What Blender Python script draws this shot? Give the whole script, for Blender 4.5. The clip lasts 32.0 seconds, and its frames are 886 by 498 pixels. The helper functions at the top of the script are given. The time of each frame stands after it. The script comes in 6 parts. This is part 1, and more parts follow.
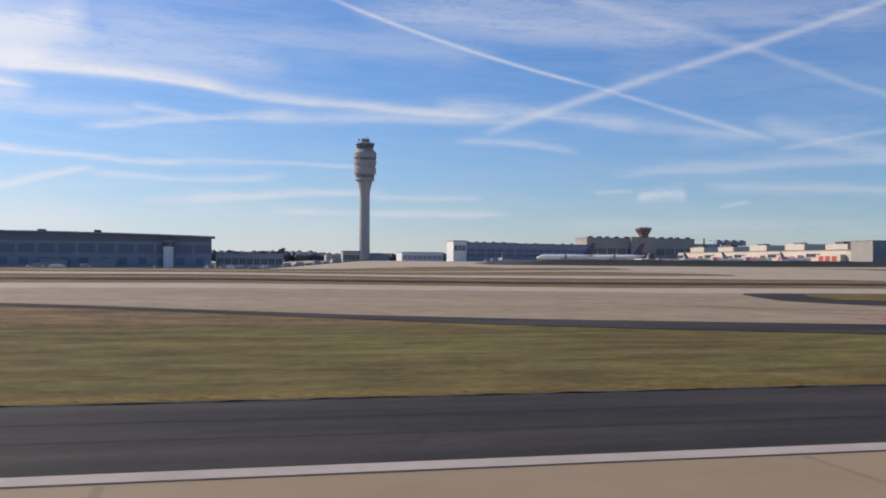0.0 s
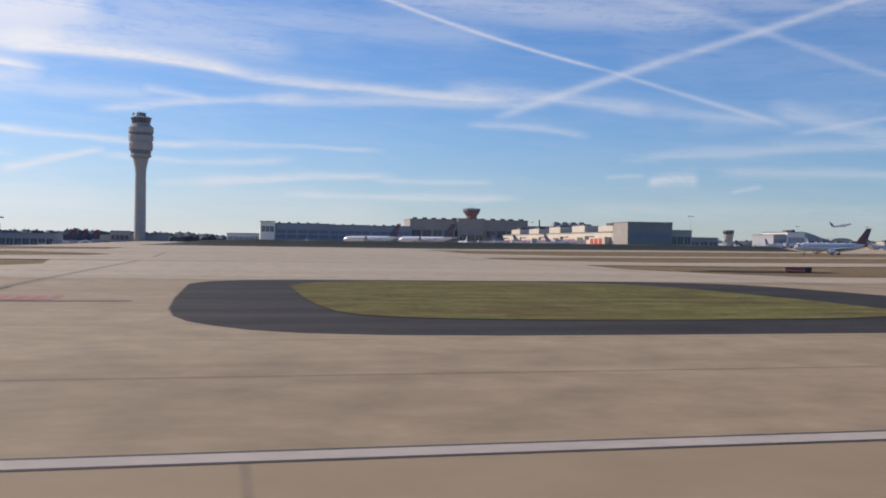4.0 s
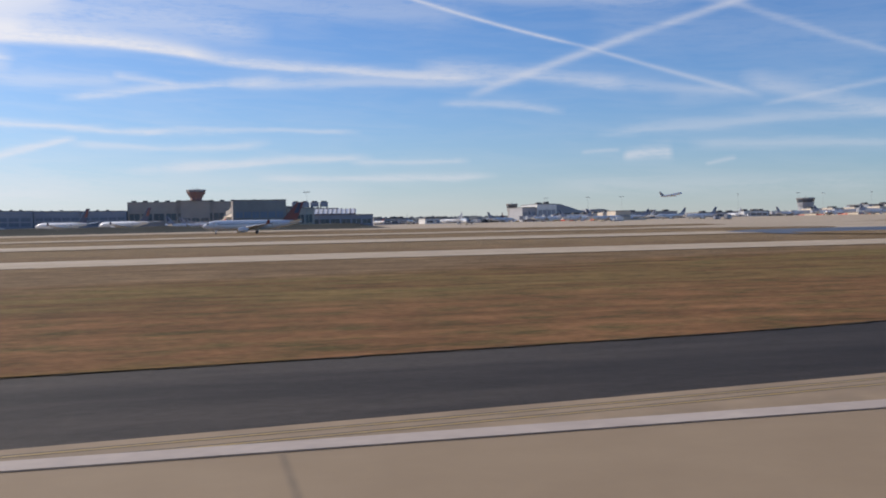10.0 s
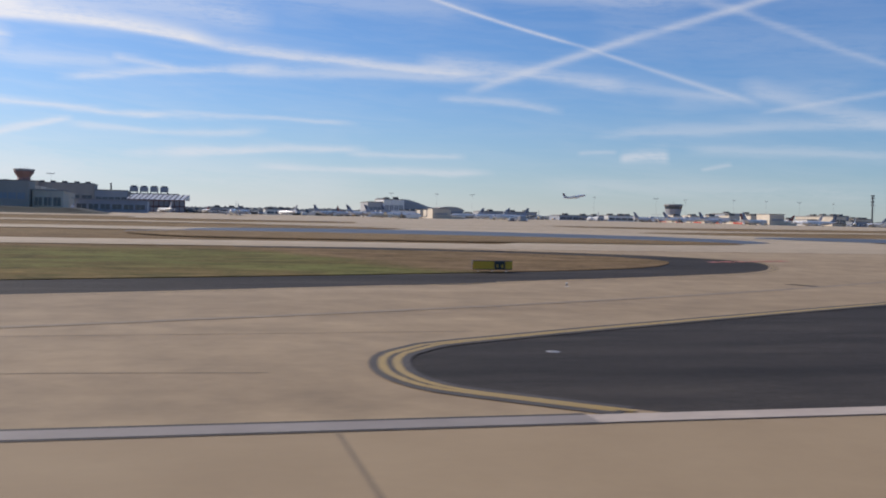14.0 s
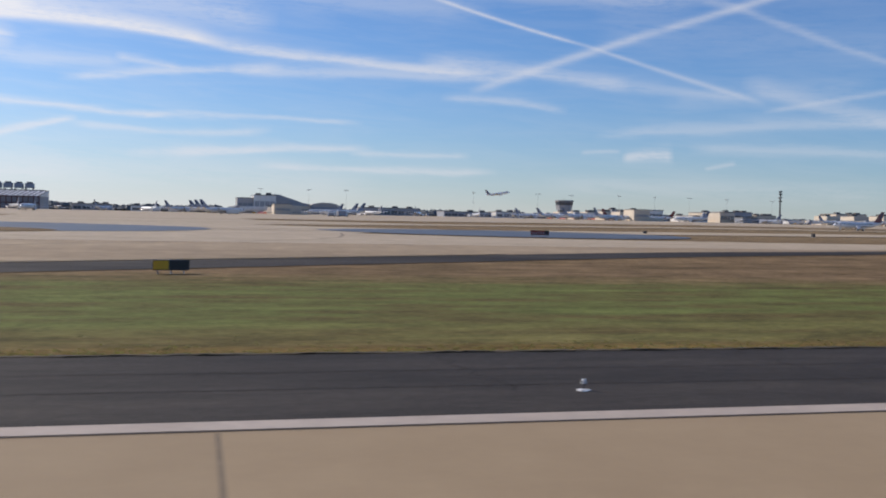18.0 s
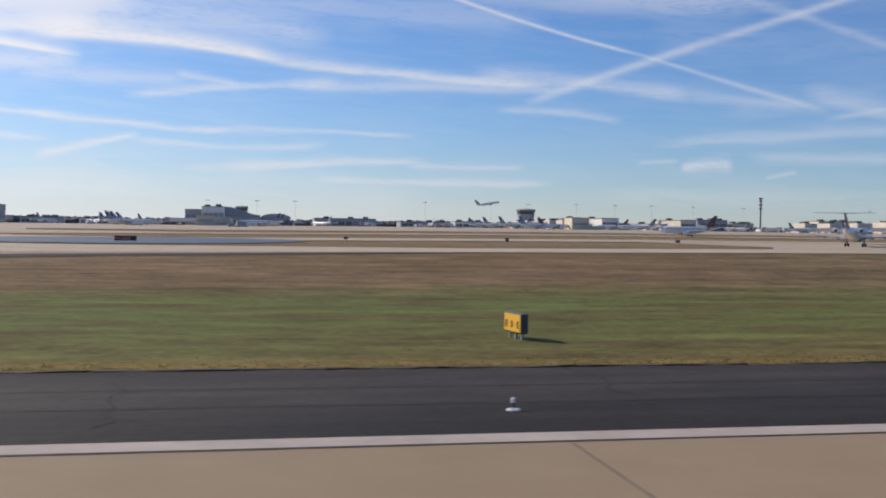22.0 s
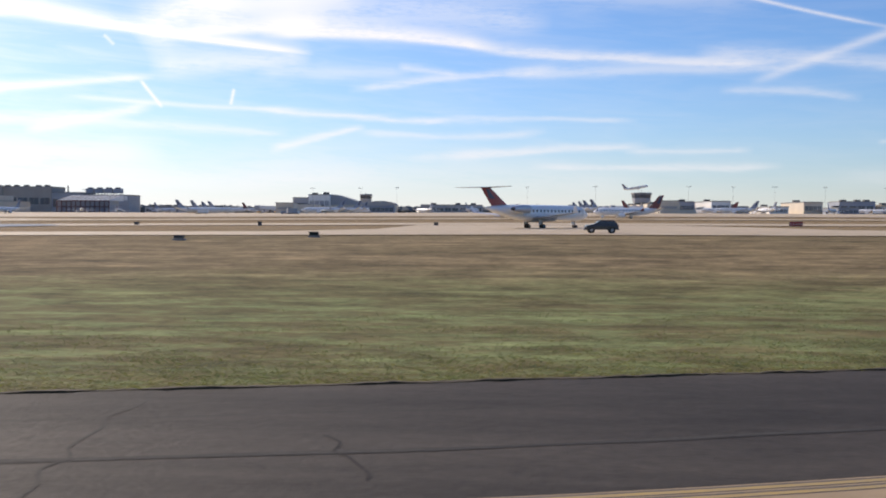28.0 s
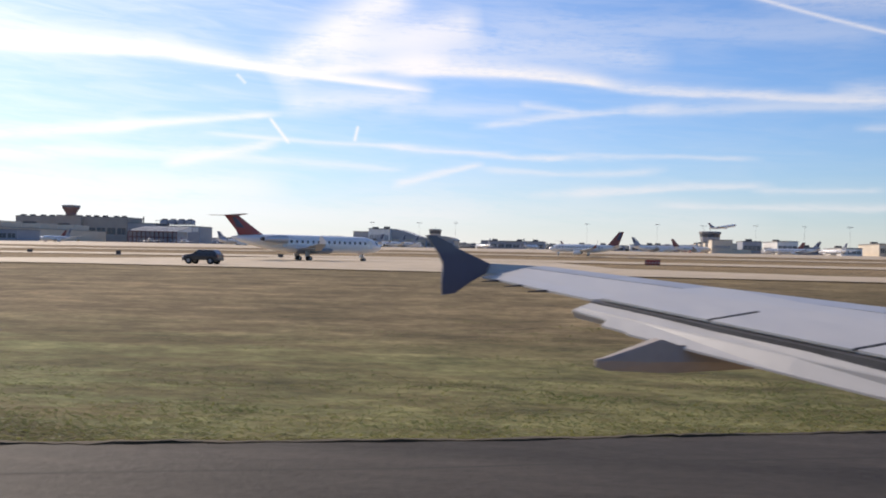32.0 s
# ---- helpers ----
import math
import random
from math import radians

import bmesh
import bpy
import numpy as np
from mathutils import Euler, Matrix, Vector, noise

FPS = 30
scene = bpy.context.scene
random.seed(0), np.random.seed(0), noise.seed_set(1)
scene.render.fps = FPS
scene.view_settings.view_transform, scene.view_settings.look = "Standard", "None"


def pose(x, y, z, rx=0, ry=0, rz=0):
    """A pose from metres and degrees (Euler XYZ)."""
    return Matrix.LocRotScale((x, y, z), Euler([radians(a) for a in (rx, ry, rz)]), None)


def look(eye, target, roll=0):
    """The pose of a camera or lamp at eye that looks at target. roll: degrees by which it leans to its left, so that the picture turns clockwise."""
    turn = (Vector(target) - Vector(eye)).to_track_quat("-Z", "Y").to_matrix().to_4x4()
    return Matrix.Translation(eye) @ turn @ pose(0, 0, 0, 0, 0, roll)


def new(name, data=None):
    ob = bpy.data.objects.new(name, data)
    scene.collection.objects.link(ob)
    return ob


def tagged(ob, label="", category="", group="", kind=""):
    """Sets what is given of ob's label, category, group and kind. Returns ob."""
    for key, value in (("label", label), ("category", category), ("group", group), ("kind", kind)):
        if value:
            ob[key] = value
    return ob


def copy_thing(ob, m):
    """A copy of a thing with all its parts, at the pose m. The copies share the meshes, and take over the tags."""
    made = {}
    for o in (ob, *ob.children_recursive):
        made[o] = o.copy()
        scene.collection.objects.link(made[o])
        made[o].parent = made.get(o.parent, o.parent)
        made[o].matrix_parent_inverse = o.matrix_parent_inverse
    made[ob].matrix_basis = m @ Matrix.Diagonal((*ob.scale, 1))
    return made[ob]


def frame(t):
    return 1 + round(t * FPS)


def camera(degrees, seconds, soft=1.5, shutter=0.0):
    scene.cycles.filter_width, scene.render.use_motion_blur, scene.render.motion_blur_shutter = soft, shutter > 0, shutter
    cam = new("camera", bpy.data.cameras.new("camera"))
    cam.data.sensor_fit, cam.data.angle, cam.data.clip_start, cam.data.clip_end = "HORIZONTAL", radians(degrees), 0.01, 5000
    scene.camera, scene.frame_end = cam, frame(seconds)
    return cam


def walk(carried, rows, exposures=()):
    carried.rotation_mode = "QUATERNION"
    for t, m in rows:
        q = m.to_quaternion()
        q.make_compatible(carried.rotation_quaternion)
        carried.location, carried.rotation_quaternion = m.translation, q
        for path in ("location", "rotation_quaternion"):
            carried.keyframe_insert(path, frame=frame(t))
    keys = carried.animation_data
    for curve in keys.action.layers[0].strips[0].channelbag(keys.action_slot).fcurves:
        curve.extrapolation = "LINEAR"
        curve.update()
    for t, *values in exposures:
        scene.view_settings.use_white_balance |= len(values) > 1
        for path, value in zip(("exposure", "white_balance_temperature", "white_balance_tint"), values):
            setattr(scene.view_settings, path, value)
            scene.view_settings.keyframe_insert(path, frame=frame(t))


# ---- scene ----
# ---- camera and its way along the runway ----
# seconds, x along the runway, y across it, pitch, roll, yaw
PATH = [
    (0.0, 0.00, -0.30, 0.81, -0.40, -13.21), (0.5, 26.82, -0.71, -0.16, -0.43, -12.87), (1.0, 53.37, -0.94, -0.74, -1.02, -12.38),
    (1.5, 79.62, -0.79, -0.65, -0.45, -12.30), (2.0, 105.55, -0.61, -0.87, -1.33, -12.50), (2.5, 131.14, -0.43, -0.81, -1.12, -12.20),
    (3.0, 156.40, -0.37, -0.64, -0.90, -12.59), (3.5, 181.31, -0.31, -0.17, -0.73, -12.42), (4.0, 206.5, -0.06, -0.14, -0.71, -12.61),
    (4.5, 231.6, 0.04, -0.12, -0.68, -12.80), (5.0, 256.5, 0.11, -0.10, -0.66, -12.99), (5.5, 281.1, 0.24, -0.07, -0.63, -13.19),
    (6.0, 299.72, 0.23, -0.05, -0.42, -12.86), (6.5, 321.94, 0.39, -0.64, -0.39, -12.93), (7.0, 343.74, 0.67, -0.84, -0.68, -13.06),
    (7.5, 365.03, 0.99, -0.81, -1.08, -13.33), (8.0, 385.65, 1.18, -0.60, -1.03, -13.54), (8.5, 405.54, 1.26, -0.19, -0.57, -13.83),
    (9.0, 424.85, 1.22, -0.07, 0.56, -13.97), (9.5, 443.92, 0.89, -0.91, 0.29, -14.06), (10.0, 463.02, 0.57, -1.35, 1.07, -13.90),
    (10.5, 482.32, 0.36, -0.73, 0.78, -13.70), (11.0, 501.85, 0.22, -0.72, 0.40, -13.63), (11.5, 521.48, 0.19, -0.63, 0.41, -13.35),
    (12.0, 541.02, 0.22, -0.93, -0.07, -13.58), (12.5, 560.30, 0.20, -1.04, 0.11, -13.67), (13.0, 579.20, 0.20, -1.18, -1.01, -14.06),
    (13.5, 597.59, 0.12, -1.30, -1.71, -14.25), (14.0, 615.46, -0.02, -1.63, -1.33, -14.27), (14.5, 632.81, -0.23, -1.67, -1.19, -14.34),
    (15.0, 649.69, -0.35, -1.55, -1.17, -14.13), (15.5, 666.17, -0.44, -1.37, -0.73, -14.15), (16.0, 682.37, -0.43, -1.39, -0.88, -14.10),
    (16.5, 698.27, -0.32, -1.41, -1.02, -14.05), (17.0, 713.79, -0.22, -1.44, -1.16, -14.00), (17.5, 728.83, -0.24, -1.46, -1.31, -13.96),
    (18.0, 743.38, -0.32, -1.67, -1.28, -14.07), (18.5, 757.45, -0.31, -1.19, -0.57, -13.54), (19.0, 771.06, -0.28, -1.26, -1.33, -13.32),
    (19.5, 784.25, -0.28, -1.12, -0.44, -12.70), (20.0, 797.11, -0.31, -1.15, -1.12, -12.57), (20.5, 809.68, -0.35, -1.00, -0.58, -12.06),
    (21.0, 821.90, -0.31, -0.94, -0.75, -11.86), (21.5, 833.66, -0.14, -0.94, -0.51, -11.34), (22.0, 844.90, 0.23, -1.02, -0.85, -10.79),
    (22.5, 855.60, 0.73, -1.25, -0.64, -10.03), (23.0, 865.80, 1.36, -1.47, -0.74, -9.08), (23.5, 875.59, 2.09, -1.67, -1.12, -8.35),
    (24.0, 885.08, 2.97, -1.82, -0.81, -7.47), (24.5, 894.32, 3.97, -1.86, -0.61, -6.66), (25.0, 903.38, 4.98, -1.94, -0.64, -5.73),
    (25.5, 912.24, 6.10, -2.03, -0.66, -4.80), (26.0, 920.89, 7.38, -2.11, -0.69, -3.87), (26.5, 929.31, 8.81, -2.20, -0.72, -2.95),
    (27.0, 937.50, 10.45, -2.41, -0.24, -2.02), (27.5, 945.53, 12.24, -2.68, -0.13, -0.78), (28.0, 953.42, 14.22, -1.90, -0.30, 1.92),
    (28.5, 961.14, 16.39, -1.22, -0.55, 3.62), (29.0, 968.65, 18.70, -1.12, -0.22, 5.23), (29.5, 975.88, 21.08, -0.58, -0.70, 6.33),
    (30.0, 982.75, 23.46, -0.56, -0.56, 7.23), (30.5, 989.25, 25.78, -0.38, -0.77, 7.57), (31.0, 995.50, 28.03, -0.08, -0.40, 8.08),
    (31.5, 1001.56, 30.24, 0.15, -0.74, 8.61), (32.0, 1007.56, 32.47, 0.15, -1.29, 8.84),
]

EYE = 4.3
K = 0.735  # one scale for the whole field
cam = camera(48.77, 32.0, 1.95, 0.12)
walk(cam, [(t, pose(K * x, K * y, K * EYE, 90 + p, r, w)) for t, x, y, p, r, w in PATH],
     [(0, 0.07, 6500, 15), (20, 0.07, 6530, 14), (24, 0.10, 6580, 14), (27, 0.36, 6800, 15), (29, 0.40, 6950, 16), (32, 0.31, 6950, 16)])

# ---- sky and sun ----
SUN_AZ, SUN_EL = -50.0, 30.0
# thin cloud and condensation trails: azimuth and height of both ends, bow, half widths at both ends, strength, raggedness, crispness of the lower edge
CONTRAILS = [
    (5.82, 15.32, 22.71, 10.00, -0.23, 0.11, 0.09, 0.55, 0.30, 0.0),
    (21.58, 10.34, 32.21, 6.79, 0.00, 0.09, 0.17, 0.33, 0.40, 0.0),
    (25.12, 10.63, 39.54, 14.45, 0.00, 0.22, 0.17, 0.40, 0.40, 0.0),
    (15.35, 7.45, 26.38, 10.97, 0.10, 0.23, 0.22, 0.42, 0.40, 0.0),
    (19.59, 15.62, 30.70, 11.97, 0.00, 0.36, 0.27, 0.24, 0.60, 0.0),
    (29.48, 12.46, 39.54, 8.31, 0.00, 0.20, 0.17, 0.22, 0.50, 0.0),
    (-19.11, 7.51, -17.88, 5.98, 0.00, 0.09, 0.09, 0.80, 0.10, 0.0),
    (-14.17, 6.24, -13.96, 7.23, 0.00, 0.09, 0.09, 0.75, 0.10, 0.0),
    (-21.02, 9.85, -20.43, 9.29, 0.00, 0.09, 0.09, 0.50, 0.10, 0.0),
]
SMALL_CLOUDS = [
    (21.93, 4.10, 24.35, 4.18, 0.07, 0.15, 0.12, 0.26, 0.95, 0.0),
    (24.3, 3.74, 27.3, 3.92, 0.10, 0.30, 0.42, 0.52, 0.95, 0.2),
    (28.9, 3.2, 30.7, 3.66, 0.00, 0.12, 0.16, 0.27, 0.95, 0.0),
    (13.69, 7.12, 21.27, 6.48, 0.17, 0.23, 0.20, 0.32, 0.60, 0.5),
    (-4.65, 8.67, -0.96, 8.13, 0.00, 0.17, 0.20, 0.40, 0.50, 0.0),
    (-12.04, 3.65, -6.39, 5.18, 0.13, 0.30, 0.17, 0.60, 0.50, 0.5),
    (-18.68, 8.14, -9.51, 8.98, 0.10, 0.80, 0.60, 0.50, 0.60, 0.5),
    (-25.19, 4.57, -18.37, 6.12, -0.07, 0.30, 0.23, 0.65, 0.50, 0.0),
]
CIRRUS_RIGHT = [
    (12.35, 9.13, 24.81, 7.75, 0.20, 0.53, 0.46, 0.40, 0.60, 0.7),
    (22.88, 8.21, 31.01, 7.14, 0.00, 0.33, 0.27, 0.24, 0.70, 0.0),
    (26.40, 6.76, 37.92, 7.76, 0.17, 0.60, 0.53, 0.10, 0.80, 0.0),
    (30.71, 8.03, 40.07, 5.36, -0.13, 0.50, 0.60, 0.26, 0.70, 0.5),
    (31.91, 6.37, 40.07, 7.58, 0.00, 0.13, 0.17, 0.24, 0.40, 0.0),
    (22.58, 5.04, 40.07, 5.59, 0.20, 0.40, 0.53, 0.27, 0.70, 1.0),
    (27.96, 4.44, 40.07, 3.94, 0.00, 0.23, 0.33, 0.24, 0.70, 0.0),
    (19.66, 2.33, 40.07, 1.76, 0.00, 0.53, 0.60, 0.18, 0.90, 0.0),
]
VEILS = [
    (7.67, 14.51, 28.56, 12.51, 0.00, 0.80, 0.66, 0.34, 0.80, 0.0),
    (9.64, 15.50, 40.07, 13.04, 0.00, 0.99, 0.99, 0.26, 0.90, 0.0),
    (22.22, 11.25, 40.07, 9.44, 0.00, 0.99, 1.13, 0.08, 0.90, 0.0),
    (-12.95, 11.75, 4.43, 11.07, 0.33, 1.26, 0.60, 0.36, 0.80, 0.0),
    (-7.95, 13.41, 16.97, 12.12, 0.00, 0.86, 0.66, 0.22, 0.90, 0.0),
    (-14.43, 3.35, 10.42, 1.75, 0.00, 1.19, 0.99, 0.20, 0.90, 0.0),
    (-35.46, 3.08, -17.60, 3.52, 0.00, 0.99, 0.86, 0.45, 0.80, 0.0),
    (-35.43, 1.90, -4.39, 2.13, 0.00, 0.80, 0.73, 0.35, 0.90, 0.0),
]
CIRRUS_MIDDLE = [
    (-12.66, 10.28, 1.55, 9.54, 0.43, 0.93, 0.43, 0.95, 0.45, 2.0),
    (-0.35, 9.74, 17.00, 8.49, -0.17, 0.43, 0.30, 0.66, 0.55, 0.8),
    (-7.59, 7.22, 4.78, 8.46, 0.10, 0.30, 0.30, 0.46, 0.60, 1.0),
    (1.56, 8.26, 18.97, 8.19, 0.07, 0.40, 0.27, 0.38, 0.65, 0.5),
    (-12.90, 8.16, -3.74, 8.35, 0.00, 0.40, 0.27, 0.30, 0.70, 0.0),
    (-12.88, 6.07, -1.24, 5.49, -0.07, 0.20, 0.17, 0.55, 0.50, 0.5),
    (-4.01, 5.61, 9.40, 5.53, 0.10, 0.17, 0.13, 0.36, 0.50, 0.0),
    (-7.27, 4.99, 4.16, 4.95, -0.33, 0.17, 0.20, 0.40, 0.50, 0.0),
]
CIRRUS_LOW = [
    (-2.00, 3.36, 10.07, 4.12, 0.07, 0.30, 0.27, 0.50, 0.60, 1.0),
    (2.89, 2.88, 17.36, 2.79, 0.00, 0.23, 0.23, 0.45, 0.60, 0.5),
    (8.42, 3.81, 15.70, 3.74, 0.00, 0.17, 0.17, 0.35, 0.60, 0.0),
    (-23.23, 6.48, -9.77, 6.04, -0.07, 0.13, 0.13, 0.50, 0.40, 0.0),
    (-4.09, 3.39, 3.97, 3.98, 0.00, 0.23, 0.20, 0.30, 0.60, 0.0),
]
CIRRUS_LEFT = [
    (-40.18, 10.41, -23.80, 10.80, -0.07, 1.19, 0.80, 0.95, 0.40, 2.0),
    (-26.25, 10.80, -9.35, 9.24, 0.00, 0.80, 0.20, 0.95, 0.40, 2.0),
    (-19.35, 9.63, -10.98, 15.33, 0.00, 1.13, 1.13, 0.80, 0.55, 0.0),
    (-16.48, 11.20, -6.63, 13.24, 0.00, 1.26, 0.99, 0.70, 0.60, 0.0),
    (-17.10, 10.13, -8.56, 10.99, 0.00, 0.43, 0.66, 0.80, 0.50, 1.0),
    (-35.51, 5.46, -25.85, 6.68, 0.00, 0.46, 0.40, 0.60, 0.60, 0.5),
    (-28.53, 6.36, -18.25, 7.67, 0.07, 0.33, 0.20, 0.72, 0.45, 0.5),
    (-34.96, 4.59, -20.85, 5.25, 0.20, 0.40, 0.30, 0.50, 0.60, 0.0),
    (-22.42, 5.18, -10.74, 4.73, 0.00, 0.27, 0.17, 0.40, 0.60, 0.0),
]

world = bpy.data.worlds.new("sky")
scene.world = world
world.use_nodes = True
wt = world.node_tree
wt.nodes.clear()


def node(tree, kind, links=(), **values):
    n = tree.nodes.new(kind)
    for k, v in values.items():
        if k == "op":
            n.operation = v
        elif k == "blend":
            n.data_type, n.blend_type, n.clamp_factor = "RGBA", v, True
        elif k == "clamp":
            n.use_clamp = v
        elif k == "dims":
            n.noise_dimensions = v
    for i, src in links:
        s = n.inputs[i]
        if hasattr(src, "is_linked"):
            tree.links.new(src, s)
        else:
            s.default_value = src
    return n


def m(tree, op, a, b=0.0, c=None, clamp=False):
    links = [(0, a), (1, b)] + ([(2, c)] if c is not None else [])
    return node(tree, "ShaderNodeMath", links, op=op, clamp=clamp).outputs[0]


wc = node(wt, "ShaderNodeTexCoord").outputs["Generated"]
wsep = node(wt, "ShaderNodeSeparateXYZ", [(0, wc)])
w_az = m(wt, "MULTIPLY", m(wt, "ARCTAN2", wsep.outputs[0], wsep.outputs[1]), 180 / math.pi)
w_el = m(wt, "MULTIPLY", m(wt, "ARCSINE", wsep.outputs[2]), 180 / math.pi)
w_pos = node(wt, "ShaderNodeCombineXYZ", [(0, w_az), (1, m(wt, "MULTIPLY", w_el, 4.5)), (2, 0.0)]).outputs[0]
w_lie = node(wt, "ShaderNodeCombineXYZ", [(0, w_az), (1, m(wt, "MULTIPLY", m(wt, "MULTIPLY_ADD", w_az, 0.05, w_el), 8.0)), (2, 3.0)]).outputs[0]
warp = node(wt, "ShaderNodeTexNoise", [("Vector", w_pos), ("Scale", 0.16), ("Detail", 4.0), ("Roughness", 0.6)]).outputs[0]
fibre = node(wt, "ShaderNodeTexNoise", [("Vector", w_lie), ("Scale", 0.20), ("Detail", 9.0), ("Roughness", 0.62), ("Distortion", 0.5)]).outputs[0]
fine = node(wt, "ShaderNodeTexNoise", [("Vector", w_pos), ("Scale", 1.7), ("Detail", 5.0), ("Roughness", 0.6)]).outputs[0]
wisp = m(wt, "ADD", m(wt, "MULTIPLY", fibre, 0.62), m(wt, "MULTIPLY", fine, 0.38))
el_w = m(wt, "MULTIPLY_ADD", m(wt, "SUBTRACT", warp, 0.5), 0.7, w_el)
cover = None
for a0, e0, a1, e1, bow, h0, h1, strength, rag, crisp in CONTRAILS + SMALL_CLOUDS + VEILS + CIRRUS_LEFT + CIRRUS_MIDDLE + CIRRUS_LOW + CIRRUS_RIGHT:
    dx, dy = a1 - a0, e1 - e0
    l2 = dx * dx + dy * dy
    length = math.sqrt(l2)
    # along: 0 to 1, across: degrees
    s = m(wt, "ADD", m(wt, "MULTIPLY", w_az, dx / l2), m(wt, "MULTIPLY_ADD", el_w if rag > 0.45 else w_el, dy / l2, -(a0 * dx + e0 * dy) / l2))
    d = m(wt, "ADD", m(wt, "MULTIPLY", w_az, -dy / length), m(wt, "MULTIPLY_ADD", el_w if rag > 0.45 else w_el, dx / length, (a0 * dy - e0 * dx) / length))
    arc = m(wt, "MULTIPLY", m(wt, "SUBTRACT", 1.0, s), m(wt, "MULTIPLY", s, 4.0))
    d = m(wt, "MULTIPLY_ADD", arc, -bow, d)
    if crisp:
        d = m(wt, "MULTIPLY", d, m(wt, "MULTIPLY_ADD", m(wt, "LESS_THAN", d, 0.0), crisp, 1.0))
    d = m(wt, "ABSOLUTE", d)
    d = m(wt, "DIVIDE", d, m(wt, "MAXIMUM", m(wt, "MULTIPLY_ADD", s, h1 - h0, h0), 0.02))
    body = m(wt, "POWER", 2.718, m(wt, "MULTIPLY", m(wt, "MULTIPLY", d, d), -0.9))
    ends = m(wt, "MULTIPLY", arc, 2.2, clamp=True)
    grain = m(wt, "MULTIPLY_ADD", m(wt, "SUBTRACT", wisp if rag > 0.35 else fine, 0.42), 4.2 * rag, 1.0 - 0.4 * rag, clamp=True)
    one = m(wt, "MULTIPLY", m(wt, "MULTIPLY", body, ends), m(wt, "MULTIPLY", grain, strength))
    inv = m(wt, "SUBTRACT", 1.0, one)
    cover = inv if cover is None else m(wt, "MULTIPLY", cover, inv)
# broad veil of cirrus, thicker towards the sun and low down
veil = m(wt, "MULTIPLY", m(wt, "SUBTRACT", fibre, 0.40), 1.5, clamp=True)
sun_v = (math.sin(radians(SUN_AZ)) * math.cos(radians(SUN_EL)), math.cos(radians(SUN_AZ)) * math.cos(radians(SUN_EL)), math.sin(radians(SUN_EL)))
near_sun = node(wt, "ShaderNodeVectorMath", [(0, wc), (1, sun_v)], op="DOT_PRODUCT").outputs["Value"]
glow = m(wt, "POWER", m(wt, "MAXIMUM", near_sun, 0.0), 5.0)
veil = m(wt, "MULTIPLY", veil, m(wt, "MULTIPLY_ADD", glow, 0.9, 0.16))
glow2 = m(wt, "POWER", m(wt, "MAXIMUM", near_sun, 0.0), 40.0)
cover = m(wt, "MULTIPLY", cover, m(wt, "SUBTRACT", 1.0, veil))
cover = m(wt, "MULTIPLY", cover, m(wt, "SUBTRACT", 1.0, m(wt, "MULTIPLY", glow, 0.45)))
haze = m(wt, "POWER", 2.718, m(wt, "MULTIPLY", m(wt, "MAXIMUM", w_el, 0.0), -0.36))
cover = m(wt, "SUBTRACT", 1.0, cover, clamp=True)
sky = wt.nodes.new("ShaderNodeTexSky")
sky.sky_type, sky.sun_disc = "NISHITA", False
sky.sun_elevation, sky.sun_rotation = radians(SUN_EL), radians(SUN_AZ)
sky.air_density, sky.dust_density, sky.ozone_density = 1.0, 0.4, 2.0
SKY = 0.09
blue = node(wt, "ShaderNodeMix", [(0, 1.0), (6, sky.outputs[0]), (7, (0.53, 0.83, 1.22, 1))], blend="MULTIPLY").outputs[2]
lit = m(wt, "MULTIPLY_ADD", glow2, 5.0, m(wt, "MULTIPLY_ADD", glow, 5.5, 7.4))
white = node(wt, "ShaderNodeMix", [(0, 1.0), (6, (1.0, 1.03, 1.08, 1)), (7, node(wt, "ShaderNodeCombineColor", [(0, lit), (1, lit), (2, lit)]).outputs[0])], blend="MULTIPLY").outputs[2]
low_air = node(wt, "ShaderNodeMix", [(0, m(wt, "MULTIPLY_ADD", near_sun, 1.8, -0.55, clamp=True)), (6, (7.3, 7.1, 6.6, 1)), (7, (8.6, 8.8, 8.9, 1))], blend="MIX").outputs[2]
mixed = node(wt, "ShaderNodeMix", [(0, m(wt, "MULTIPLY", haze, m(wt, "MULTIPLY_ADD", near_sun, 0.75, 0.40, clamp=True))), (6, blue), (7, low_air)], blend="MIX").outputs[2]
mixed = node(wt, "ShaderNodeMix", [(0, cover), (6, mixed), (7, white)], blend="MIX").outputs[2]
bg = node(wt, "ShaderNodeBackground", [(0, mixed), (1, SKY)])
node(wt, "ShaderNodeOutputWorld", [(0, bg.outputs[0])])

sun = new("sun", bpy.data.lights.new("sun", "SUN"))
sun.data.energy, sun.data.angle, sun.data.color = 3.8, radians(0.53), (1.0, 0.90, 0.76)
sun.matrix_world = look((0, 0, 200), (-sun_v[0] * 100, -sun_v[1] * 100, 200 - sun_v[2] * 100))

# ---- materials ----
def hexa(c):
    return (c[0], c[1], c[2], 1.0)


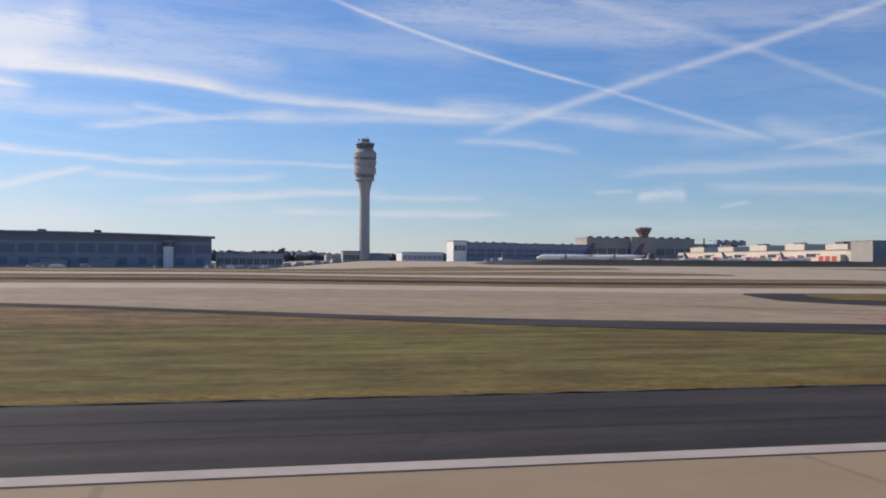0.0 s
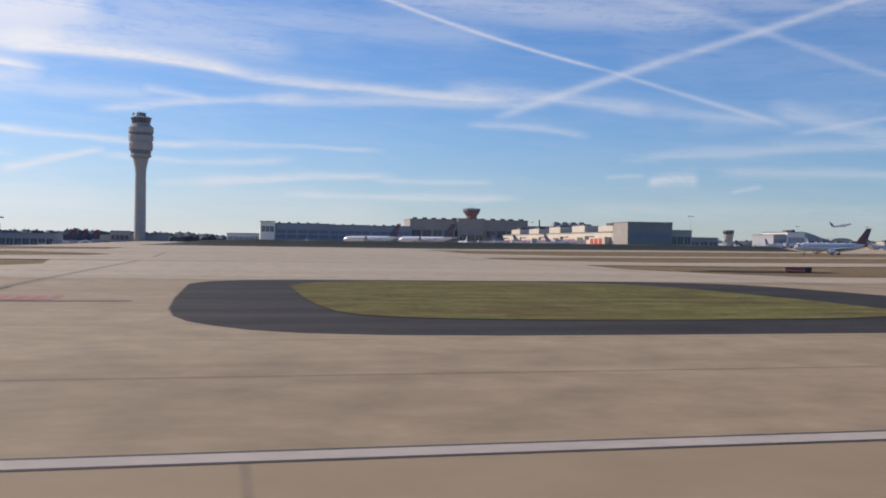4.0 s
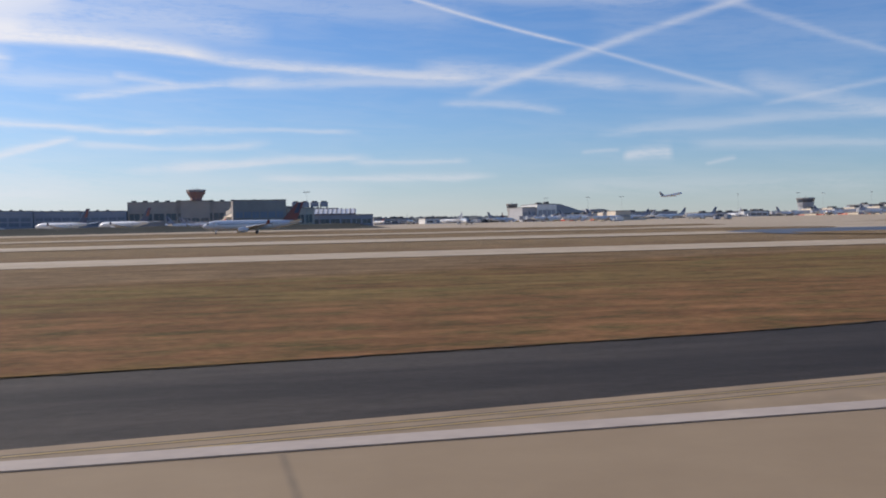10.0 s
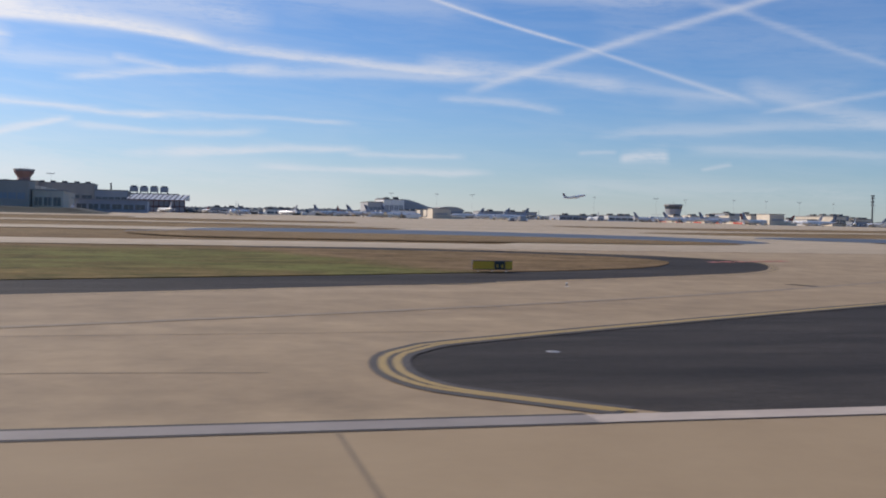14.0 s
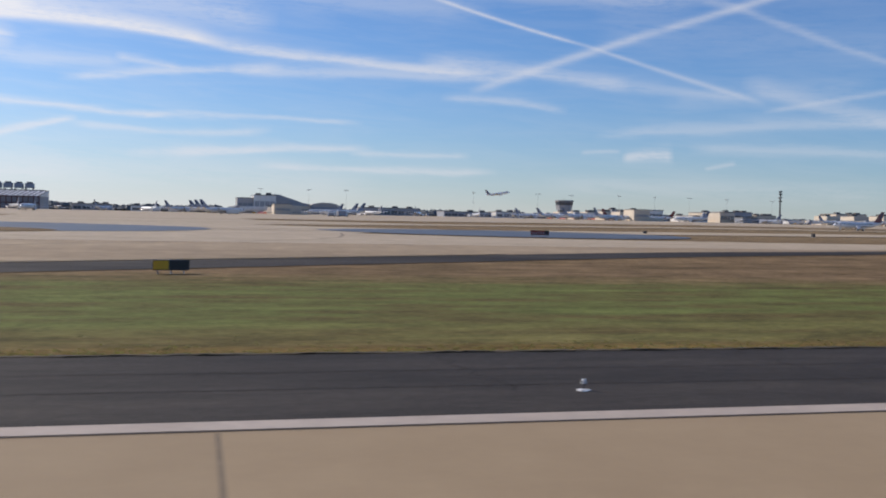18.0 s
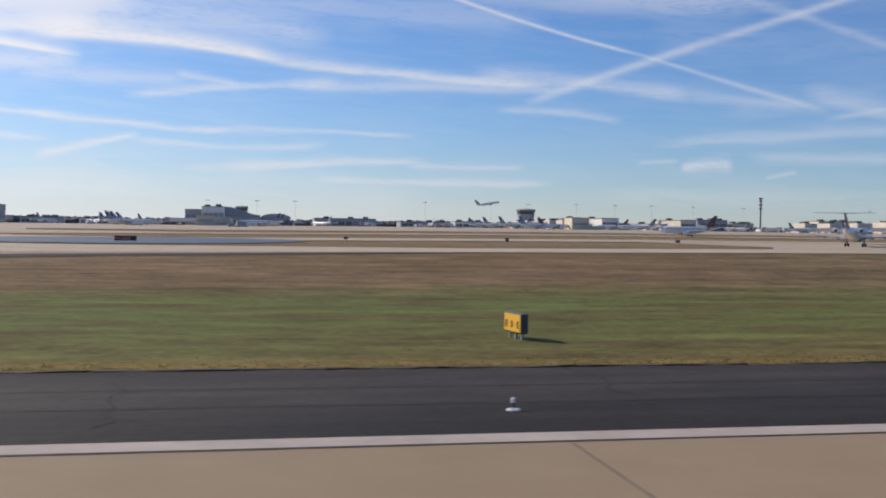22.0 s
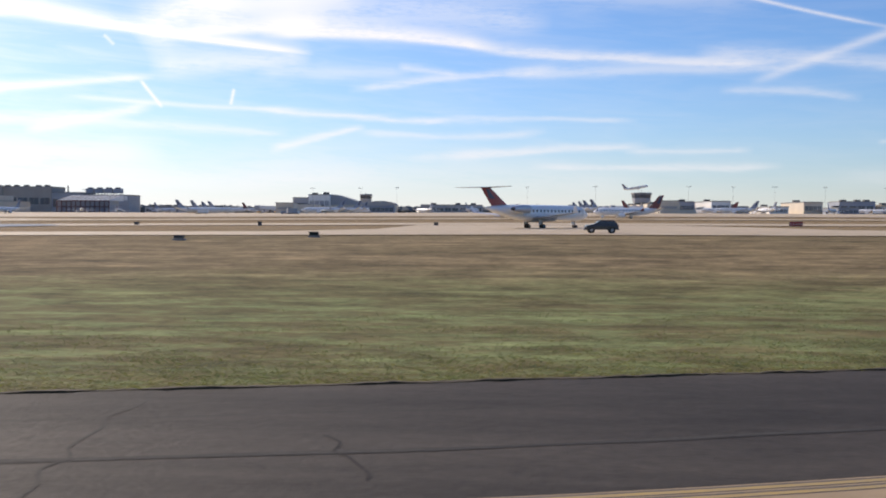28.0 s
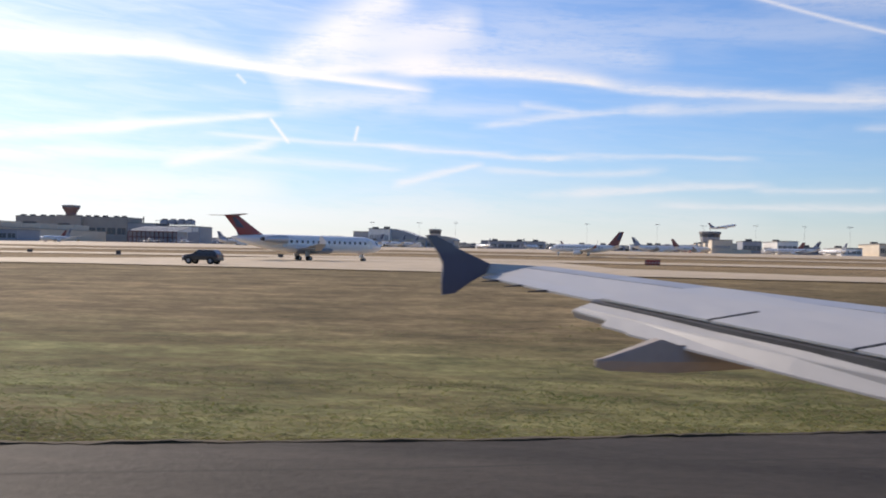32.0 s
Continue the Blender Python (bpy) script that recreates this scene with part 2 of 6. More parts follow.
def mat(name, base, dark=None, rough=0.7, metal=0.0, scale=1.0, stretch=(1, 1, 1), bump=0.0, world_size=False, spread=0.35, fine=8.0, per_piece=0.0, coat=0.0):
    """A surface with colour variation at two scales, and relief."""
    ma = bpy.data.materials.new(name)
    ma.use_nodes = True
    t = ma.node_tree
    b = t.nodes["Principled BSDF"]
    co = node(t, "ShaderNodeNewGeometry").outputs["Position"] if world_size else node(t, "ShaderNodeTexCoord").outputs["Object"]
    mp = node(t, "ShaderNodeMapping", [(0, co), (3, stretch)]).outputs[0]
    n1 = node(t, "ShaderNodeTexNoise", [("Vector", mp), ("Scale", scale), ("Detail", 4.0), ("Roughness", 0.6)]).outputs[0]
    n2 = node(t, "ShaderNodeTexNoise", [("Vector", mp), ("Scale", scale * fine), ("Detail", 3.0), ("Roughness", 0.7)]).outputs[0]
    dark = dark or tuple(c * (1 - spread) for c in base)
    f = m(t, "ADD", m(t, "MULTIPLY_ADD", n1, 1.8, -0.65), m(t, "MULTIPLY_ADD", n2, 1.0, -0.35), clamp=True)
    col = node(t, "ShaderNodeMix", [(0, f), (6, hexa(dark)), (7, hexa(base))], blend="MIX").outputs[2]
    if per_piece:
        rnd = node(t, "ShaderNodeObjectInfo").outputs["Random"]
        k = m(t, "MULTIPLY_ADD", rnd, per_piece, 1.0 - per_piece / 2)
        col = node(t, "ShaderNodeMix", [(0, 1.0), (6, col), (7, node(t, "ShaderNodeCombineColor", [(0, k), (1, k), (2, k)]).outputs[0])], blend="MULTIPLY").outputs[2]
    t.links.new(col, b.inputs["Base Color"])
    t.links.new(m(t, "MULTIPLY_ADD", n2, 0.25, rough - 0.12, clamp=True), b.inputs["Roughness"])
    b.inputs["Metallic"].default_value = metal
    b.inputs["Coat Weight"].default_value = coat
    if bump:
        bp = node(t, "ShaderNodeBump", [("Strength", bump), ("Distance", 0.05), ("Height", n2)])
        t.links.new(bp.outputs[0], b.inputs["Normal"])
    return ma


def ground_mat(name, cols, big, small, rough=0.9, bump=0.4, spec=0.2):
    """Ground whose tints drift along the field: long streaks along x, patches and grain, in metres."""
    ma = bpy.data.materials.new(name)
    ma.use_nodes = True
    t = ma.node_tree
    b = t.nodes["Principled BSDF"]
    co = node(t, "ShaderNodeNewGeometry").outputs["Position"]
    m1 = node(t, "ShaderNodeMapping", [(0, co), (3, (0.12, 1, 1))]).outputs[0]
    n1 = node(t, "ShaderNodeTexNoise", [("Vector", m1), ("Scale", 1 / big), ("Detail", 3.0), ("Roughness", 0.55)]).outputs[0]
    n2 = node(t, "ShaderNodeTexNoise", [("Vector", co), ("Scale", 1 / small), ("Detail", 6.0), ("Roughness", 0.7)]).outputs[0]
    m3 = node(t, "ShaderNodeMapping", [(0, co), (3, (0.25, 1, 1))]).outputs[0]
    n3 = node(t, "ShaderNodeTexNoise", [("Vector", m3), ("Scale", 4 / big), ("Detail", 4.0), ("Roughness", 0.6)]).outputs[0]
    f = m(t, "ADD", m(t, "MULTIPLY_ADD", n1, 2.0, -0.75), m(t, "MULTIPLY_ADD", n3, 1.0, -0.25))
    ramp = t.nodes.new("ShaderNodeValToRGB")
    e = ramp.color_ramp.elements
    e[0].position, e[0].color = 0.15, hexa(cols[0])
    e[1].position, e[1].color = 0.95, hexa(cols[-1])
    for i, c in enumerate(cols[1:-1]):
        x = e.new(0.15 + 0.8 * (i + 1) / (len(cols) - 1))
        x.color = hexa(c)
    t.links.new(f, ramp.inputs[0])
    col = ramp.outputs[0]
    k = m(t, "MULTIPLY_ADD", n2, 1.1, 0.45)
    col = node(t, "ShaderNodeMix", [(0, 1.0), (6, col), (7, node(t, "ShaderNodeCombineColor", [(0, k), (1, k), (2, k)]).outputs[0])], blend="MULTIPLY").outputs[2]
    t.links.new(col, b.inputs["Base Color"])
    b.inputs["Roughness"].default_value = rough
    b.inputs["Specular IOR Level"].default_value = spec
    bp = node(t, "ShaderNodeBump", [("Strength", bump), ("Distance", 0.12), ("Height", n2)])
    t.links.new(bp.outputs[0], b.inputs["Normal"])
    return ma


def belt(t, x, points):
    """A height across the field (0 to 128 m) that changes along it, as a soft curve over x."""
    f = m(t, "MULTIPLY_ADD", x, 1 / 1700, 500 / 1700, clamp=True)
    r = t.nodes.new("ShaderNodeValToRGB")
    e = r.color_ramp.elements
    for i, (px, v) in enumerate(points):
        k = e[i] if i < 2 else e.new((px + 500) / 1700)
        k.color = (v / 128, v / 128, v / 128, 1)
    t.links.new(f, r.inputs[0])
    return m(t, "MULTIPLY", r.outputs[0], 128.0)


def grass_mat():
    """Mown airfield grass: olive by the paving, a green belt, dry brown beyond, streaked by the mower."""
    ma = bpy.data.materials.new("grass")
    ma.use_nodes = True
    t = ma.node_tree
    b = t.nodes["Principled BSDF"]
    pos = node(t, "ShaderNodeVectorMath", [(0, node(t, "ShaderNodeNewGeometry").outputs["Position"]), (3, 1 / K)], op="SCALE").outputs[0]
    sep = node(t, "ShaderNodeSeparateXYZ", [(0, pos)])
    x, y = sep.outputs[0], sep.outputs[1]

    def noisy(stretch, scale, detail=4.0, rough=0.6):
        mp = node(t, "ShaderNodeMapping", [(0, pos), (3, stretch)]).outputs[0]
        return node(t, "ShaderNodeTexNoise", [("Vector", mp), ("Scale", scale), ("Detail", detail), ("Roughness", rough)]).outputs[0]

    drift = noisy((0.1, 1, 1), 0.07)
    streak = noisy((0.2, 1, 1), 0.3, 5.0, 0.65)
    clump = noisy((0.6, 1, 1), 0.42, 6.0, 0.7)
    grain = noisy((0.7, 1, 1), 2.6, 6.0, 0.72)
    yw = m(t, "ADD", y, m(t, "ADD", m(t, "MULTIPLY_ADD", drift, 22.0, -11.0), m(t, "MULTIPLY_ADD", clump, 9.0, -4.5)))
    low = belt(t, x, [(-499, 32), (1199, 75), (100, 32), (330, 42), (400, 37), (440, 52), (500, 64), (540, 66), (620, 80), (642, 37), (860, 36), (900, 42), (960, 52), (1010, 58)])
    high = belt(t, x, [(-499, 66), (1199, 104), (20, 66), (60, 108), (270, 108), (300, 74), (400, 73), (440, 69), (500, 92), (540, 104), (620, 106), (642, 63), (860, 68), (900, 70), (960, 74), (1010, 70)])
    red = m(t, "DIVIDE", belt(t, x, [(-499, 20), (1199, 10), (60, 60), (130, 88), (180, 80), (300, 25), (400, 30), (445, 118), (535, 118), (575, 50), (620, 30), (650, 25), (900, 30), (940, 5)]), 128.0)
    green = m(t, "MULTIPLY", m(t, "MULTIPLY_ADD", m(t, "SUBTRACT", yw, low), 0.12, 0.5, clamp=True), m(t, "MULTIPLY_ADD", m(t, "SUBTRACT", high, yw), 0.12, 0.5, clamp=True))
    green = m(t, "MULTIPLY", green, m(t, "MULTIPLY_ADD", m(t, "ADD", streak, m(t, "MULTIPLY", clump, 0.6)), 6.0, -4.1, clamp=True))
    green = m(t, "MULTIPLY", green, m(t, "DIVIDE", belt(t, x, [(-499, 60), (1199, 30), (40, 62), (100, 75), (250, 75), (300, 60), (340, 80), (400, 120), (440, 48), (515, 36), (560, 80), (630, 90), (646, 30), (690, 70), (735, 122), (860, 128), (900, 95), (950, 55), (990, 34)]), 128.0))
    dry = m(t, "MULTIPLY", m(t, "MULTIPLY_ADD", m(t, "SUBTRACT", yw, high), 0.09, 0.35, clamp=True), m(t, "MULTIPLY_ADD", streak, 1.4, 0.25, clamp=True))
    rust = m(t, "MULTIPLY", red, m(t, "MULTIPLY_ADD", clump, 3.0, -0.6, clamp=True))
    weed = noisy((0.45, 1, 1), 0.6, 7.0, 0.72)
    rough_end = m(t, "MULTIPLY_ADD", x, 0.02, -17.6, clamp=True)
    lush = m(t, "MULTIPLY", rough_end, m(t, "MULTIPLY_ADD", m(t, "ADD", weed, m(t, "MULTIPLY", streak, 0.5)), 8.0, -5.6, clamp=True))
    lush = m(t, "MULTIPLY", lush, m(t, "MULTIPLY_ADD", y, -0.045, 3.6, clamp=True))
    lush = m(t, "MULTIPLY", lush, m(t, "MAXIMUM", m(t, "MULTIPLY_ADD", x, -0.022, 22.4, clamp=True), 0.3))

    def over(below, w, c):
        return node(t, "ShaderNodeMix", [(0, w), (6, below), (7, hexa(c))], blend="MIX").outputs[2]

    col = node(t, "ShaderNodeMix", [(0, m(t, "MULTIPLY_ADD", clump, 3.0, -1.0, clamp=True)), (6, (0.106, 0.106, 0.034, 1)), (7, (0.150, 0.116, 0.046, 1))], blend="MIX").outputs[2]
    col = over(col, rust, (0.168, 0.082, 0.036))
    col = over(col, green, (0.102, 0.117, 0.034))
    col = over(col, dry, (0.165, 0.110, 0.058))
    fringe = m(t, "MULTIPLY_ADD", m(t, "ADD", y, m(t, "MULTIPLY", clump, 3.0)), -0.7, 24.0, clamp=True)
    col = over(col, m(t, "MULTIPLY", fringe, 0.75), (0.205, 0.130, 0.040))
    col = over(col, m(t, "MULTIPLY", rough_end, 0.45), (0.118, 0.105, 0.058))
    col = over(col, m(t, "MULTIPLY", lush, 0.8), (0.108, 0.132, 0.055))
    far = m(t, "MULTIPLY_ADD", y, 0.02, -2.9, clamp=True)
    col = over(col, m(t, "MULTIPLY", far, 0.8), (0.20, 0.142, 0.078))
    k = m(t, "ADD", m(t, "MULTIPLY_ADD", grain, 2.0, -0.44), m(t, "MULTIPLY_ADD", clump, 2.0, -0.44))
    k = m(t, "MULTIPLY", k, m(t, "MULTIPLY_ADD", streak, 1.7, 0.15))
    k = m(t, "MULTIPLY", k, m(t, "ADD", 1.0, m(t, "MULTIPLY", rough_end, m(t, "MULTIPLY_ADD", weed, 2.6, -1.22))))
    col = node(t, "ShaderNodeMix", [(0, 1.0), (6, col), (7, node(t, "ShaderNodeCombineColor", [(0, k), (1, k), (2, k)]).outputs[0])], blend="MULTIPLY").outputs[2]
    t.links.new(col, b.inputs["Base Color"])
    b.inputs["Roughness"].default_value = 0.95
    b.inputs["Specular IOR Level"].default_value = 0.1
    bp = node(t, "ShaderNodeBump", [("Strength", 0.5), ("Distance", 0.12), ("Height", grain)])
    t.links.new(bp.outputs[0], b.inputs["Normal"])
    return ma


def paving_tone(ma, points):
    """Old grime and rubber film on paving, heavier on busy stretches of the runway; over 100 brightens the colour."""
    t = ma.node_tree
    b = t.nodes["Principled BSDF"]
    x = m(t, "DIVIDE", node(t, "ShaderNodeSeparateXYZ", [(0, node(t, "ShaderNodeNewGeometry").outputs["Position"])]).outputs[0], K)
    k = m(t, "DIVIDE", belt(t, x, points), 100.0)
    col = b.inputs["Base Color"].links[0].from_socket
    col = node(t, "ShaderNodeMix", [(0, 1.0), (6, col), (7, node(t, "ShaderNodeCombineColor", [(0, k), (1, k), (2, m(t, "POWER", k, 0.8))]).outputs[0])], blend="MULTIPLY").outputs[2]
    t.links.new(col, b.inputs["Base Color"])


M_GRASS = grass_mat()
M_ASPHALT = ground_mat("asphalt", [(0.027, 0.0225, 0.0185), (0.045, 0.0375, 0.0310), (0.069, 0.0575, 0.0460)], 3.5, 0.25, rough=0.78, bump=0.3, spec=0.18)
M_TAR = ground_mat("smooth_old_tar", [(0.064, 0.058, 0.056), (0.080, 0.073, 0.069), (0.098, 0.09, 0.085)], 6, 0.6, rough=0.42, bump=0.02, spec=0.36)
M_CONCRETE = ground_mat("concrete", [(0.300, 0.216, 0.124), (0.347, 0.253, 0.148), (0.382, 0.285, 0.171)], 14, 2.2, rough=0.7, bump=0.06, spec=0.3)
# Lightened copy of the concrete; grazing sky glare on far paving is in its colour.
M_GLARE = ground_mat("concrete_with_glare", [(0.40, 0.315, 0.210), (0.45, 0.358, 0.243), (0.49, 0.397, 0.275)], 14, 2.2, rough=0.7, bump=0.06, spec=0.3)
M_SLAB = mat("slab_concrete", (0.338, 0.246, 0.142), (0.286, 0.204, 0.115), 0.85, scale=0.5, world_size=True, per_piece=0.14, bump=0.05, fine=12)
M_OCHRE = mat("rubbered_ochre_paint", (0.17, 0.115, 0.045), (0.12, 0.088, 0.05), 0.7, scale=0.8, world_size=True, stretch=(0.3, 1, 1))
for paving in (M_CONCRETE, M_SLAB):
    # The 105 at x 270 is reflected light put into the paving colour.
    paving_tone(paving, [(-499, 100), (1199, 100), (200, 100), (270, 105), (305, 95), (340, 97), (440, 95), (520, 82), (575, 84), (620, 101), (680, 102), (900, 96)])
M_BORDER = mat("dark_border_paint", (0.045, 0.040, 0.038), (0.085, 0.072, 0.062), 0.8, scale=0.7, world_size=True)
M_JOINT = mat("faded_joint_tar", (0.14, 0.105, 0.066), (0.20, 0.15, 0.095), 0.85, scale=1.5, world_size=True)
M_PAINT_W = mat("white_paint", (0.55, 0.455, 0.365), (0.41, 0.33, 0.26), 0.6, scale=0.6, world_size=True, bump=0.05)
M_PAINT_OLD = mat("old_grey_white_paint", (0.325, 0.28, 0.24), (0.25, 0.21, 0.175), 0.6, scale=0.9, world_size=True, bump=0.05)
M_PAINT_Y = mat("yellow_paint", (0.44, 0.29, 0.075), (0.31, 0.22, 0.085), 0.6, scale=0.8, world_size=True)
M_PAINT_R = mat("red_paint", (0.50, 0.12, 0.07), (0.40, 0.16, 0.11), 0.6, scale=0.5, world_size=True)
M_RUBBER = mat("tyre_marks", (0.215, 0.165, 0.115), (0.30, 0.235, 0.16), 0.8, scale=0.4, world_size=True, stretch=(1, 0.3, 1))
M_RUBBER_DK = mat("fresh_tyre_rubber", (0.062, 0.052, 0.045), (0.115, 0.092, 0.074), 0.8, scale=0.5, world_size=True, stretch=(1, 0.25, 1))
M_SEAL = mat("joint_seal", (0.024, 0.022, 0.021), (0.042, 0.038, 0.036), 0.8, scale=2, world_size=True)
M_SEAL.node_tree.nodes["Principled BSDF"].inputs["Specular IOR Level"].default_value = 0.1
M_OLD_SEAL = mat("greyed_seam_tar", (0.014, 0.012, 0.010), (0.030, 0.026, 0.021), 0.95, scale=1.2, world_size=True)
M_SOIL = mat("dry_turf", (0.090, 0.062, 0.030), (0.034, 0.026, 0.013), 0.95, scale=1.6, world_size=True, bump=0.3)

M_STONE = mat("pale_concrete_wall", (0.42, 0.405, 0.39), (0.34, 0.33, 0.32), 0.85, scale=0.15, bump=0.1)
M_TAN = mat("tan_brick_wall", (0.415, 0.365, 0.32), (0.335, 0.295, 0.26), 0.85, scale=0.15, bump=0.1)
M_CREAM = mat("cream_wall", (0.66, 0.58, 0.47), (0.54, 0.47, 0.38), 0.85, scale=0.12, bump=0.1)
# Grey and blue claddings: lightened, with distance haze put into the base colour.
M_GREY = mat("grey_cladding", (0.37, 0.375, 0.395), (0.30, 0.305, 0.325), 0.7, scale=0.1, stretch=(1, 1, 3))
M_SLATE = mat("haze_blue_cladding", (0.305, 0.33, 0.385), (0.24, 0.265, 0.315), 0.6, scale=0.1, stretch=(1, 1, 3))
M_ROOF = mat("grey_roofing", (0.30, 0.29, 0.28), (0.20, 0.20, 0.20), 0.9, scale=0.1)
M_ROOF_DK = mat("dark_roof_unit", (0.12, 0.115, 0.11), (0.07, 0.07, 0.07), 0.8, scale=0.3)
M_WHITE = mat("white_metal", (0.78, 0.77, 0.75), (0.66, 0.65, 0.63), 0.45, scale=0.4, coat=0.2)
M_FUSE = mat("aircraft_white", (0.80, 0.80, 0.80), (0.70, 0.70, 0.70), 0.32, scale=0.25, coat=0.5)
M_NAVY = mat("aircraft_navy", (0.035, 0.05, 0.12), (0.02, 0.03, 0.08), 0.35, scale=0.4, coat=0.5)
M_RED = mat("aircraft_red", (0.21, 0.05, 0.045), (0.16, 0.04, 0.035), 0.4, scale=0.4, coat=0.3)
M_SILVER = mat("bare_aluminium", (0.62, 0.62, 0.63), (0.50, 0.50, 0.52), 0.38, metal=0.6, scale=0.3, stretch=(1, 4, 1))
M_TYRE = mat("tyre_rubber", (0.025, 0.025, 0.025), (0.015, 0.015, 0.015), 0.9, scale=3)
M_STEEL = mat("dark_steel", (0.10, 0.10, 0.105), (0.06, 0.06, 0.062), 0.55, metal=0.4, scale=1.5)
M_POLE = mat("galvanised_steel", (0.38, 0.38, 0.38), (0.28, 0.28, 0.28), 0.55, metal=0.5, scale=0.8)
M_GATE = mat("red_gate_panel", (0.55, 0.07, 0.05), (0.42, 0.06, 0.045), 0.6, scale=0.4)
M_BOWL = mat("rust_red_panel", (0.29, 0.172, 0.155), (0.235, 0.14, 0.128), 0.7, scale=0.25)
M_FRAME = mat("rust_red_steel", (0.20, 0.085, 0.075), (0.14, 0.06, 0.055), 0.7, scale=0.3)
M_SIGN_Y = mat("yellow_sign_face", (0.78, 0.425, 0.02), (0.66, 0.35, 0.02), 0.5, scale=0.8)
M_SIGN_K = mat("black_sign_face", (0.03, 0.03, 0.03), (0.02, 0.02, 0.02), 0.5, scale=0.8)
M_SIGN_R = mat("red_sign_face", (0.42, 0.05, 0.03), (0.30, 0.04, 0.03), 0.5, scale=0.8)
M_LETTER = mat("pale_sign_bar", (0.72, 0.70, 0.66), (0.62, 0.60, 0.56), 0.5, scale=2)
M_ORANGE = mat("orange_panel", (0.62, 0.16, 0.03), (0.48, 0.12, 0.03), 0.6, scale=0.7)
M_BERM = mat("rough_dark_bank", (0.034, 0.040, 0.032), (0.022, 0.027, 0.022), 0.95, scale=0.12, stretch=(0.3, 1, 1), bump=0.4)
# Foliage paled towards blue-grey; aerial haze is painted into it.
M_WOODS = mat("far_woods", (0.13, 0.145, 0.15), (0.095, 0.108, 0.115), 0.95, scale=0.05, bump=0.5)
def leaf_mat(name, base, dark, fine):
    """Thin leaves that let part of the sun shine through."""
    ma = mat(name, base, dark, 0.7, scale=0.5, world_size=True, fine=fine)
    t = ma.node_tree
    b = t.nodes["Principled BSDF"]
    thin = node(t, "ShaderNodeBsdfTranslucent", [("Color", b.inputs["Base Color"].links[0].from_socket)]).outputs[0]
    both = node(t, "ShaderNodeMixShader", [(0, 0.45), (1, b.outputs[0]), (2, thin)]).outputs[0]
    t.links.new(both, t.nodes["Material Output"].inputs[0])
    return ma


M_WEED = leaf_mat("weed_leaves", (0.125, 0.185, 0.055), (0.21, 0.215, 0.095), 6)
M_BLADE = leaf_mat("grass_blades", (0.19, 0.205, 0.062), (0.25, 0.195, 0.085), 5)
tb = M_BLADE.node_tree
leaf = node(tb, "ShaderNodeBsdfTranslucent", [(0, (0.20, 0.205, 0.06, 1))])
both = node(tb, "ShaderNodeMixShader", [(0, 0.5), (1, tb.nodes["Principled BSDF"].outputs[0]), (2, leaf.outputs[0])])
tb.links.new(both.outputs[0], tb.nodes["Material Output"].inputs[0])
M_MAROON = mat("aircraft_maroon", (0.30, 0.035, 0.04), (0.22, 0.03, 0.035), 0.4, scale=0.4, coat=0.3)
M_CAR = mat("dark_car_paint", (0.03, 0.032, 0.035), (0.02, 0.02, 0.025), 0.3, scale=0.8, coat=0.8)


def glass_mat(name, tint, rough=0.08):
    ma = bpy.data.materials.new(name)
    ma.use_nodes = True
    b = ma.node_tree.nodes["Principled BSDF"]
    b.inputs["Base Color"].default_value = hexa(tint)
    b.inputs["Roughness"].default_value = rough
    b.inputs["Specular IOR Level"].default_value = 0.8
    return ma


M_GLASS = glass_mat("dark_window_glass", (0.055, 0.068, 0.09), 0.2)
# Tint raised so that it includes the haze before far windows.
M_GLASS_B = glass_mat("hazed_blue_glass", (0.17, 0.195, 0.24), 0.45)
M_GLASS_B.node_tree.nodes["Principled BSDF"].inputs["Specular IOR Level"].default_value = 0.35
M_BLUE_LENS = glass_mat("blue_lens_glass", (0.02, 0.04, 0.35), 0.15)
M_LAMP = glass_mat("clear_lamp_glass", (0.75, 0.75, 0.72), 0.2)

# ---- lie of the land ----
def step(a, b, v):
    t = min(1, max(0, (v - a) / (b - a)))
    return t * t * (3 - 2 * t)


SWELL = [(-400, 1.2), (0, 1.1), (60, 0.45), (130, 0.3), (250, 0.0), (340, -0.15), (477, 0.5), (650, 0.85), (820, 1.3), (890, 1.9), (960, 2.4), (1100, 2.6), (5000, 2.6)]


def land(x, y):
    """Height of the ground: flat on the runway, swelling beyond the first grass, rising to the aprons."""
    for (x0, z0), (x1, z1) in zip(SWELL, SWELL[1:]):
        if x <= x1:
            break
    a = z0 + (z1 - z0) * min(1, max(0, (x - x0) / (x1 - x0)))
    w = step(20, 150, x)
    return a * step(55, 120, y) + 2.2 * w * step(250, 420, y) + (3.2 * w - 3.4 * (1 - w)) * step(400, 900, y)


GXS = [-5000, -2500, -1500, -900, -600, -400] + list(range(-300, 20, 20)) + list(range(20, 150, 10)) + list(range(160, 1301, 20)) + [1400, 1600, 1900, 2500, 3500, 6000]
GYS = [-5000, -1500, -400, -100, -30, 20, 55] + list(range(60, 125, 8)) + [130, 160, 200] + list(range(250, 460, 15)) + list(range(460, 901, 40)) + [1000, 1400, 2200, 3400, 6000]


def mesh_ob(name, bm, material, parent=None, label=""):
    """Links a bmesh, written in metres of the real field, as one object at the field's scale."""
    me = bpy.data.meshes.new(name)
    for v in bm.verts:
        v.co *= K
    bm.normal_update()
    bm.to_mesh(me)
    bm.free()
    for x in (material if isinstance(material, (list, tuple)) else [material]):
        me.materials.append(x)
    ob = new(name, me)
    if parent:
        ob.parent = parent
    if label:
        tagged(ob, label)
    return ob


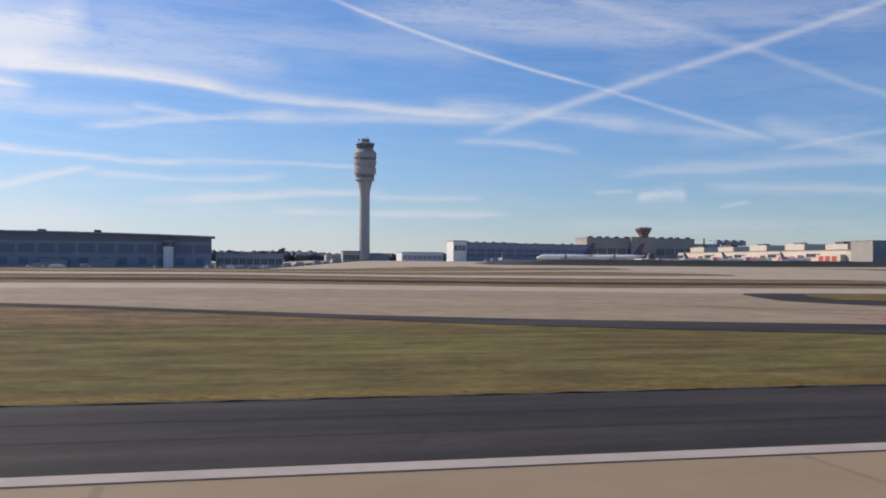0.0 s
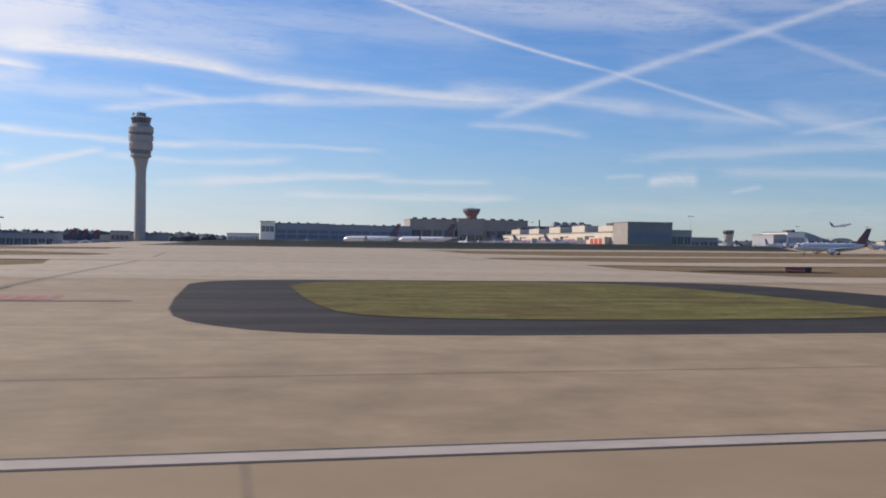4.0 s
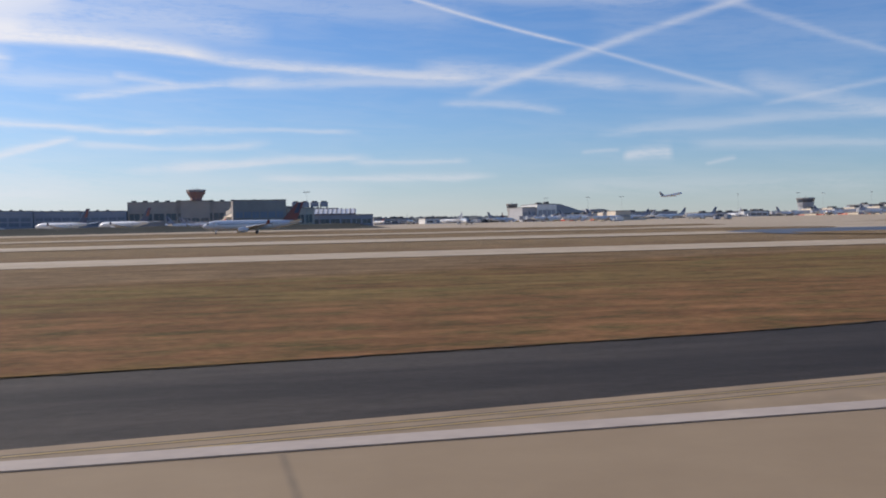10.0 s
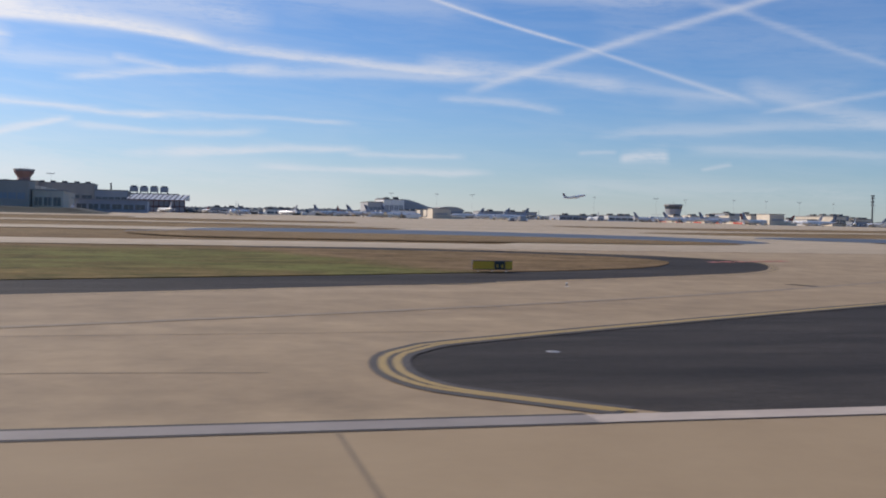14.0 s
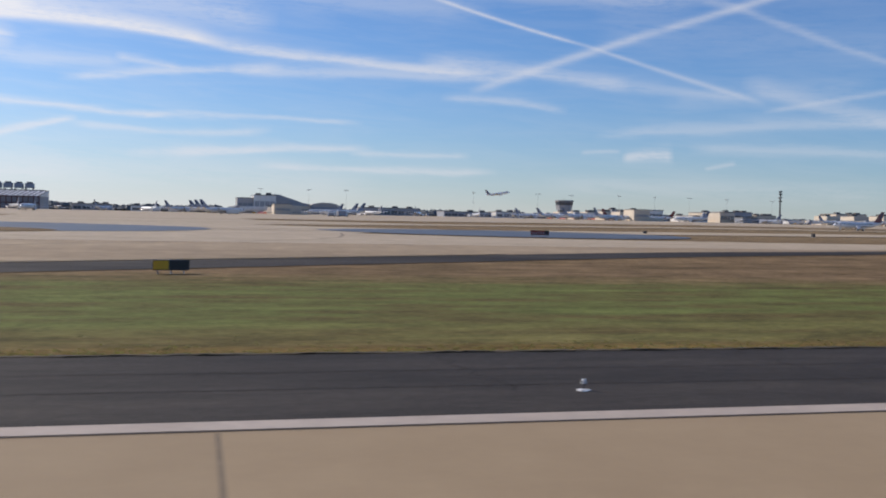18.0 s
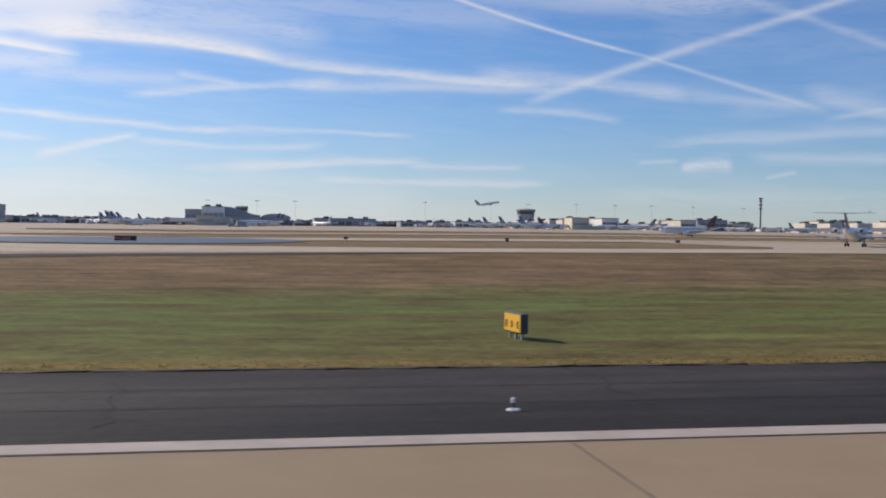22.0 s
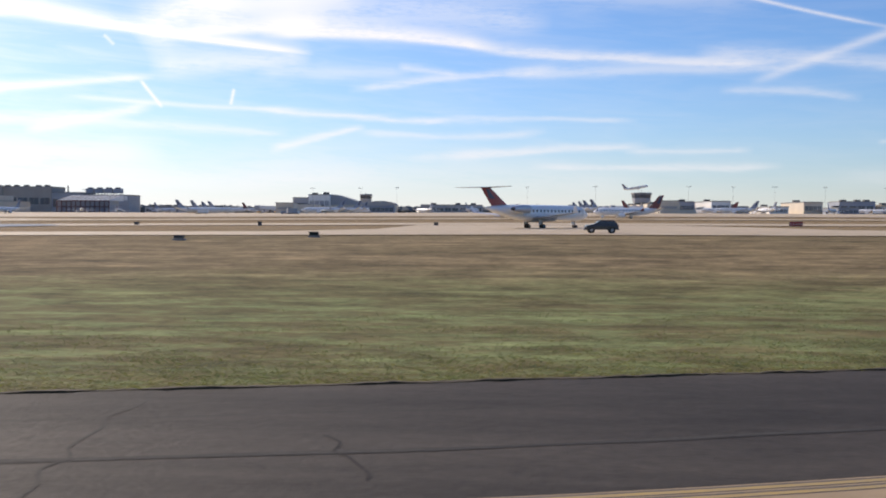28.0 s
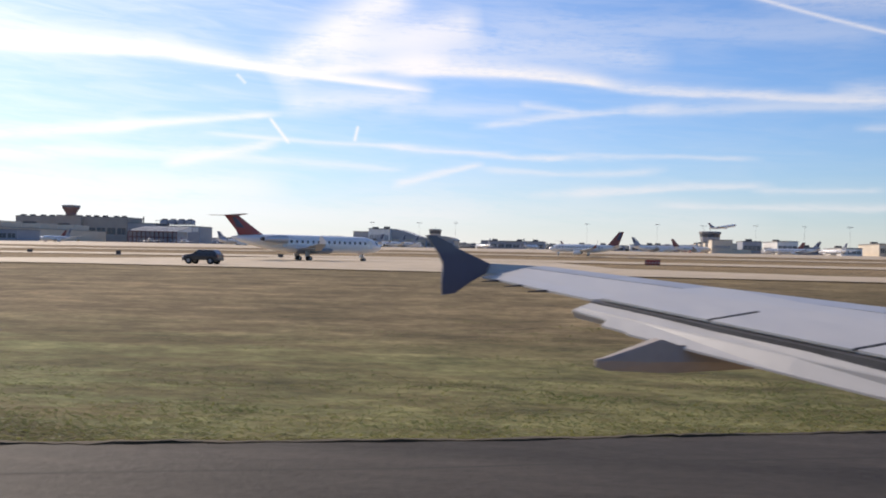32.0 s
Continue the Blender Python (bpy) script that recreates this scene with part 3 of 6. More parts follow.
def sheet(name, outline, material, lift, label="", category="", kind="structure", parent=None):
    """A paved or planted area: its outline laid on the land."""
    bm = bmesh.new()
    f = bm.faces.new([bm.verts.new((x, y, 0)) for x, y in outline])
    f.normal_update()
    if f.normal.z < 0:
        f.normal_flip()
    bmesh.ops.triangulate(bm, faces=bm.faces[:])
    xs, ys = [p[0] for p in outline], [p[1] for p in outline]
    if max(ys) > 54:
        for cuts, lo, hi, n in ((GXS, min(xs), max(xs), (1, 0, 0)), (GYS, min(ys), max(ys), (0, 1, 0))):
            for c in cuts:
                if lo < c < hi:
                    bmesh.ops.bisect_plane(bm, geom=bm.verts[:] + bm.edges[:] + bm.faces[:], plane_co=(c * n[0], c * n[1], 0), plane_no=n)
    for v in bm.verts:
        v.co.z = land(v.co.x, v.co.y) + lift * (1 + max(0, v.co.y - 60) / 200)
    ob = mesh_ob(name, bm, material, parent)
    if label:
        tagged(ob, label, category, kind=kind)
    return ob


def band(name, line, width, material, lift, label="", category="", parent=None):
    """A painted or tarred line of constant width along a polyline."""
    left, right = [], []
    for i, p in enumerate(line):
        a, b = line[max(0, i - 1)], line[min(len(line) - 1, i + 1)]
        d = Vector((b[0] - a[0], b[1] - a[1])).normalized() * (width / 2)
        left.append((p[0] - d.y, p[1] + d.x))
        right.append((p[0] + d.y, p[1] - d.x))
    return sheet(name, left + right[::-1], material, lift, label, category, parent=parent)


def smooth(pts, n=4):
    """A Catmull-Rom curve through the points."""
    out = []
    for i in range(len(pts) - 1):
        p0, p1, p2, p3 = pts[max(0, i - 1)], pts[i], pts[i + 1], pts[min(len(pts) - 1, i + 2)]
        for j in range(n):
            t = j / n
            out.append(tuple(0.5 * (2 * p1[k] + (p2[k] - p0[k]) * t + (2 * p0[k] - 5 * p1[k] + 4 * p2[k] - p3[k]) * t * t + (3 * p1[k] - p0[k] - 3 * p2[k] + p3[k]) * t ** 3) for k in (0, 1)))
    return out + [pts[-1]]


# ---- ground: one sheet out to the horizon ----
gv = [(K * x, K * y, K * land(x, y)) for y in GYS for x in GXS]
nx = len(GXS)
gf = [(j * nx + i, j * nx + i + 1, (j + 1) * nx + i + 1, (j + 1) * nx + i) for j in range(len(GYS) - 1) for i in range(nx - 1)]
gme = bpy.data.meshes.new("ground")
gme.from_pydata(gv, [], gf)
gme.materials.append(M_GRASS)
ground = tagged(new("ground", gme), "wide airfield ground of mown green and dry brown grass", "ground", kind="structure")

# ---- paving ----
EDGE, SHOULDER = 20.18, 30.2
# the first slanting exit, and the crossings beyond it
exit_a_low = smooth([(-150, 140), (-60, 107), (-18, 89.5), (5, 77.4), (24, 69.2), (47, 61.6), (73, 51.1), (95, 42), (106, 37.5), (113.5, 34), (117.6, 30.8), (118.3, 28), (116.8, 24.5), (113, 22.2), (108, EDGE)])
turf_a_top = smooth([(-150, 128), (-60, 100), (-17, 86), (5, 74), (22, 63), (42, 53), (64, 45.5), (80, 39.5), (92, 34), (102, SHOULDER)])
exit_b_up = smooth([(448, EDGE), (480, 23.5), (497, 26.2), (522, 30.8), (550, 37), (572, 42.3), (600, 51.5), (621, 59.5), (640, 67.5), (654, 73.5), (666, 80), (673, 90), (673.5, 97), (668, 104), (656, 111), (640, 117.4)])
turf_b_low = smooth([(440, SHOULDER), (480, 33.5), (497, 36.8), (517, 41), (545, 46), (570, 51.3), (602, 63.5), (636, 74.5), (654, 82), (662, 90), (663, 96), (658, 102), (645, 108), (620, 113)])
exit_b_low = smooth([(626, EDGE), (624, 22.1), (622, 24.4), (621.6, 27.7), (623, 31.3), (628, 34.5), (636, 38.8), (654, 48.0), (672, 56.9), (700, 68), (735, 82), (767, 94), (800, 106), (830, 113), (862, 118)])
turf_c_top = smooth([(641, SHOULDER), (654, 35.7), (666, 41.9), (700, 56), (735, 72), (767, 85.5), (800, 98), (840, 109), (880, 118)])
turf_c_low = smooth([(862, SHOULDER), (900, 31.4), (935, 36.0), (944, 37.4), (964, 41.9), (972, 43.8), (980, 46.4), (988, 49.2), (1004, 54.2), (1015, 58.3), (1060, 74), (1130, 104), (1170, 118)])
exit_c_line = smooth([(903, EDGE), (905, 21.6), (915, 22.8), (923, 24.0), (931, 25.1), (938, 26.1), (945, 27.3), (955, 29.2), (964, 31.6), (980, 36.4), (1004, 44.4), (1015, 48.4), (1060, 64), (1130, 94), (1180, 118)])

sheet("runway", [(-1500, -26), (3000, -26), (3000, EDGE), (-1500, EDGE)], M_CONCRETE, 0.05, "long tan concrete runway with a worn white edge stripe", "runway")
sheet("shoulder", [(-1500, EDGE)] + exit_a_low[::-1] + [(-150, 128)] + turf_a_top + [(-1500, SHOULDER)], M_ASPHALT, 0.038, "dark asphalt shoulder between runway and mown grass", "shoulder")
sheet("taxiway_exit", exit_a_low[1:] + [(448, EDGE)] + [(448, 118), (-150, 141)], M_CONCRETE, 0.047, "tan concrete taxiway exits crossing to the far runway", "taxiway")
sheet("shoulder", [(448, EDGE)] + [(640, EDGE), (640, 30), (690, 88), (660, 117.6), (620, 117.6)] + turf_b_low[::-1] + [(440, SHOULDER), (440, EDGE)], M_ASPHALT, 0.042, "dark asphalt shoulder bending along the slanting exit", "shoulder")
sheet("taxiway_exit", exit_b_up + exit_b_low[::-1], M_CONCRETE, 0.047, "slanting concrete runway exit with tyre marks", "taxiway")
sheet("shoulder", exit_b_low + [(880, 118)] + turf_c_top[::-1] + [(862, SHOULDER)] + turf_c_low[1:] + exit_c_line[::-1][1:], M_ASPHALT, 0.038, "dark cracked asphalt shoulder beside the runway", "shoulder")
sheet("taxiway_exit", exit_c_line + [(1300, 118), (1300, EDGE)], M_CONCRETE, 0.047, "concrete turn-off where the runway is left", "taxiway")


def island(dark, turf, label):
    sheet("traffic_island", dark, M_ASPHALT, 0.053, label, "traffic island")
    sheet("turf_patch", turf, M_GRASS, 0.09, "patch of dry mown grass on a paved island", "grass")


island(smooth([(61, 96), (65, 86), (78, 78), (89, 77), (102, 70.4), (113, 64.2), (127, 57), (146, 49.4), (157, 46.2), (167.5, 44.2), (172.6, 46.5), (173.4, 78), (174.4, 104), (167, 116), (150, 119), (110, 120), (76, 120), (66, 113), (61, 96)], 2)[:-1],
       smooth([(69, 97), (78, 88), (88, 86), (101, 79), (113, 71), (125, 66), (144, 59.4), (158.4, 54), (160.8, 59), (161.5, 80), (161, 102), (152, 113), (110, 116), (80, 115), (72, 108), (69, 97)], 2)[:-1],
       "dark asphalt island between taxiway exits")
island(smooth([(203, 104), (203, 66), (206, 52), (214, 46), (234, 45), (255, 46), (264, 52), (268, 66), (270, 102), (262, 116), (234, 119), (209, 115), (203, 104)], 3)[:-1],
       smooth([(213, 100), (213, 68), (217, 57), (234, 54), (251, 57), (255, 68), (255, 100), (250, 110), (234, 113), (218, 110), (213, 100)], 3)[:-1],
       "dark rounded asphalt island between two crossings")
dark_d = smooth([(322, EDGE), (316, 21.8), (309.2, 24.4), (303.1, 28.5), (299.9, 32), (296.7, 37.8), (294.3, 43.5), (293.5, 50), (293.4, 58), (293.6, 67.4), (295.5, 87), (299.2, 107), (306, 113), (318, 117.5)])
turf_d = smooth([(330, SHOULDER), (318, 32.2), (311, 36.5), (307, 39.8), (304, 46.3), (303, 55), (302, 90), (306, 102), (319, 111.5), (338, 116.5)])
sheet("shoulder", dark_d + [(445, 118), (445, EDGE)], M_ASPHALT, 0.053, "dark asphalt shoulder curving round the grass", "shoulder")
sheet("turf_patch", turf_d + turf_b_low[::-1], M_GRASS, 0.09, "broad field of green and brown mown grass", "grass")
sheet("taxiway", [(-1500, 117.5), (3000, 117.5), (3000, 143.5), (-1500, 143.5)], M_GLARE, 0.060, "pale concrete taxiway strip between the fields of grass", "taxiway")
sheet("taxiway", [(170, 142), (300, 142), (292, 165), (288, 190), (296, 235), (340, 277), (296, 292), (288, 304), (294, 314), (340, 332), (340, 347), (298, 366), (290, 460), (174, 460), (166, 366), (125, 347), (125, 332), (168, 314), (174, 304), (168, 292), (125, 277), (168, 235), (174, 190), (164, 160)], M_GLARE, 0.055, "concrete crossing leading towards the terminals", "taxiway")
sheet("taxiway", [(660, 142), (880, 142), (800, 175), (775, 200), (790, 235), (830, 277), (780, 292), (760, 304), (772, 314), (830, 332), (830, 347), (765, 366), (745, 460), (685, 460), (675, 366), (620, 347), (620, 332), (672, 314), (682, 304), (672, 292), (620, 277), (672, 235), (684, 195), (676, 170)], M_GLARE, 0.055, "concrete crossing leading towards the terminals", "taxiway")
for far in (smooth([(612, 240), (602, 215), (606, 190), (625, 170), (690, 165), (728, 178), (743, 205), (746, 238), (738, 262), (700, 284), (650, 288), (620, 272), (612, 240)])[:-1],
            smooth([(772, 250), (778, 218), (795, 190), (825, 178), (846, 190), (856, 225), (846, 262), (820, 278), (788, 272), (772, 250)])[:-1]):
    sheet("infield", far, M_TAR, 0.085, "smooth bluish tarred infield between far runway exits", "infield")
sheet("turf_patch", smooth([(614, 229), (603, 205), (606, 180), (622, 160), (690, 155), (718, 168), (716, 190), (695, 212), (650, 227), (614, 229)])[:-1], M_GRASS, 0.12, "dry brown grass inside the tarred infield", "grass")
sheet("shoulder", [(-200, 172), (150, 172), (168, 180), (150, 190), (-200, 190)], M_ASPHALT, 0.07, "far strip of dark asphalt shoulder", "shoulder")
sheet("shoulder", [(310, 172), (296, 180), (310, 190), (328, 188), (328, 174)], M_ASPHALT, 0.07, "far strip of dark asphalt shoulder", "shoulder")
sheet("runway", [(-1500, 234), (3000, 234), (3000, 278), (-1500, 278)], M_GLARE, 0.08, "second parallel concrete runway across the grass", "runway")
sheet("taxiway", [(-1500, 330), (3000, 330), (3000, 347), (-1500, 347)], M_GLARE, 0.07, "far concrete taxiway before the aprons", "taxiway")
sheet("apron", [(-1500, 470), (3000, 470), (3000, 1500), (-1500, 1500)], M_GLARE, 0.06, "broad concrete apron before the terminals", "apron")
sheet("apron", [(590, 395), (3000, 395), (3000, 470), (590, 470)], M_GLARE, 0.06, "near edge of the concrete apron", "apron")
sheet("apron", [(120, 395), (300, 395), (300, 470), (120, 470)], M_GLARE, 0.06, "paved neck of the concrete apron", "apron")

sheet("taxiway", [(925, 142), (1035, 142), (1010, 165), (1000, 235), (940, 235), (938, 165)], M_GLARE, 0.055, "concrete crossing where a small jet holds", "taxiway")

# ---- markings, tyre marks and joints ----
for x0, x1 in ((-1500, 118), (326, 492), (624, 860)):
    sheet("edge_stripe", [(x0, 19.34), (x1, 19.34), (x1, 20.16), (x0, 20.16)], M_PAINT_W, 0.069, "worn white runway edge stripe", "road marking")
    sheet("stripe_border", [(x0, 19.25), (x1, 19.25), (x1, 19.335), (x0, 19.335)], M_BORDER, 0.062, "thin dark painted line along the runway edge stripe", "road marking")
for x0, x1 in ((118, 326), (492, 624)):
    sheet("stripe_border", [(x0, 19.22), (x1, 19.22), (x1, 20.36), (x0, 20.36)], M_BORDER, 0.062, "dark painted border of the runway edge stripe", "road marking")
    sheet("edge_stripe", [(x0, 19.35), (x1, 19.35), (x1, 20.15), (x0, 20.15)], M_PAINT_OLD if x0 > 300 else M_PAINT_W, 0.069, "greyed worn runway edge stripe on concrete", "road marking")
sheet("edge_stripe", [(860, 19.34), (885, 19.2), (903, 19.1), (1100, 19.1), (1100, 19.9), (903, 19.9), (885, 20.02), (860, 20.16)], M_PAINT_W, 0.069, "worn white runway edge stripe", "road marking")
ru = random.Random(31)
for x, hold, half, streaks in ((187, 78, 0.42, 10), (281.2, 73, 0.74, 22)):
    band("tyre_marks", [(x, 40), (x + 0.2, 150), (x + 0.6, 330)], 0.9, M_RUBBER, 0.066, "dark tyre marks along a taxiway centre line", "tyre marks")
    for i in range(streaks):
        o = half * (2 * (i * 7 % streaks) / (streaks - 1) - 1)
        edge = abs(o) / half
        far_end = ru.uniform(38, 100) - 22 * edge
        pts = [(x + o * (1.15 - 0.45 * f) + 0.5 * f * f + ru.uniform(-0.04, 0.04), -6 + (far_end + 6) * f) for f in (0, 0.12, 0.25, 0.4, 0.55, 0.7, 0.85, 1)]
        band("tyre_marks", pts, ru.uniform(0.12, 0.22) if edge > 0.75 else ru.uniform(0.16, 0.36), M_RUBBER if edge > 0.9 else M_RUBBER_DK, 0.0735 + 0.0024 * i, "dark streaky tyre rubber on a taxiway centre line", "tyre marks")
    band("centre_line", [(x - 0.1, -6), (x, 116)], 0.13, M_OCHRE, 0.125, "faded yellow taxiway centre line", "road marking")
    for x0 in (x - 7.6, x + 1.0):
        for i in range(5):
            sheet("holding_mark", [(x0 + 1.3 * i, hold - 3), (x0 + 1.3 * i + 1.08, hold - 3), (x0 + 1.3 * i + 1.08, hold + 3), (x0 + 1.3 * i, hold + 3)], M_PAINT_R, 0.072, "faded red painted holding mark on concrete", "road marking")
            sheet("pale_bar", [(x0 + 1.3 * i + 0.3, hold - 1.8), (x0 + 1.3 * i + 0.6, hold - 1.8), (x0 + 1.3 * i + 0.6, hold + 1.8), (x0 + 1.3 * i + 0.3, hold + 1.8)], M_PAINT_OLD, 0.079, "pale bar painted on a red holding mark", "road marking")
    for y in (hold - 4.6, hold - 3.9):
        band("holding_line", [(x - 15, y), (x + 13, y)], 0.3, M_BORDER, 0.072, "dark-edged holding line across a taxiway", "road marking")
for sx in (-1, 1):
    for o in (0.0, 0.34):
        band("lead_line", smooth([(281.35 + sx * (d + o), y) for d, y in ((0.0, 56), (1.3, 43.2), (2.9, 37.3), (4.3, 33), (5.6, 30.7), (7.0, 28.5), (9.3, 25), (11.4, 22.7), (13.5, 20.8))]), 0.14, M_RUBBER if o else M_RUBBER_DK, 0.063, "dark curved lead-off line with tyre rubber", "road marking")
for i in range(6):
    sheet("holding_mark", [(60 + 2.2 * i, 68 - i * .9), (61.6 + 2.2 * i, 67.6 - i * .9), (62.6 + 2.2 * i, 69 - i * .9), (61 + 2.2 * i, 69.4 - i * .9)], M_PAINT_R, 0.072, "faded red painted holding mark on concrete", "road marking")
    sheet("holding_mark", [(668 + 2 * i, 92 + i * .6), (669.5 + 2 * i, 92.4 + i * .6), (669.5 + 2 * i, 94 + i * .6), (668 + 2 * i, 93.5 + i * .6)], M_PAINT_R, 0.072, "faded red painted holding mark on concrete", "road marking")
for o in (0.0, 0.42):
    band("tyre_marks", [(x, y + o) for x, y in smooth([(36, 90), (44, 84), (52, 74), (64, 67), (78, 63), (100, 53), (130, 38), (149, 32.6), (163, 29.2), (175.8, 25.8), (186.4, 22.7), (198, 19.2)])], 0.16, M_RUBBER_DK, 0.063, "dark curved tyre marks across concrete", "tyre marks")
band("tyre_marks", smooth([(54, 96), (47, 92), (46, 86), (54, 80), (66, 76)]), 1.2, M_RUBBER, 0.067, "dark curved tyre marks across concrete", "tyre marks")
band("tyre_marks", smooth([(490, 6), (525, 13.4), (541, 17.8), (561, 23.6), (580, 28.8), (604, 36.6), (640, 52), (690, 80), (720, 100), (760, 140), (772, 200)]), 0.62, M_RUBBER, 0.063, "dark tyre marks bending along the slanting exit", "tyre marks")
edge_lines = [([(x, y - 0.22) for x, y in exit_c_line[2:]], 0, -0.5, "double yellow taxiway edge line on concrete"),
              ([(x - 0.35, y + (0.25 if x > 623 and y > 28 else -0.1)) for x, y in exit_b_low[1:46]], -0.62, 0.12, "double yellow taxiway edge line on concrete"),
              (smooth([(110, 20.7), (114, 21.9), (117.6, 24.4), (119.2, 28), (118.5, 31.0), (115.5, 33.6)]), 0.7, 0.1, "double yellow taxiway edge line on concrete"),
              ([(x - 0.35, y - 0.25) for x, y in dark_d], -0.5, -0.25, "double yellow taxiway edge line on concrete"),
              ([(x, y - 0.7) for x, y in exit_b_up], 0, -1, "double yellow taxiway edge line on concrete")]
for line, sx, sy, label in edge_lines:
    if sx == 0:
        for o in (0.0, 0.7):
            # Dark bands wider than the yellow lines, laid beneath them.
            band("line_border", [(x, y + sy * o + 0.02) for x, y in line], 0.27, M_RUBBER_DK, 0.0495, "dark edging along worn yellow edge lines", "road marking")
    if sx and sy > 0:
        band("line_border", [(x + sx * 0.35, y + sy * 0.35) for x, y in line], 1.25, M_BORDER, 0.068, "dark painted border under yellow edge lines", "road marking")
    for o in (0.0, 0.7):
        band("yellow_line", [(x + sx * o, y + sy * o) for x, y in line], 0.26 if sx and sy > 0 else 0.14, M_PAINT_Y, 0.073 if sx and sy > 0 else 0.0575 if sx else 0.051, label, "road marking")
band("tyre_marks", smooth([(486, 5.2), (525, 13.5), (541, 17.95), (561, 23.65), (575, 27.4)]), 0.42, M_RUBBER_DK, 0.0675, "dark tyre rubber along a lead-off line", "tyre marks")
band("lead_off_line", smooth([(470, 2.0), (490, 6.1), (525, 13.5), (541, 17.9), (561, 23.7)]), 0.2, M_OCHRE, 0.072, "worn yellow lead-off line bending from the runway", "road marking")
for i in range(3):
    x0 = 48.9 + 1.9 * i
    sheet("holding_sign_paint", [(x0, 62.2 - 0.3 * i), (x0 + 1.7, 62.0 - 0.3 * i), (x0 + 2.5, 68.2), (x0 + 0.8, 67.8)], M_PAINT_R, 0.072, "red painted holding position sign on concrete", "road marking")
    for k in range(2):
        sheet("pale_bar", [(x0 + 0.35 + 0.6 * k, 63.2), (x0 + 0.65 + 0.6 * k, 63.2), (x0 + 1.15 + 0.6 * k, 66.8), (x0 + 0.85 + 0.6 * k, 66.8)], M_PAINT_W, 0.078, "pale bar painted on a red holding sign", "road marking")
for o, dashes in ((0.0, 1), (0.75, 1), (1.5, 6), (2.25, 6)):
    for i in range(dashes):
        f0, f1 = (i + 0.0) / dashes, (i + (1.0 if dashes == 1 else 0.55)) / dashes
        band("holding_line", [(47.2 + 8.6 * f - o * 0.74, 51.3 + 9.4 * f + o * 0.68) for f in (f0, f1)], 0.34, M_PAINT_Y, 0.073, "faded yellow holding line across a slanting exit", "road marking")
# joints along the concrete exits
for pts in ([(522, 28.0), (541, 27.5), (580, 27.2), (612, 27.4), (617.5, 26.9)], [(122, 32.4), (157, 32.1), (200, 31.9), (288, 31.7)], [(124, 44.6), (168, 44.2)], [(206, 44.0), (290, 43.6)], [(560, 34.6), (600, 35.2), (626, 36.4)]):
    band("concrete_joint", pts, 0.10, M_JOINT, 0.0535, "faint dark joint along exit concrete", "joint seal")
for x in (157.1, 200, 232, 262, 284, 548, 564, 590):
    band("concrete_joint", [(x, EDGE + 0.3), (x + 0.15, 26), (x, 30)], 0.09, M_JOINT, 0.054, "faint dark joint across exit concrete", "joint seal")

# ---- building helpers ----
def thing(name, label, category, at=(0, 0, 0), turn=0.0, group="", tilt=0.0):
    """An Empty at the base of a thing; its parts hang under it."""
    ob = new(name)
    ob.empty_display_size = 0.5
    ob.matrix_basis = pose(K * at[0], K * at[1], K * at[2], 0, -tilt, turn)
    return tagged(ob, label, category, group)


def placed(x, y, z, turn=0.0):
    return pose(K * x, K * y, K * z, 0, 0, turn)


def part(name, bm, material, parent, label=""):
    return mesh_ob(name, bm, material, parent, label)


def box(bm, x0, x1, y0, y1, z0, z1, bevel=0.0):
    mx = Matrix.Translation(((x0 + x1) / 2, (y0 + y1) / 2, (z0 + z1) / 2)) @ Matrix.Diagonal((x1 - x0, y1 - y0, z1 - z0, 1))
    r = bmesh.ops.create_cube(bm, size=1, matrix=mx)
    if bevel:
        es = list({e for v in r["verts"] for e in v.link_edges})
        bmesh.ops.bevel(bm, geom=es, offset=bevel, segments=1, affect="EDGES")
    return bm


def boxes(*rows, bevel=0.0):
    bm = bmesh.new()
    for r in rows:
        box(bm, *r, bevel=bevel)
    return bm


def tube(bm, a, b, r0, r1=None, n=12):
    """A closed, tapered round bar from a to b."""
    a, b = Vector(a), Vector(b)
    r1 = r0 if r1 is None else r1
    q = (b - a).to_track_quat("Z", "Y").to_matrix()
    rings = []
    for c, r in ((a, r0), (b, r1)):
        rings.append([bm.verts.new(c + q @ Vector((r * math.cos(2 * math.pi * i / n), r * math.sin(2 * math.pi * i / n), 0))) for i in range(n)])
    for i in range(n):
        bm.faces.new((rings[0][i], rings[0][(i + 1) % n], rings[1][(i + 1) % n], rings[1][i]))
    bm.faces.new(rings[0][::-1])
    bm.faces.new(rings[1])
    return bm


def turned(profile, n=24, bm=None, cx=0, cy=0):
    """A body of revolution about z from (radius, height) pairs, closed at both ends."""
    bm = bm or bmesh.new()
    rings = [[bm.verts.new((cx + r * math.cos(2 * math.pi * i / n), cy + r * math.sin(2 * math.pi * i / n), z)) for i in range(n)] for r, z in profile]
    for a, b in zip(rings, rings[1:]):
        for i in range(n):
            bm.faces.new((a[i], a[(i + 1) % n], b[(i + 1) % n], b[i]))
    bm.faces.new(rings[0][::-1])
    bm.faces.new(rings[-1])
    return bm


def loft(rings, bm=None, caps=True):
    bm = bm or bmesh.new()
    vs = [[bm.verts.new(p) for p in r] for r in rings]
    n = len(rings[0])
    for a, b in zip(vs, vs[1:]):
        for i in range(n):
            bm.faces.new((a[i], a[(i + 1) % n], b[(i + 1) % n], b[i]))
    if caps:
        bm.faces.new(vs[0][::-1])
        bm.faces.new(vs[-1])
    bmesh.ops.recalc_face_normals(bm, faces=bm.faces[:])
    return bm


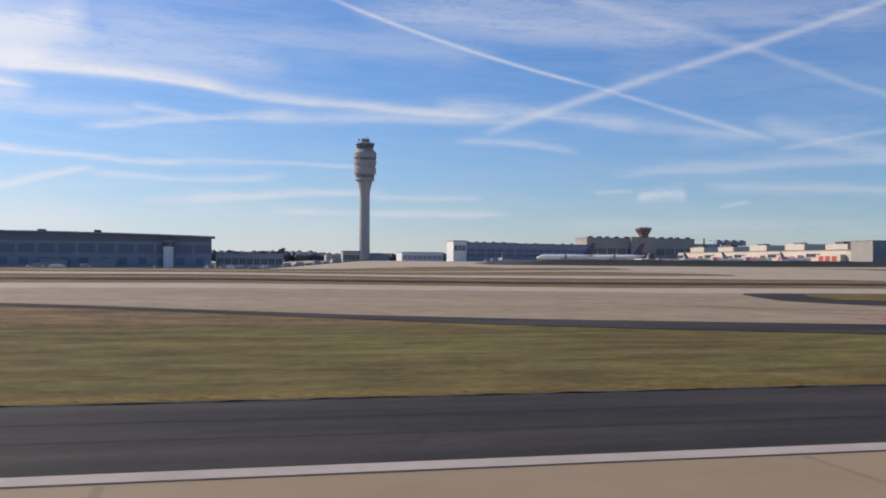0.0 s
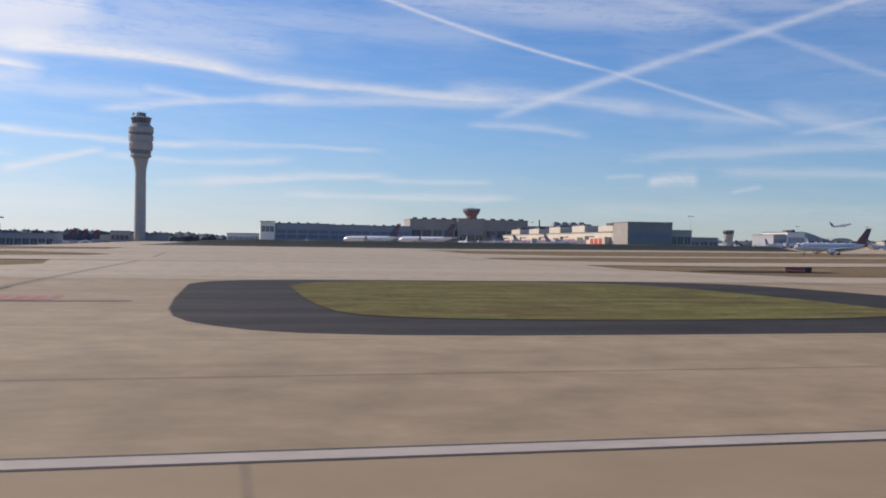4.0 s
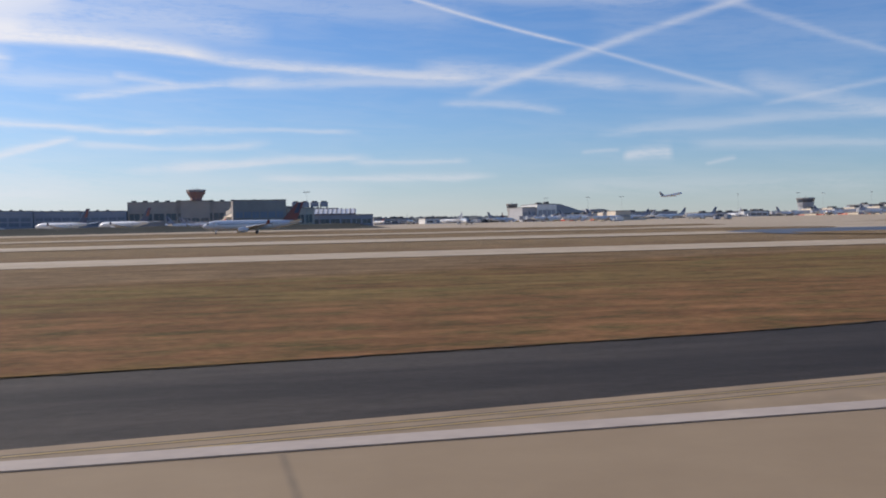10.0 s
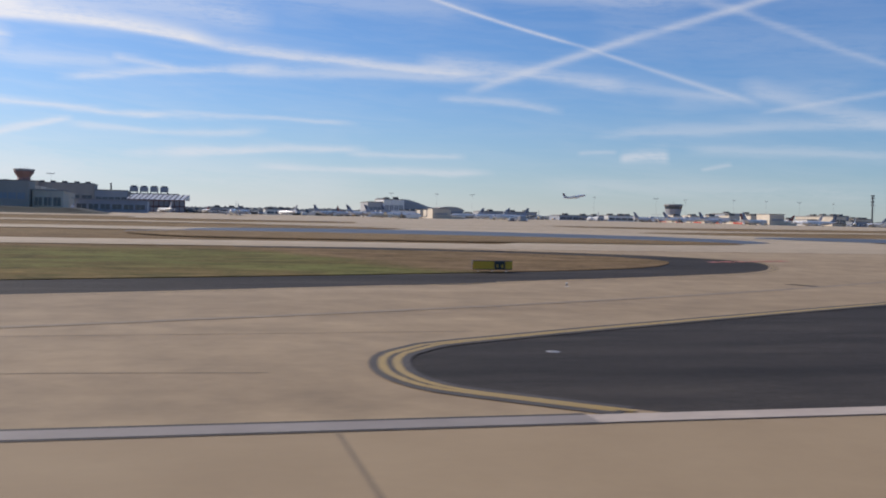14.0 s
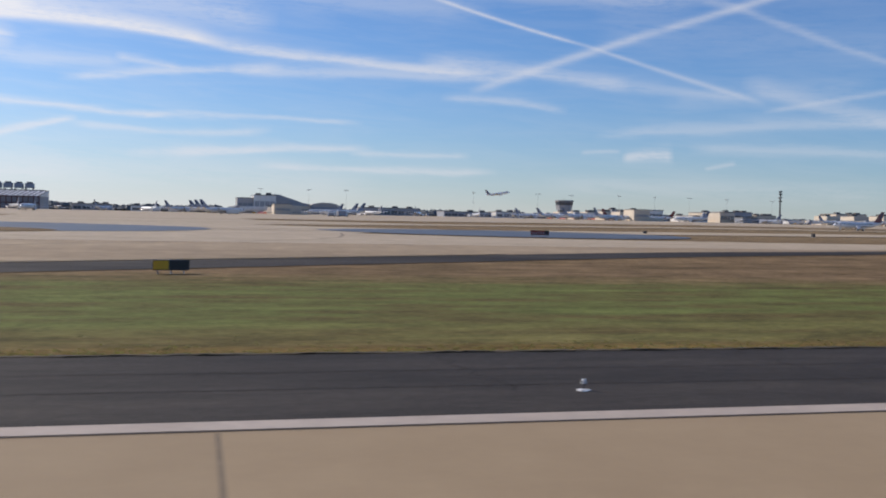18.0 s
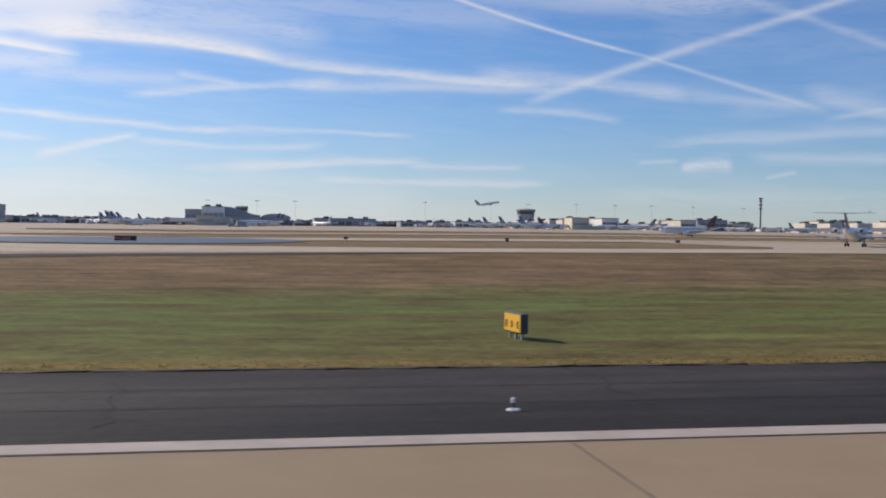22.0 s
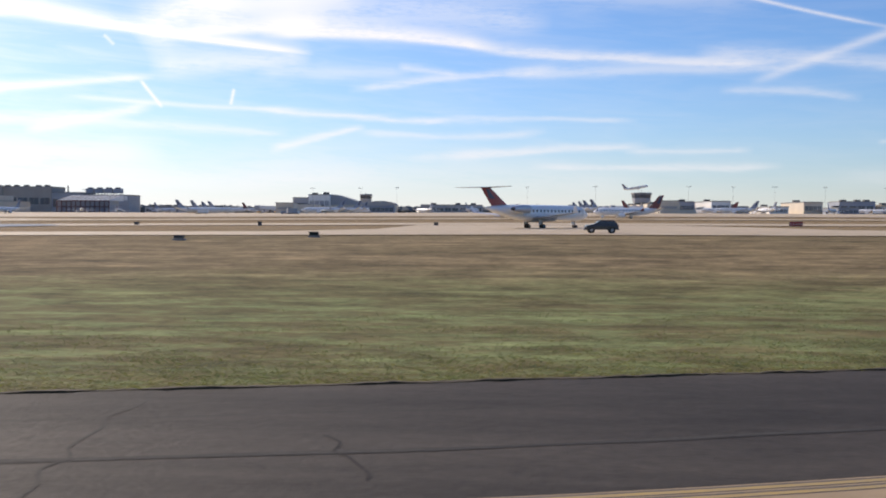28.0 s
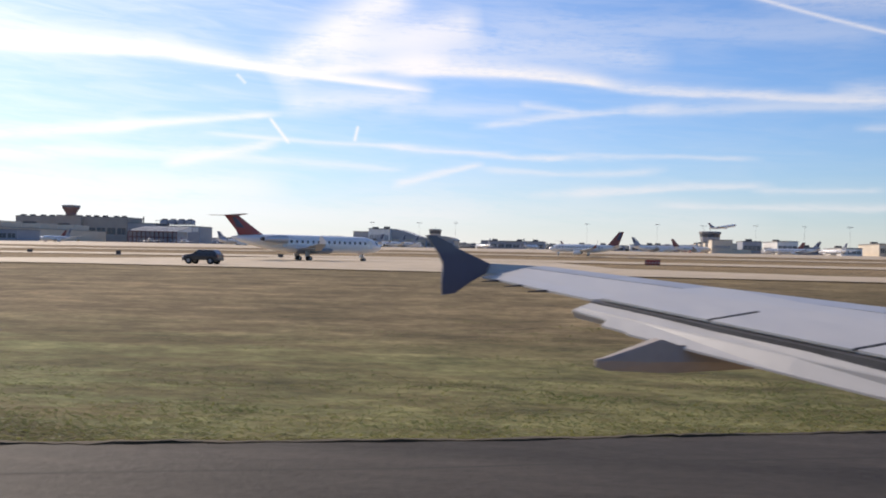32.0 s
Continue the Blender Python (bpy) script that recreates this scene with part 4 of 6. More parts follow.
def smooth_all(ob):
    for p in ob.data.polygons:
        p.use_smooth = True
    return ob


# ---- the great control tower ----
tower = thing("control_tower", "tall pale concrete air traffic control tower with banded round head", "control tower", (134.5, 889, land(134, 889)))
TB = 8.9 - land(134, 889)
part("base_block", boxes((-17, 24, 6, 26, 0, TB + 3.2), (-34, -17, 8, 24, 0, TB + 2.2)), M_STONE, tower)
part("base_roof", boxes((-18, 25, 5, 27, TB + 3.2, TB + 3.7)), M_ROOF, tower)
smooth_all(part("shaft", turned([(5.0, 0), (5.0, TB), (4.75, TB + 30), (4.6, TB + 56), (5.0, TB + 61), (6.3, TB + 67), (7.4, TB + 70.2)], 20), M_STONE, tower))
part("collar", turned([(8.6, TB + 70.2), (8.9, TB + 70.6), (8.9, TB + 72.0), (8.4, TB + 72.6)], 20), M_STONE, tower)
part("lower_window_band", turned([(8.2, TB + 72.6), (9.0, TB + 76.0)], 20), M_GLASS_B, tower)
part("lower_deck", turned([(9.6, TB + 76.0), (10.1, TB + 77.0), (10.3, TB + 81.5), (9.9, TB + 82.0)], 20), M_STONE, tower)
part("middle_band", turned([(9.7, TB + 82.0), (9.9, TB + 85.2)], 20), M_GREY, tower)
part("middle_deck", turned([(10.4, TB + 85.2), (10.6, TB + 88.4), (10.2, TB + 88.8)], 20), M_STONE, tower)
part("upper_window_band", turned([(9.9, TB + 88.8), (10.1, TB + 91.2)], 20), M_GLASS_B, tower)
part("upper_deck", turned([(10.6, TB + 91.2), (10.6, TB + 95.5), (9.4, TB + 97.0), (8.0, TB + 98.2)], 20), M_STONE, tower)
part("cab_sill", turned([(7.6, TB + 98.2), (7.8, TB + 99.4)], 20), M_STONE, tower)
cab = part("cab", turned([(7.3, TB + 99.4), (8.3, TB + 103.6)], 20), M_GLASS, tower, "dark outward-leaning cab windows")
for i in range(20):
    a = 2 * math.pi * i / 20
    part("mullion", tube(bmesh.new(), (7.4 * math.cos(a), 7.4 * math.sin(a), TB + 99.4), (8.4 * math.cos(a), 8.4 * math.sin(a), TB + 103.6), 0.16, n=6), M_STONE, cab)
part("cab_roof", turned([(8.9, TB + 103.6), (8.9, TB + 104.4), (6.2, TB + 105.2)], 20), M_GREY, tower)
part("roof_house", turned([(4.2, TB + 105.2), (4.0, TB + 108.6)], 12), M_ROOF, tower)
for dx, dy, h in ((-2.5, 0, 2.2), (2.2, 1, 3.0), (0, -2, 1.8)):
    part("antenna", tube(bmesh.new(), (dx, dy, TB + 108.5), (dx, dy, TB + 108.5 + h), 0.14, 0.07, 6), M_STEEL, tower)
smooth_all(part("radome", turned([(0.3, TB + 106.0), (1.1, TB + 106.6), (1.3, TB + 107.4), (0.9, TB + 108.3), (0.2, TB + 108.7)], 12, cx=-6.4, cy=-2), M_WHITE, tower))

# ---- concourses ----
def facade(parent, x0, x1, y, z0, z1, n, wall, glass, depth=0.5, sill=0.30, head=0.72, mull=2):
    """Windows set along a wall that faces the runway, each a pane behind a frame, with piers between."""
    w = (x1 - x0) / n
    for i in range(n):
        a, b = x0 + w * i + w * 0.09, x0 + w * (i + 1) - w * 0.09
        h0, h1 = z0 + (z1 - z0) * sill, z0 + (z1 - z0) * head
        win = part("window", boxes((a, b, y - 0.12, y + 0.1, h0, h1)), glass, parent)
        rows = [(a - 0.15, b + 0.15, y - 0.3, y - 0.02, h0 - 0.3, h0), (a - 0.15, b + 0.15, y - 0.3, y - 0.02, h1, h1 + 0.3)]
        for k in range(1, mull):
            c = a + (b - a) * k / mull
            rows.append((c - 0.12, c + 0.12, y - 0.25, y - 0.1, h0, h1))
        part("window_frame", boxes(*rows), wall, win)


def concourse(name, label, x0, x1, y0, y1, top, wall, n, glass=None, roof_units=(), base=None, sill=0.3, head=0.7, bands=()):
    zb = min(land(x0, y0), land(x1, y0)) - 0.3 if base is None else base
    t = thing(name, label, "terminal", ((x0 + x1) / 2, (y0 + y1) / 2, zb))
    cx, cy = (x0 + x1) / 2, (y0 + y1) / 2
    X0, X1, Y0, Y1, H = x0 - cx, x1 - cx, y0 - cy, y1 - cy, top - zb
    part("wall", boxes((X0, X1, Y0, Y1, 0, H - 0.8)), wall, t)
    part("roof", boxes((X0 - 0.4, X1 + 0.4, Y0 - 0.4, Y1 + 0.4, H - 0.8, H - 0.25), (X0 + 0.6, X1 - 0.6, Y0 + 0.6, Y1 - 0.6, H - 0.25, H)), M_ROOF, t)
    if glass:
        facade(t, X0 + 0.8, X1 - 0.8, Y0, 0, H - 0.8, n, wall, glass, sill=sill, head=head)
    for u, v, a, b, h in roof_units:
        part("roof_unit", boxes((u - cx - a / 2, u - cx + a / 2, v - cy - b / 2, v - cy + b / 2, H - 0.1, H + h), bevel=0.15), M_ROOF_DK if h < 3 else M_GREY, t)
    for z, h, mt in bands:
        part("band", boxes((X0 - 0.25, X1 + 0.25, Y0 - 0.3, Y0 - 0.02, z - zb, z - zb + h)), mt, t)
    return t


rs = random.Random(5)
# the glazed concourse with the swept roof
ta = thing("concourse_hall", "dark blue glazed concourse hall with a long curved roof", "terminal", (-165, 940, -2.6))
part("wall", boxes((-200, 163, -38, 60, 0, 24)), M_SLATE, ta)
rows = []
for i in range(25):
    x = -205 + 371 * i / 24
    s = i / 24
    z = 28.2 + 4.8 * math.sin(math.pi * (0.15 + 0.72 * (1 - s))) - 1.2 * s
    rows.append([(x, -44, z - 1.2), (x, -44, z), (x, 62, z + 1.0), (x, 62, z - 0.2)])
part("curved_roof", loft(rows), M_SLATE, ta)
rows = []
for i in range(24):
    x = -200 + 363 * i / 23
    s = i / 23
    z = 27.2 + 4.8 * math.sin(math.pi * (0.15 + 0.72 * (1 - s))) - 1.2 * s
    rows.append([(x, -38.3, 24), (x, -38.3, z), (x, -37, z), (x, -37, 24)])
part("clerestory", loft(rows), M_GLASS_B, ta)
for i in range(22):
    x = -196 + 16.4 * i
    part("window", boxes((x, x + 14.0, -38.5, -37.9, 13.5, 21.5)), M_GLASS_B, ta)
    part("window", boxes((x + 1, x + 8.0, -38.5, -37.9, 3.5, 9.5)), M_GLASS_B, ta)
for u, w in ((-35, 9), (15, 6), (62, 5)):
    part("roof_unit", boxes((u, u + w, -30, -20, 31, 34)), M_ROOF_DK, ta)
stair = part("stair_drum", turned([(4.6, 0), (4.6, 19.5)], 20, cx=126, cy=-43), M_WHITE, ta, "white round stair drum")
part("drum_window", turned([(4.75, 19.5), (4.75, 23.5)], 20, cx=126, cy=-43), M_GLASS, ta)
part("drum_cap", turned([(6.6, 23.5), (6.6, 24.4), (3, 25.2)], 20, cx=126, cy=-43), M_ROOF, ta)
for u in (-150, -60, 20, 60):
    part("loading_dock", boxes((u, u + 22, -47, -38, 0, 7.5), (u - 1, u + 23, -48.5, -38, 7.5, 8.1)), M_GREY, ta)
concourse("gate_building", "low grey gate building beside the curved hall", 2, 62, 905, 950, 12, M_GREY, 9, M_GLASS, base=-2.6, roof_units=[(20, 920, 6, 5, 1.6), (44, 930, 9, 5, 2)])
concourse("service_building", "low pale service building near the tower", 112, 128, 868, 880, 14.5, M_STONE, 4, M_GLASS)
concourse("hangar", "long low pale hangar beyond the tower", 209, 257, 1095, 1130, 16.5, M_WHITE, 8, M_GREY)
# the long concourse under the red bowl tower
concourse("end_pavilion", "white end wall of a concourse with square windows", 241, 255, 980, 1010, 27.6, M_WHITE, 3, M_GLASS, sill=0.55, head=0.8)
for a, b, top in ((255.4, 309.8, 26.0), (310.2, 351.6, 25.3), (352.0, 393.6, 24.9)):
    concourse("long_concourse", "long dark concourse with shaded facade panels", a, b, 985 if top > 25.5 else 987, 1020, top, M_SLATE, 5, M_GLASS_B,
              roof_units=[(a + 5 + 9.5 * i, 992 + rs.uniform(0, 8), 2.5, 2.5, rs.choice((0.7, 0.9, 1.2))) for i in range(int((b - a - 6) / 9.5))], bands=[(14.5, 1.2, M_GREY), (21.5, 0.6, M_GREY)])
concourse("high_concourse", "high grey-tan concourse block with roof plant", 394, 521.6, 996, 1030, 33.0, M_TAN, 11, M_GLASS,
          roof_units=[(400 + 10.5 * i, 1000 + rs.uniform(0, 5), 4.5, 4, 1.5) for i in range(12)], sill=0.35, head=0.6)
concourse("tower_block", "plain tan block that carries the bowl tower", 444, 472, 991, 995.8, 34.0, M_TAN, 3, M_GLASS, sill=0.2, head=0.4)
concourse("plant_link", "lower grey link building with a thin stack", 522, 552.6, 996, 1030, 27.3, M_GREY, 5, M_GLASS)
plant = concourse("plant_building", "grey plant building with cooling units on an open frame", 553, 600, 1000, 1034, 25.0, M_GREY, 6, M_WHITE, sill=0.72, head=0.97)
for i in range(4):
    u = thing("cooling_unit", "dark boxy cooling tower unit on a plant roof", "cooling unit", (557.5 + 9.6 * i, 1008, 25.0), group="cooling units on the plant roof")
    part("casing", boxes((-3.8, 3.8, -4, 4, 1.4, 6.2), bevel=0.3), M_SLATE, u)
    part("stand", boxes((-3.6, -3.0, -3.8, -3.2, 0, 1.4), (3.0, 3.6, -3.8, -3.2, 0, 1.4), (-3.6, -3.0, 3.2, 3.8, 0, 1.4), (3.0, 3.6, 3.2, 3.8, 0, 1.4)), M_STEEL, u)
    part("fan_ring", turned([(3.0, 6.2), (2.8, 7.4)], 16), M_STEEL, u)
st = thing("chimney_stack", "thin grey chimney stack on a link roof", "chimney", (536.5, 1002, 27.3), group="")
part("flue", turned([(0.8, 0), (0.7, 6.0), (0.9, 6.2), (0.9, 6.6)], 10), M_STEEL, st)
bowl = thing("ramp_tower", "red flared bowl of a ramp control tower", "control tower", (459, 993.5, 34.0))
part("stem", turned([(6.0, 0), (5.6, 2.2)], 8), M_BOWL, bowl)
part("bowl", turned([(5.6, 2.2), (9.2, 7.6), (9.2, 8.2)], 8), M_BOWL, bowl)
part("cab_window", turned([(8.9, 8.2), (9.2, 9.0)], 8), M_GLASS_B, bowl)
part("bowl_roof", turned([(9.6, 9.0), (9.6, 10.4), (5, 10.7)], 8), M_STONE, bowl)
for dx in (-3, 0.5, 2.8):
    part("antenna", tube(bmesh.new(), (dx, 0, 10.8), (dx, 0, 12.8), 0.1, n=5), M_STEEL, bowl)


def pier(x0, x1, y0, y1, top, label, boxes_n, seed, end_wall=M_GREY, end_len=26, end_share=1.0):
    """A concourse pier that points at the runway: a grey end block, a lit cream flank with gates and roof boxes."""
    zb = land(x0, y0) - 0.3
    cx, cy = (x0 + x1) / 2, (y0 + y1) / 2
    t = thing("concourse_pier", label, "terminal", (cx, cy, zb), group="concourse piers facing the runway")
    X0, X1, Y0, Y1, H = x0 - cx, x1 - cx, y0 - cy, y1 - cy, top - zb
    r = random.Random(seed)
    E1 = X0 + (X1 - X0) * end_share
    part("end_block", boxes((X0, E1, Y0, Y0 + end_len, 0, H)), end_wall, t)
    facade(t, X0 + 1.5, E1 - 1.5, Y0, 0, H, 6, end_wall, M_SLATE, sill=0.42, head=0.62)
    part("end_roof", boxes((X0 - 0.3, E1 + 0.3, Y0 - 0.3, Y0 + end_len + 0.3, H, H + 0.5)), M_ROOF, t)
    part("flank_wall", boxes((X0 + 1.5, X1 - 1.5, Y0 + 0.5, Y1, 0, H - 6.5)), M_CREAM, t)
    part("flank_roof", boxes((X0 + 1.0, X1 - 1.0, Y0 + end_len + 0.3, Y1, H - 6.5, H - 6.0)), M_ROOF, t)
    n = boxes_n
    ln = (Y1 - Y0 - 30) / n
    for i in range(n):
        a = Y0 + 34 + ln * i
        b = part("roof_box", boxes((X0 + 3, X1 - 6, a, a + ln * 0.5, H - 6.0, H - 1.2 + r.uniform(-0.6, 0.8)), bevel=0.2), M_CREAM, t)
        part("roof_unit", boxes((X0 + 6, X0 + 12, a + ln * 0.15, a + ln * 0.35, H - 1.2, H + 0.6)), M_ROOF_DK, b)
        bay = part("gate_bay", boxes((X0 - 3.5, X0 + 1.6, a, a + ln * 0.55, 0, H - 10)), M_CREAM, t)
        for k in range(3):
            c = a + ln * 0.08 + ln * 0.15 * k
            part("gate_panel", boxes((X0 - 3.7, X0 - 3.45, c, c + ln * 0.11, 2.5, H - 11.2)), M_GATE, bay)
        part("flank_window", boxes((X0 + 1.35, X0 + 1.6, a + ln * 0.58, a + ln * 0.92, H - 12, H - 9)), M_GLASS, t)
        bridge = part("jet_bridge", boxes((X0 - 24, X0 - 2, a + ln * 0.7, a + ln * 0.7 + 3.4, 3.6, 6.6), bevel=0.2), M_WHITE, t)
        part("bridge_leg", boxes((X0 - 21, X0 - 20.2, a + ln * 0.7 + 1.2, a + ln * 0.7 + 2.0, 0, 3.6)), M_STEEL, bridge)
        part("bridge_cab", boxes((X0 - 28, X0 - 24, a + ln * 0.7 - 0.6, a + ln * 0.7 + 4.2, 3.2, 7.0), bevel=0.3), M_GREY, bridge)
    return t


pier(483, 517, 642, 962, 23.0, "cream concourse pier with red gates and a tan end block", 5, 1, M_TAN)
pier(800, 830, 760, 935, 14.0, "low cream concourse pier with roof boxes", 6, 2, M_CREAM, 18, 0.45)
pier(1088, 1116, 735, 945, 16.5, "cream concourse pier under a small dark tower", 5, 3, M_CREAM, 20, 0.5)
pier(1396, 1430, 660, 960, 19.5, "far cream concourse pier with roof boxes", 6, 4, M_CREAM, 20, 0.6)
concourse("gate_annex", "cream annex with flat roof beside a pier", 518, 536, 650, 690, 18.4, M_CREAM, 3, M_GLASS)
concourse("gate_annex", "low grey annex behind parked aircraft", 537, 584, 700, 730, 14.0, M_SLATE, 6, M_GLASS)
concourse("terminal_block", "stepped grey terminal block with roof plant", 779, 794, 942, 985, 22.0, M_GREY, 3, M_GLASS_B)
concourse("terminal_block", "pale high terminal block with vertical bays", 794.3, 815, 940, 990, 25.0, M_WHITE, 4, M_GREY, roof_units=[(799, 950, 5, 6, 1.5), (809, 955, 5, 5, 2.2)])
hall = thing("terminal_hall", "grey terminal hall with a sloping roof and round barrel end", "terminal", (845, 946, land(845, 946) - 0.3))
HB = hall.location[2] / K
part("wall", boxes((-29.7, 31, 0, 34, 0, 15.2 - HB)), M_CREAM, hall)
part("sloping_roof", loft([[(x, y0, 15.2 - HB), (x, y0, z - HB), (x, 34.4, z - HB), (x, 34.4, 15.2 - HB)] for y0 in (-0.4,) for x, z in ((-30, 25), (-24, 24.6), (-14, 21.6), (-4, 18.2), (3, 17.2))]), M_GREY, hall)
rows = []
for y in (-3.0, 34.0):
    rows.append([(17.5 + 14.5 * math.cos(math.pi * i / 12), y, 14.6 - HB + 4.4 * math.sin(math.pi * i / 12)) for i in range(13)])
part("barrel_roof", loft(rows), M_STONE, hall)
part("barrel_front", boxes((4, 31, -2.6, 0, 0, 14.6 - HB)), M_SLATE, hall)
facade(hall, -28, 2, -0.02, 0, 15 - HB, 7, M_GREY, M_GLASS, sill=0.2, head=0.6)
facade(hall, 5, 30, -2.62, 0, 14 - HB, 6, M_GREY, M_GLASS, sill=0.3, head=0.8)
shed = thing("service_shed", "long grey shed with a pale ribbed sloping roof", "shed", (581.5, 930, land(581, 930) - 0.3))
SB = shed.location[2] / K
part("wall", boxes((-25, 25, 0, 24, 0, 17.6 - SB)), M_GREY, shed)
part("roof", loft([[(x, -1.0, 17.6 - SB), (x, -1.0, 18.1 - SB), (x + 4, 24, 23.0 - SB), (x + 4, 24, 17.6 - SB)] for x in (-25.6, 25.6)]), M_WHITE, shed)
for i in range(12):
    x = -24.5 + 4.4 * i
    part("roof_rib", loft([[(x + o, -1.1, 18.1 - SB), (x + o, -1.1, 18.5 - SB), (x + o + 4, 24, 23.4 - SB), (x + o + 4, 24, 23.0 - SB)] for o in (0, 1.1)]), M_ROOF, shed)
for i in range(6):
    part("shed_door", boxes((-23 + 8 * i, -17.5 + 8 * i, -0.15, 0.1, 0.3, 6.5)), M_SLATE, shed)
for i in range(12):
    part("frame_column", boxes((-25.3 + 4.55 * i, -24.6 + 4.55 * i, -1.9, -1.2, 0, 17.8 - SB)), M_FRAME, shed, "rust-red steel column")
for z in (6.0, 11.5, 17.0):
    part("frame_beam", boxes((-25.3, 25.4, -1.8, -1.3, z - SB, z + 0.8 - SB)), M_FRAME, shed, "rust-red steel beam")
for x in (1128, 1150, 1174, 1200, 1228, 1262):
    concourse("gate_annex", "low pale gate building on the apron", x, x + rs.uniform(14, 20), 850 + rs.uniform(-20, 20), 905, 13.5 + rs.uniform(0, 6), rs.choice((M_CREAM, M_WHITE, M_SLATE, M_GREY)), 4, M_GLASS, roof_units=[(x + 7, 885, 5, 5, 1.8)])
for x, w, h, mt in ((1300, 34, 19, M_SLATE), (1340, 24, 16, M_CREAM), (1440, 40, 20, M_CREAM), (1485, 60, 17, M_GREY), (1550, 70, 18, M_STONE), (1630, 80, 15, M_GREY), (630, 34, 11, M_GREY), (682, 26, 10.5, M_WHITE), (900, 60, 14, M_GREY), (985, 50, 12, M_SLATE), (1040, 30, 13, M_WHITE)):
    concourse("far_terminal", "far low terminal building on the apron", x, x + w, 960, 990, h + 2, mt, max(3, int(w / 7)), M_GLASS, roof_units=[(x + w * f, 970, 5, 6, 1.6) for f in (0.2, 0.6, 0.85)])


def cab_tower(x, y, top, r, label, mt):
    z = land(x, y)
    t = thing("ramp_tower", label, "control tower", (x, y, z))
    h = top - z
    part("stem", turned([(r * 0.80, 0), (r * 0.80, h - 9.5)], 10), mt, t)
    part("drum", turned([(r * 0.86, h - 9.5), (r * 0.95, h - 5.2)], 10), mt, t)
    part("cab_window", turned([(r * 0.93, h - 5.2), (r, h - 1.8)], 10), M_GLASS, t)
    part("tower_roof", turned([(r * 1.06, h - 1.8), (r * 1.06, h - 0.7), (r * 0.95, h)], 10), M_ROOF, t)
    part("antenna", tube(bmesh.new(), (0, 0, h), (0, 0, h + 2.5), 0.12, n=5), M_STEEL, t)


cab_tower(828, 1127, 29.5, 7.0, "small tan ramp tower with a dark cab", M_STONE)
cab_tower(1111, 952, 28.0, 9.5, "dark-capped ramp tower over a concourse pier", M_GREY)
mast = thing("radio_mast", "tall dark lattice mast with antenna drums", "mast", (1390, 993, land(1390, 993)))
part("lattice", tube(bmesh.new(), (0, 0, 0), (0, 0, 37), 1.1, 0.8, 6), M_STEEL, mast)
for z, r in ((26, 1.8), (30, 2.0), (34, 1.9), (37, 2.1)):
    part("antenna_drum", turned([(r, z), (r, z + 1.6)], 10), M_STEEL, mast)

# ---- flood light masts ----
def flood_mast(h):
    t = thing("flood_light_mast", "slender grey apron flood light mast", "light mast", (0, 0, -50), group="apron flood light masts")
    part("pole", tube(bmesh.new(), (0, 0, 0), (0, 0, h), 0.10, 0.06, 8), M_POLE, t)
    part("crossbar", boxes((-2.4, 2.4, -0.12, 0.12, h - 0.1, h + 0.15)), M_POLE, t)
    for i in range(4):
        part("flood_light", boxes((-2.2 + 1.25 * i, -1.7 + 1.25 * i, -0.4, 0.2, h + 0.15, h + 0.5)), M_POLE, t)
    return t


fm = flood_mast(23.5)
spots = [(505, 930), (530, 640), (560, 985), (800, 930), (845, 930), (880, 925), (1000, 905), (1060, 890), (1140, 880), (1180, 885), (1215, 880), (1262, 890), (1320, 900), (1460, 900), (1530, 905)]
fm.matrix_basis = placed(1100, 905, land(1100, 905))
for x, y in spots:
    copy_thing(fm, placed(x, y, land(x, y), rs.uniform(-40, 40)))

# ---- aircraft ----
def section(x, y, z, chord, thick, sweep_dir=1):
    """A thin aerofoil, leading edge at x, chord running aft (-x)."""
    prof = ((0, 0), (0.06, 0.42), (0.3, 0.55), (0.65, 0.36), (1, 0.03), (1, -0.03), (0.6, -0.25), (0.25, -0.4), (0.05, -0.3))
    return [(x - c * chord, y, z + h * thick * chord) for c, h in prof]


def fin_section(x, y, z, chord, thick):
    prof = ((0, 0), (0.1, 0.5), (0.4, 0.5), (1, 0.06), (1, -0.06), (0.4, -0.5), (0.1, -0.5))
    return [(x - c * chord, y + h * thick, z) for c, h in prof]


def nacelle(x, y, z, r, ln, n=16):
    rings = []
    for s, f in ((0, 0.86), (0.06, 0.98), (0.3, 1.0), (0.65, 0.9), (0.92, 0.66), (1, 0.6)):
        rings.append([(x - s * ln, y + r * f * math.cos(2 * math.pi * i / n), z + r * f * math.sin(2 * math.pi * i / n)) for i in range(n)])
    return loft(rings)


def wheel(parent, x, y, r, w):
    t = part("wheel", tube(bmesh.new(), (x, y - w / 2, r), (x, y + w / 2, r), r, n=14), M_TYRE, parent)
    part("hub", tube(bmesh.new(), (x, y - w / 2 - 0.02, r), (x, y + w / 2 + 0.02, r), r * 0.5, n=10), M_POLE, t)


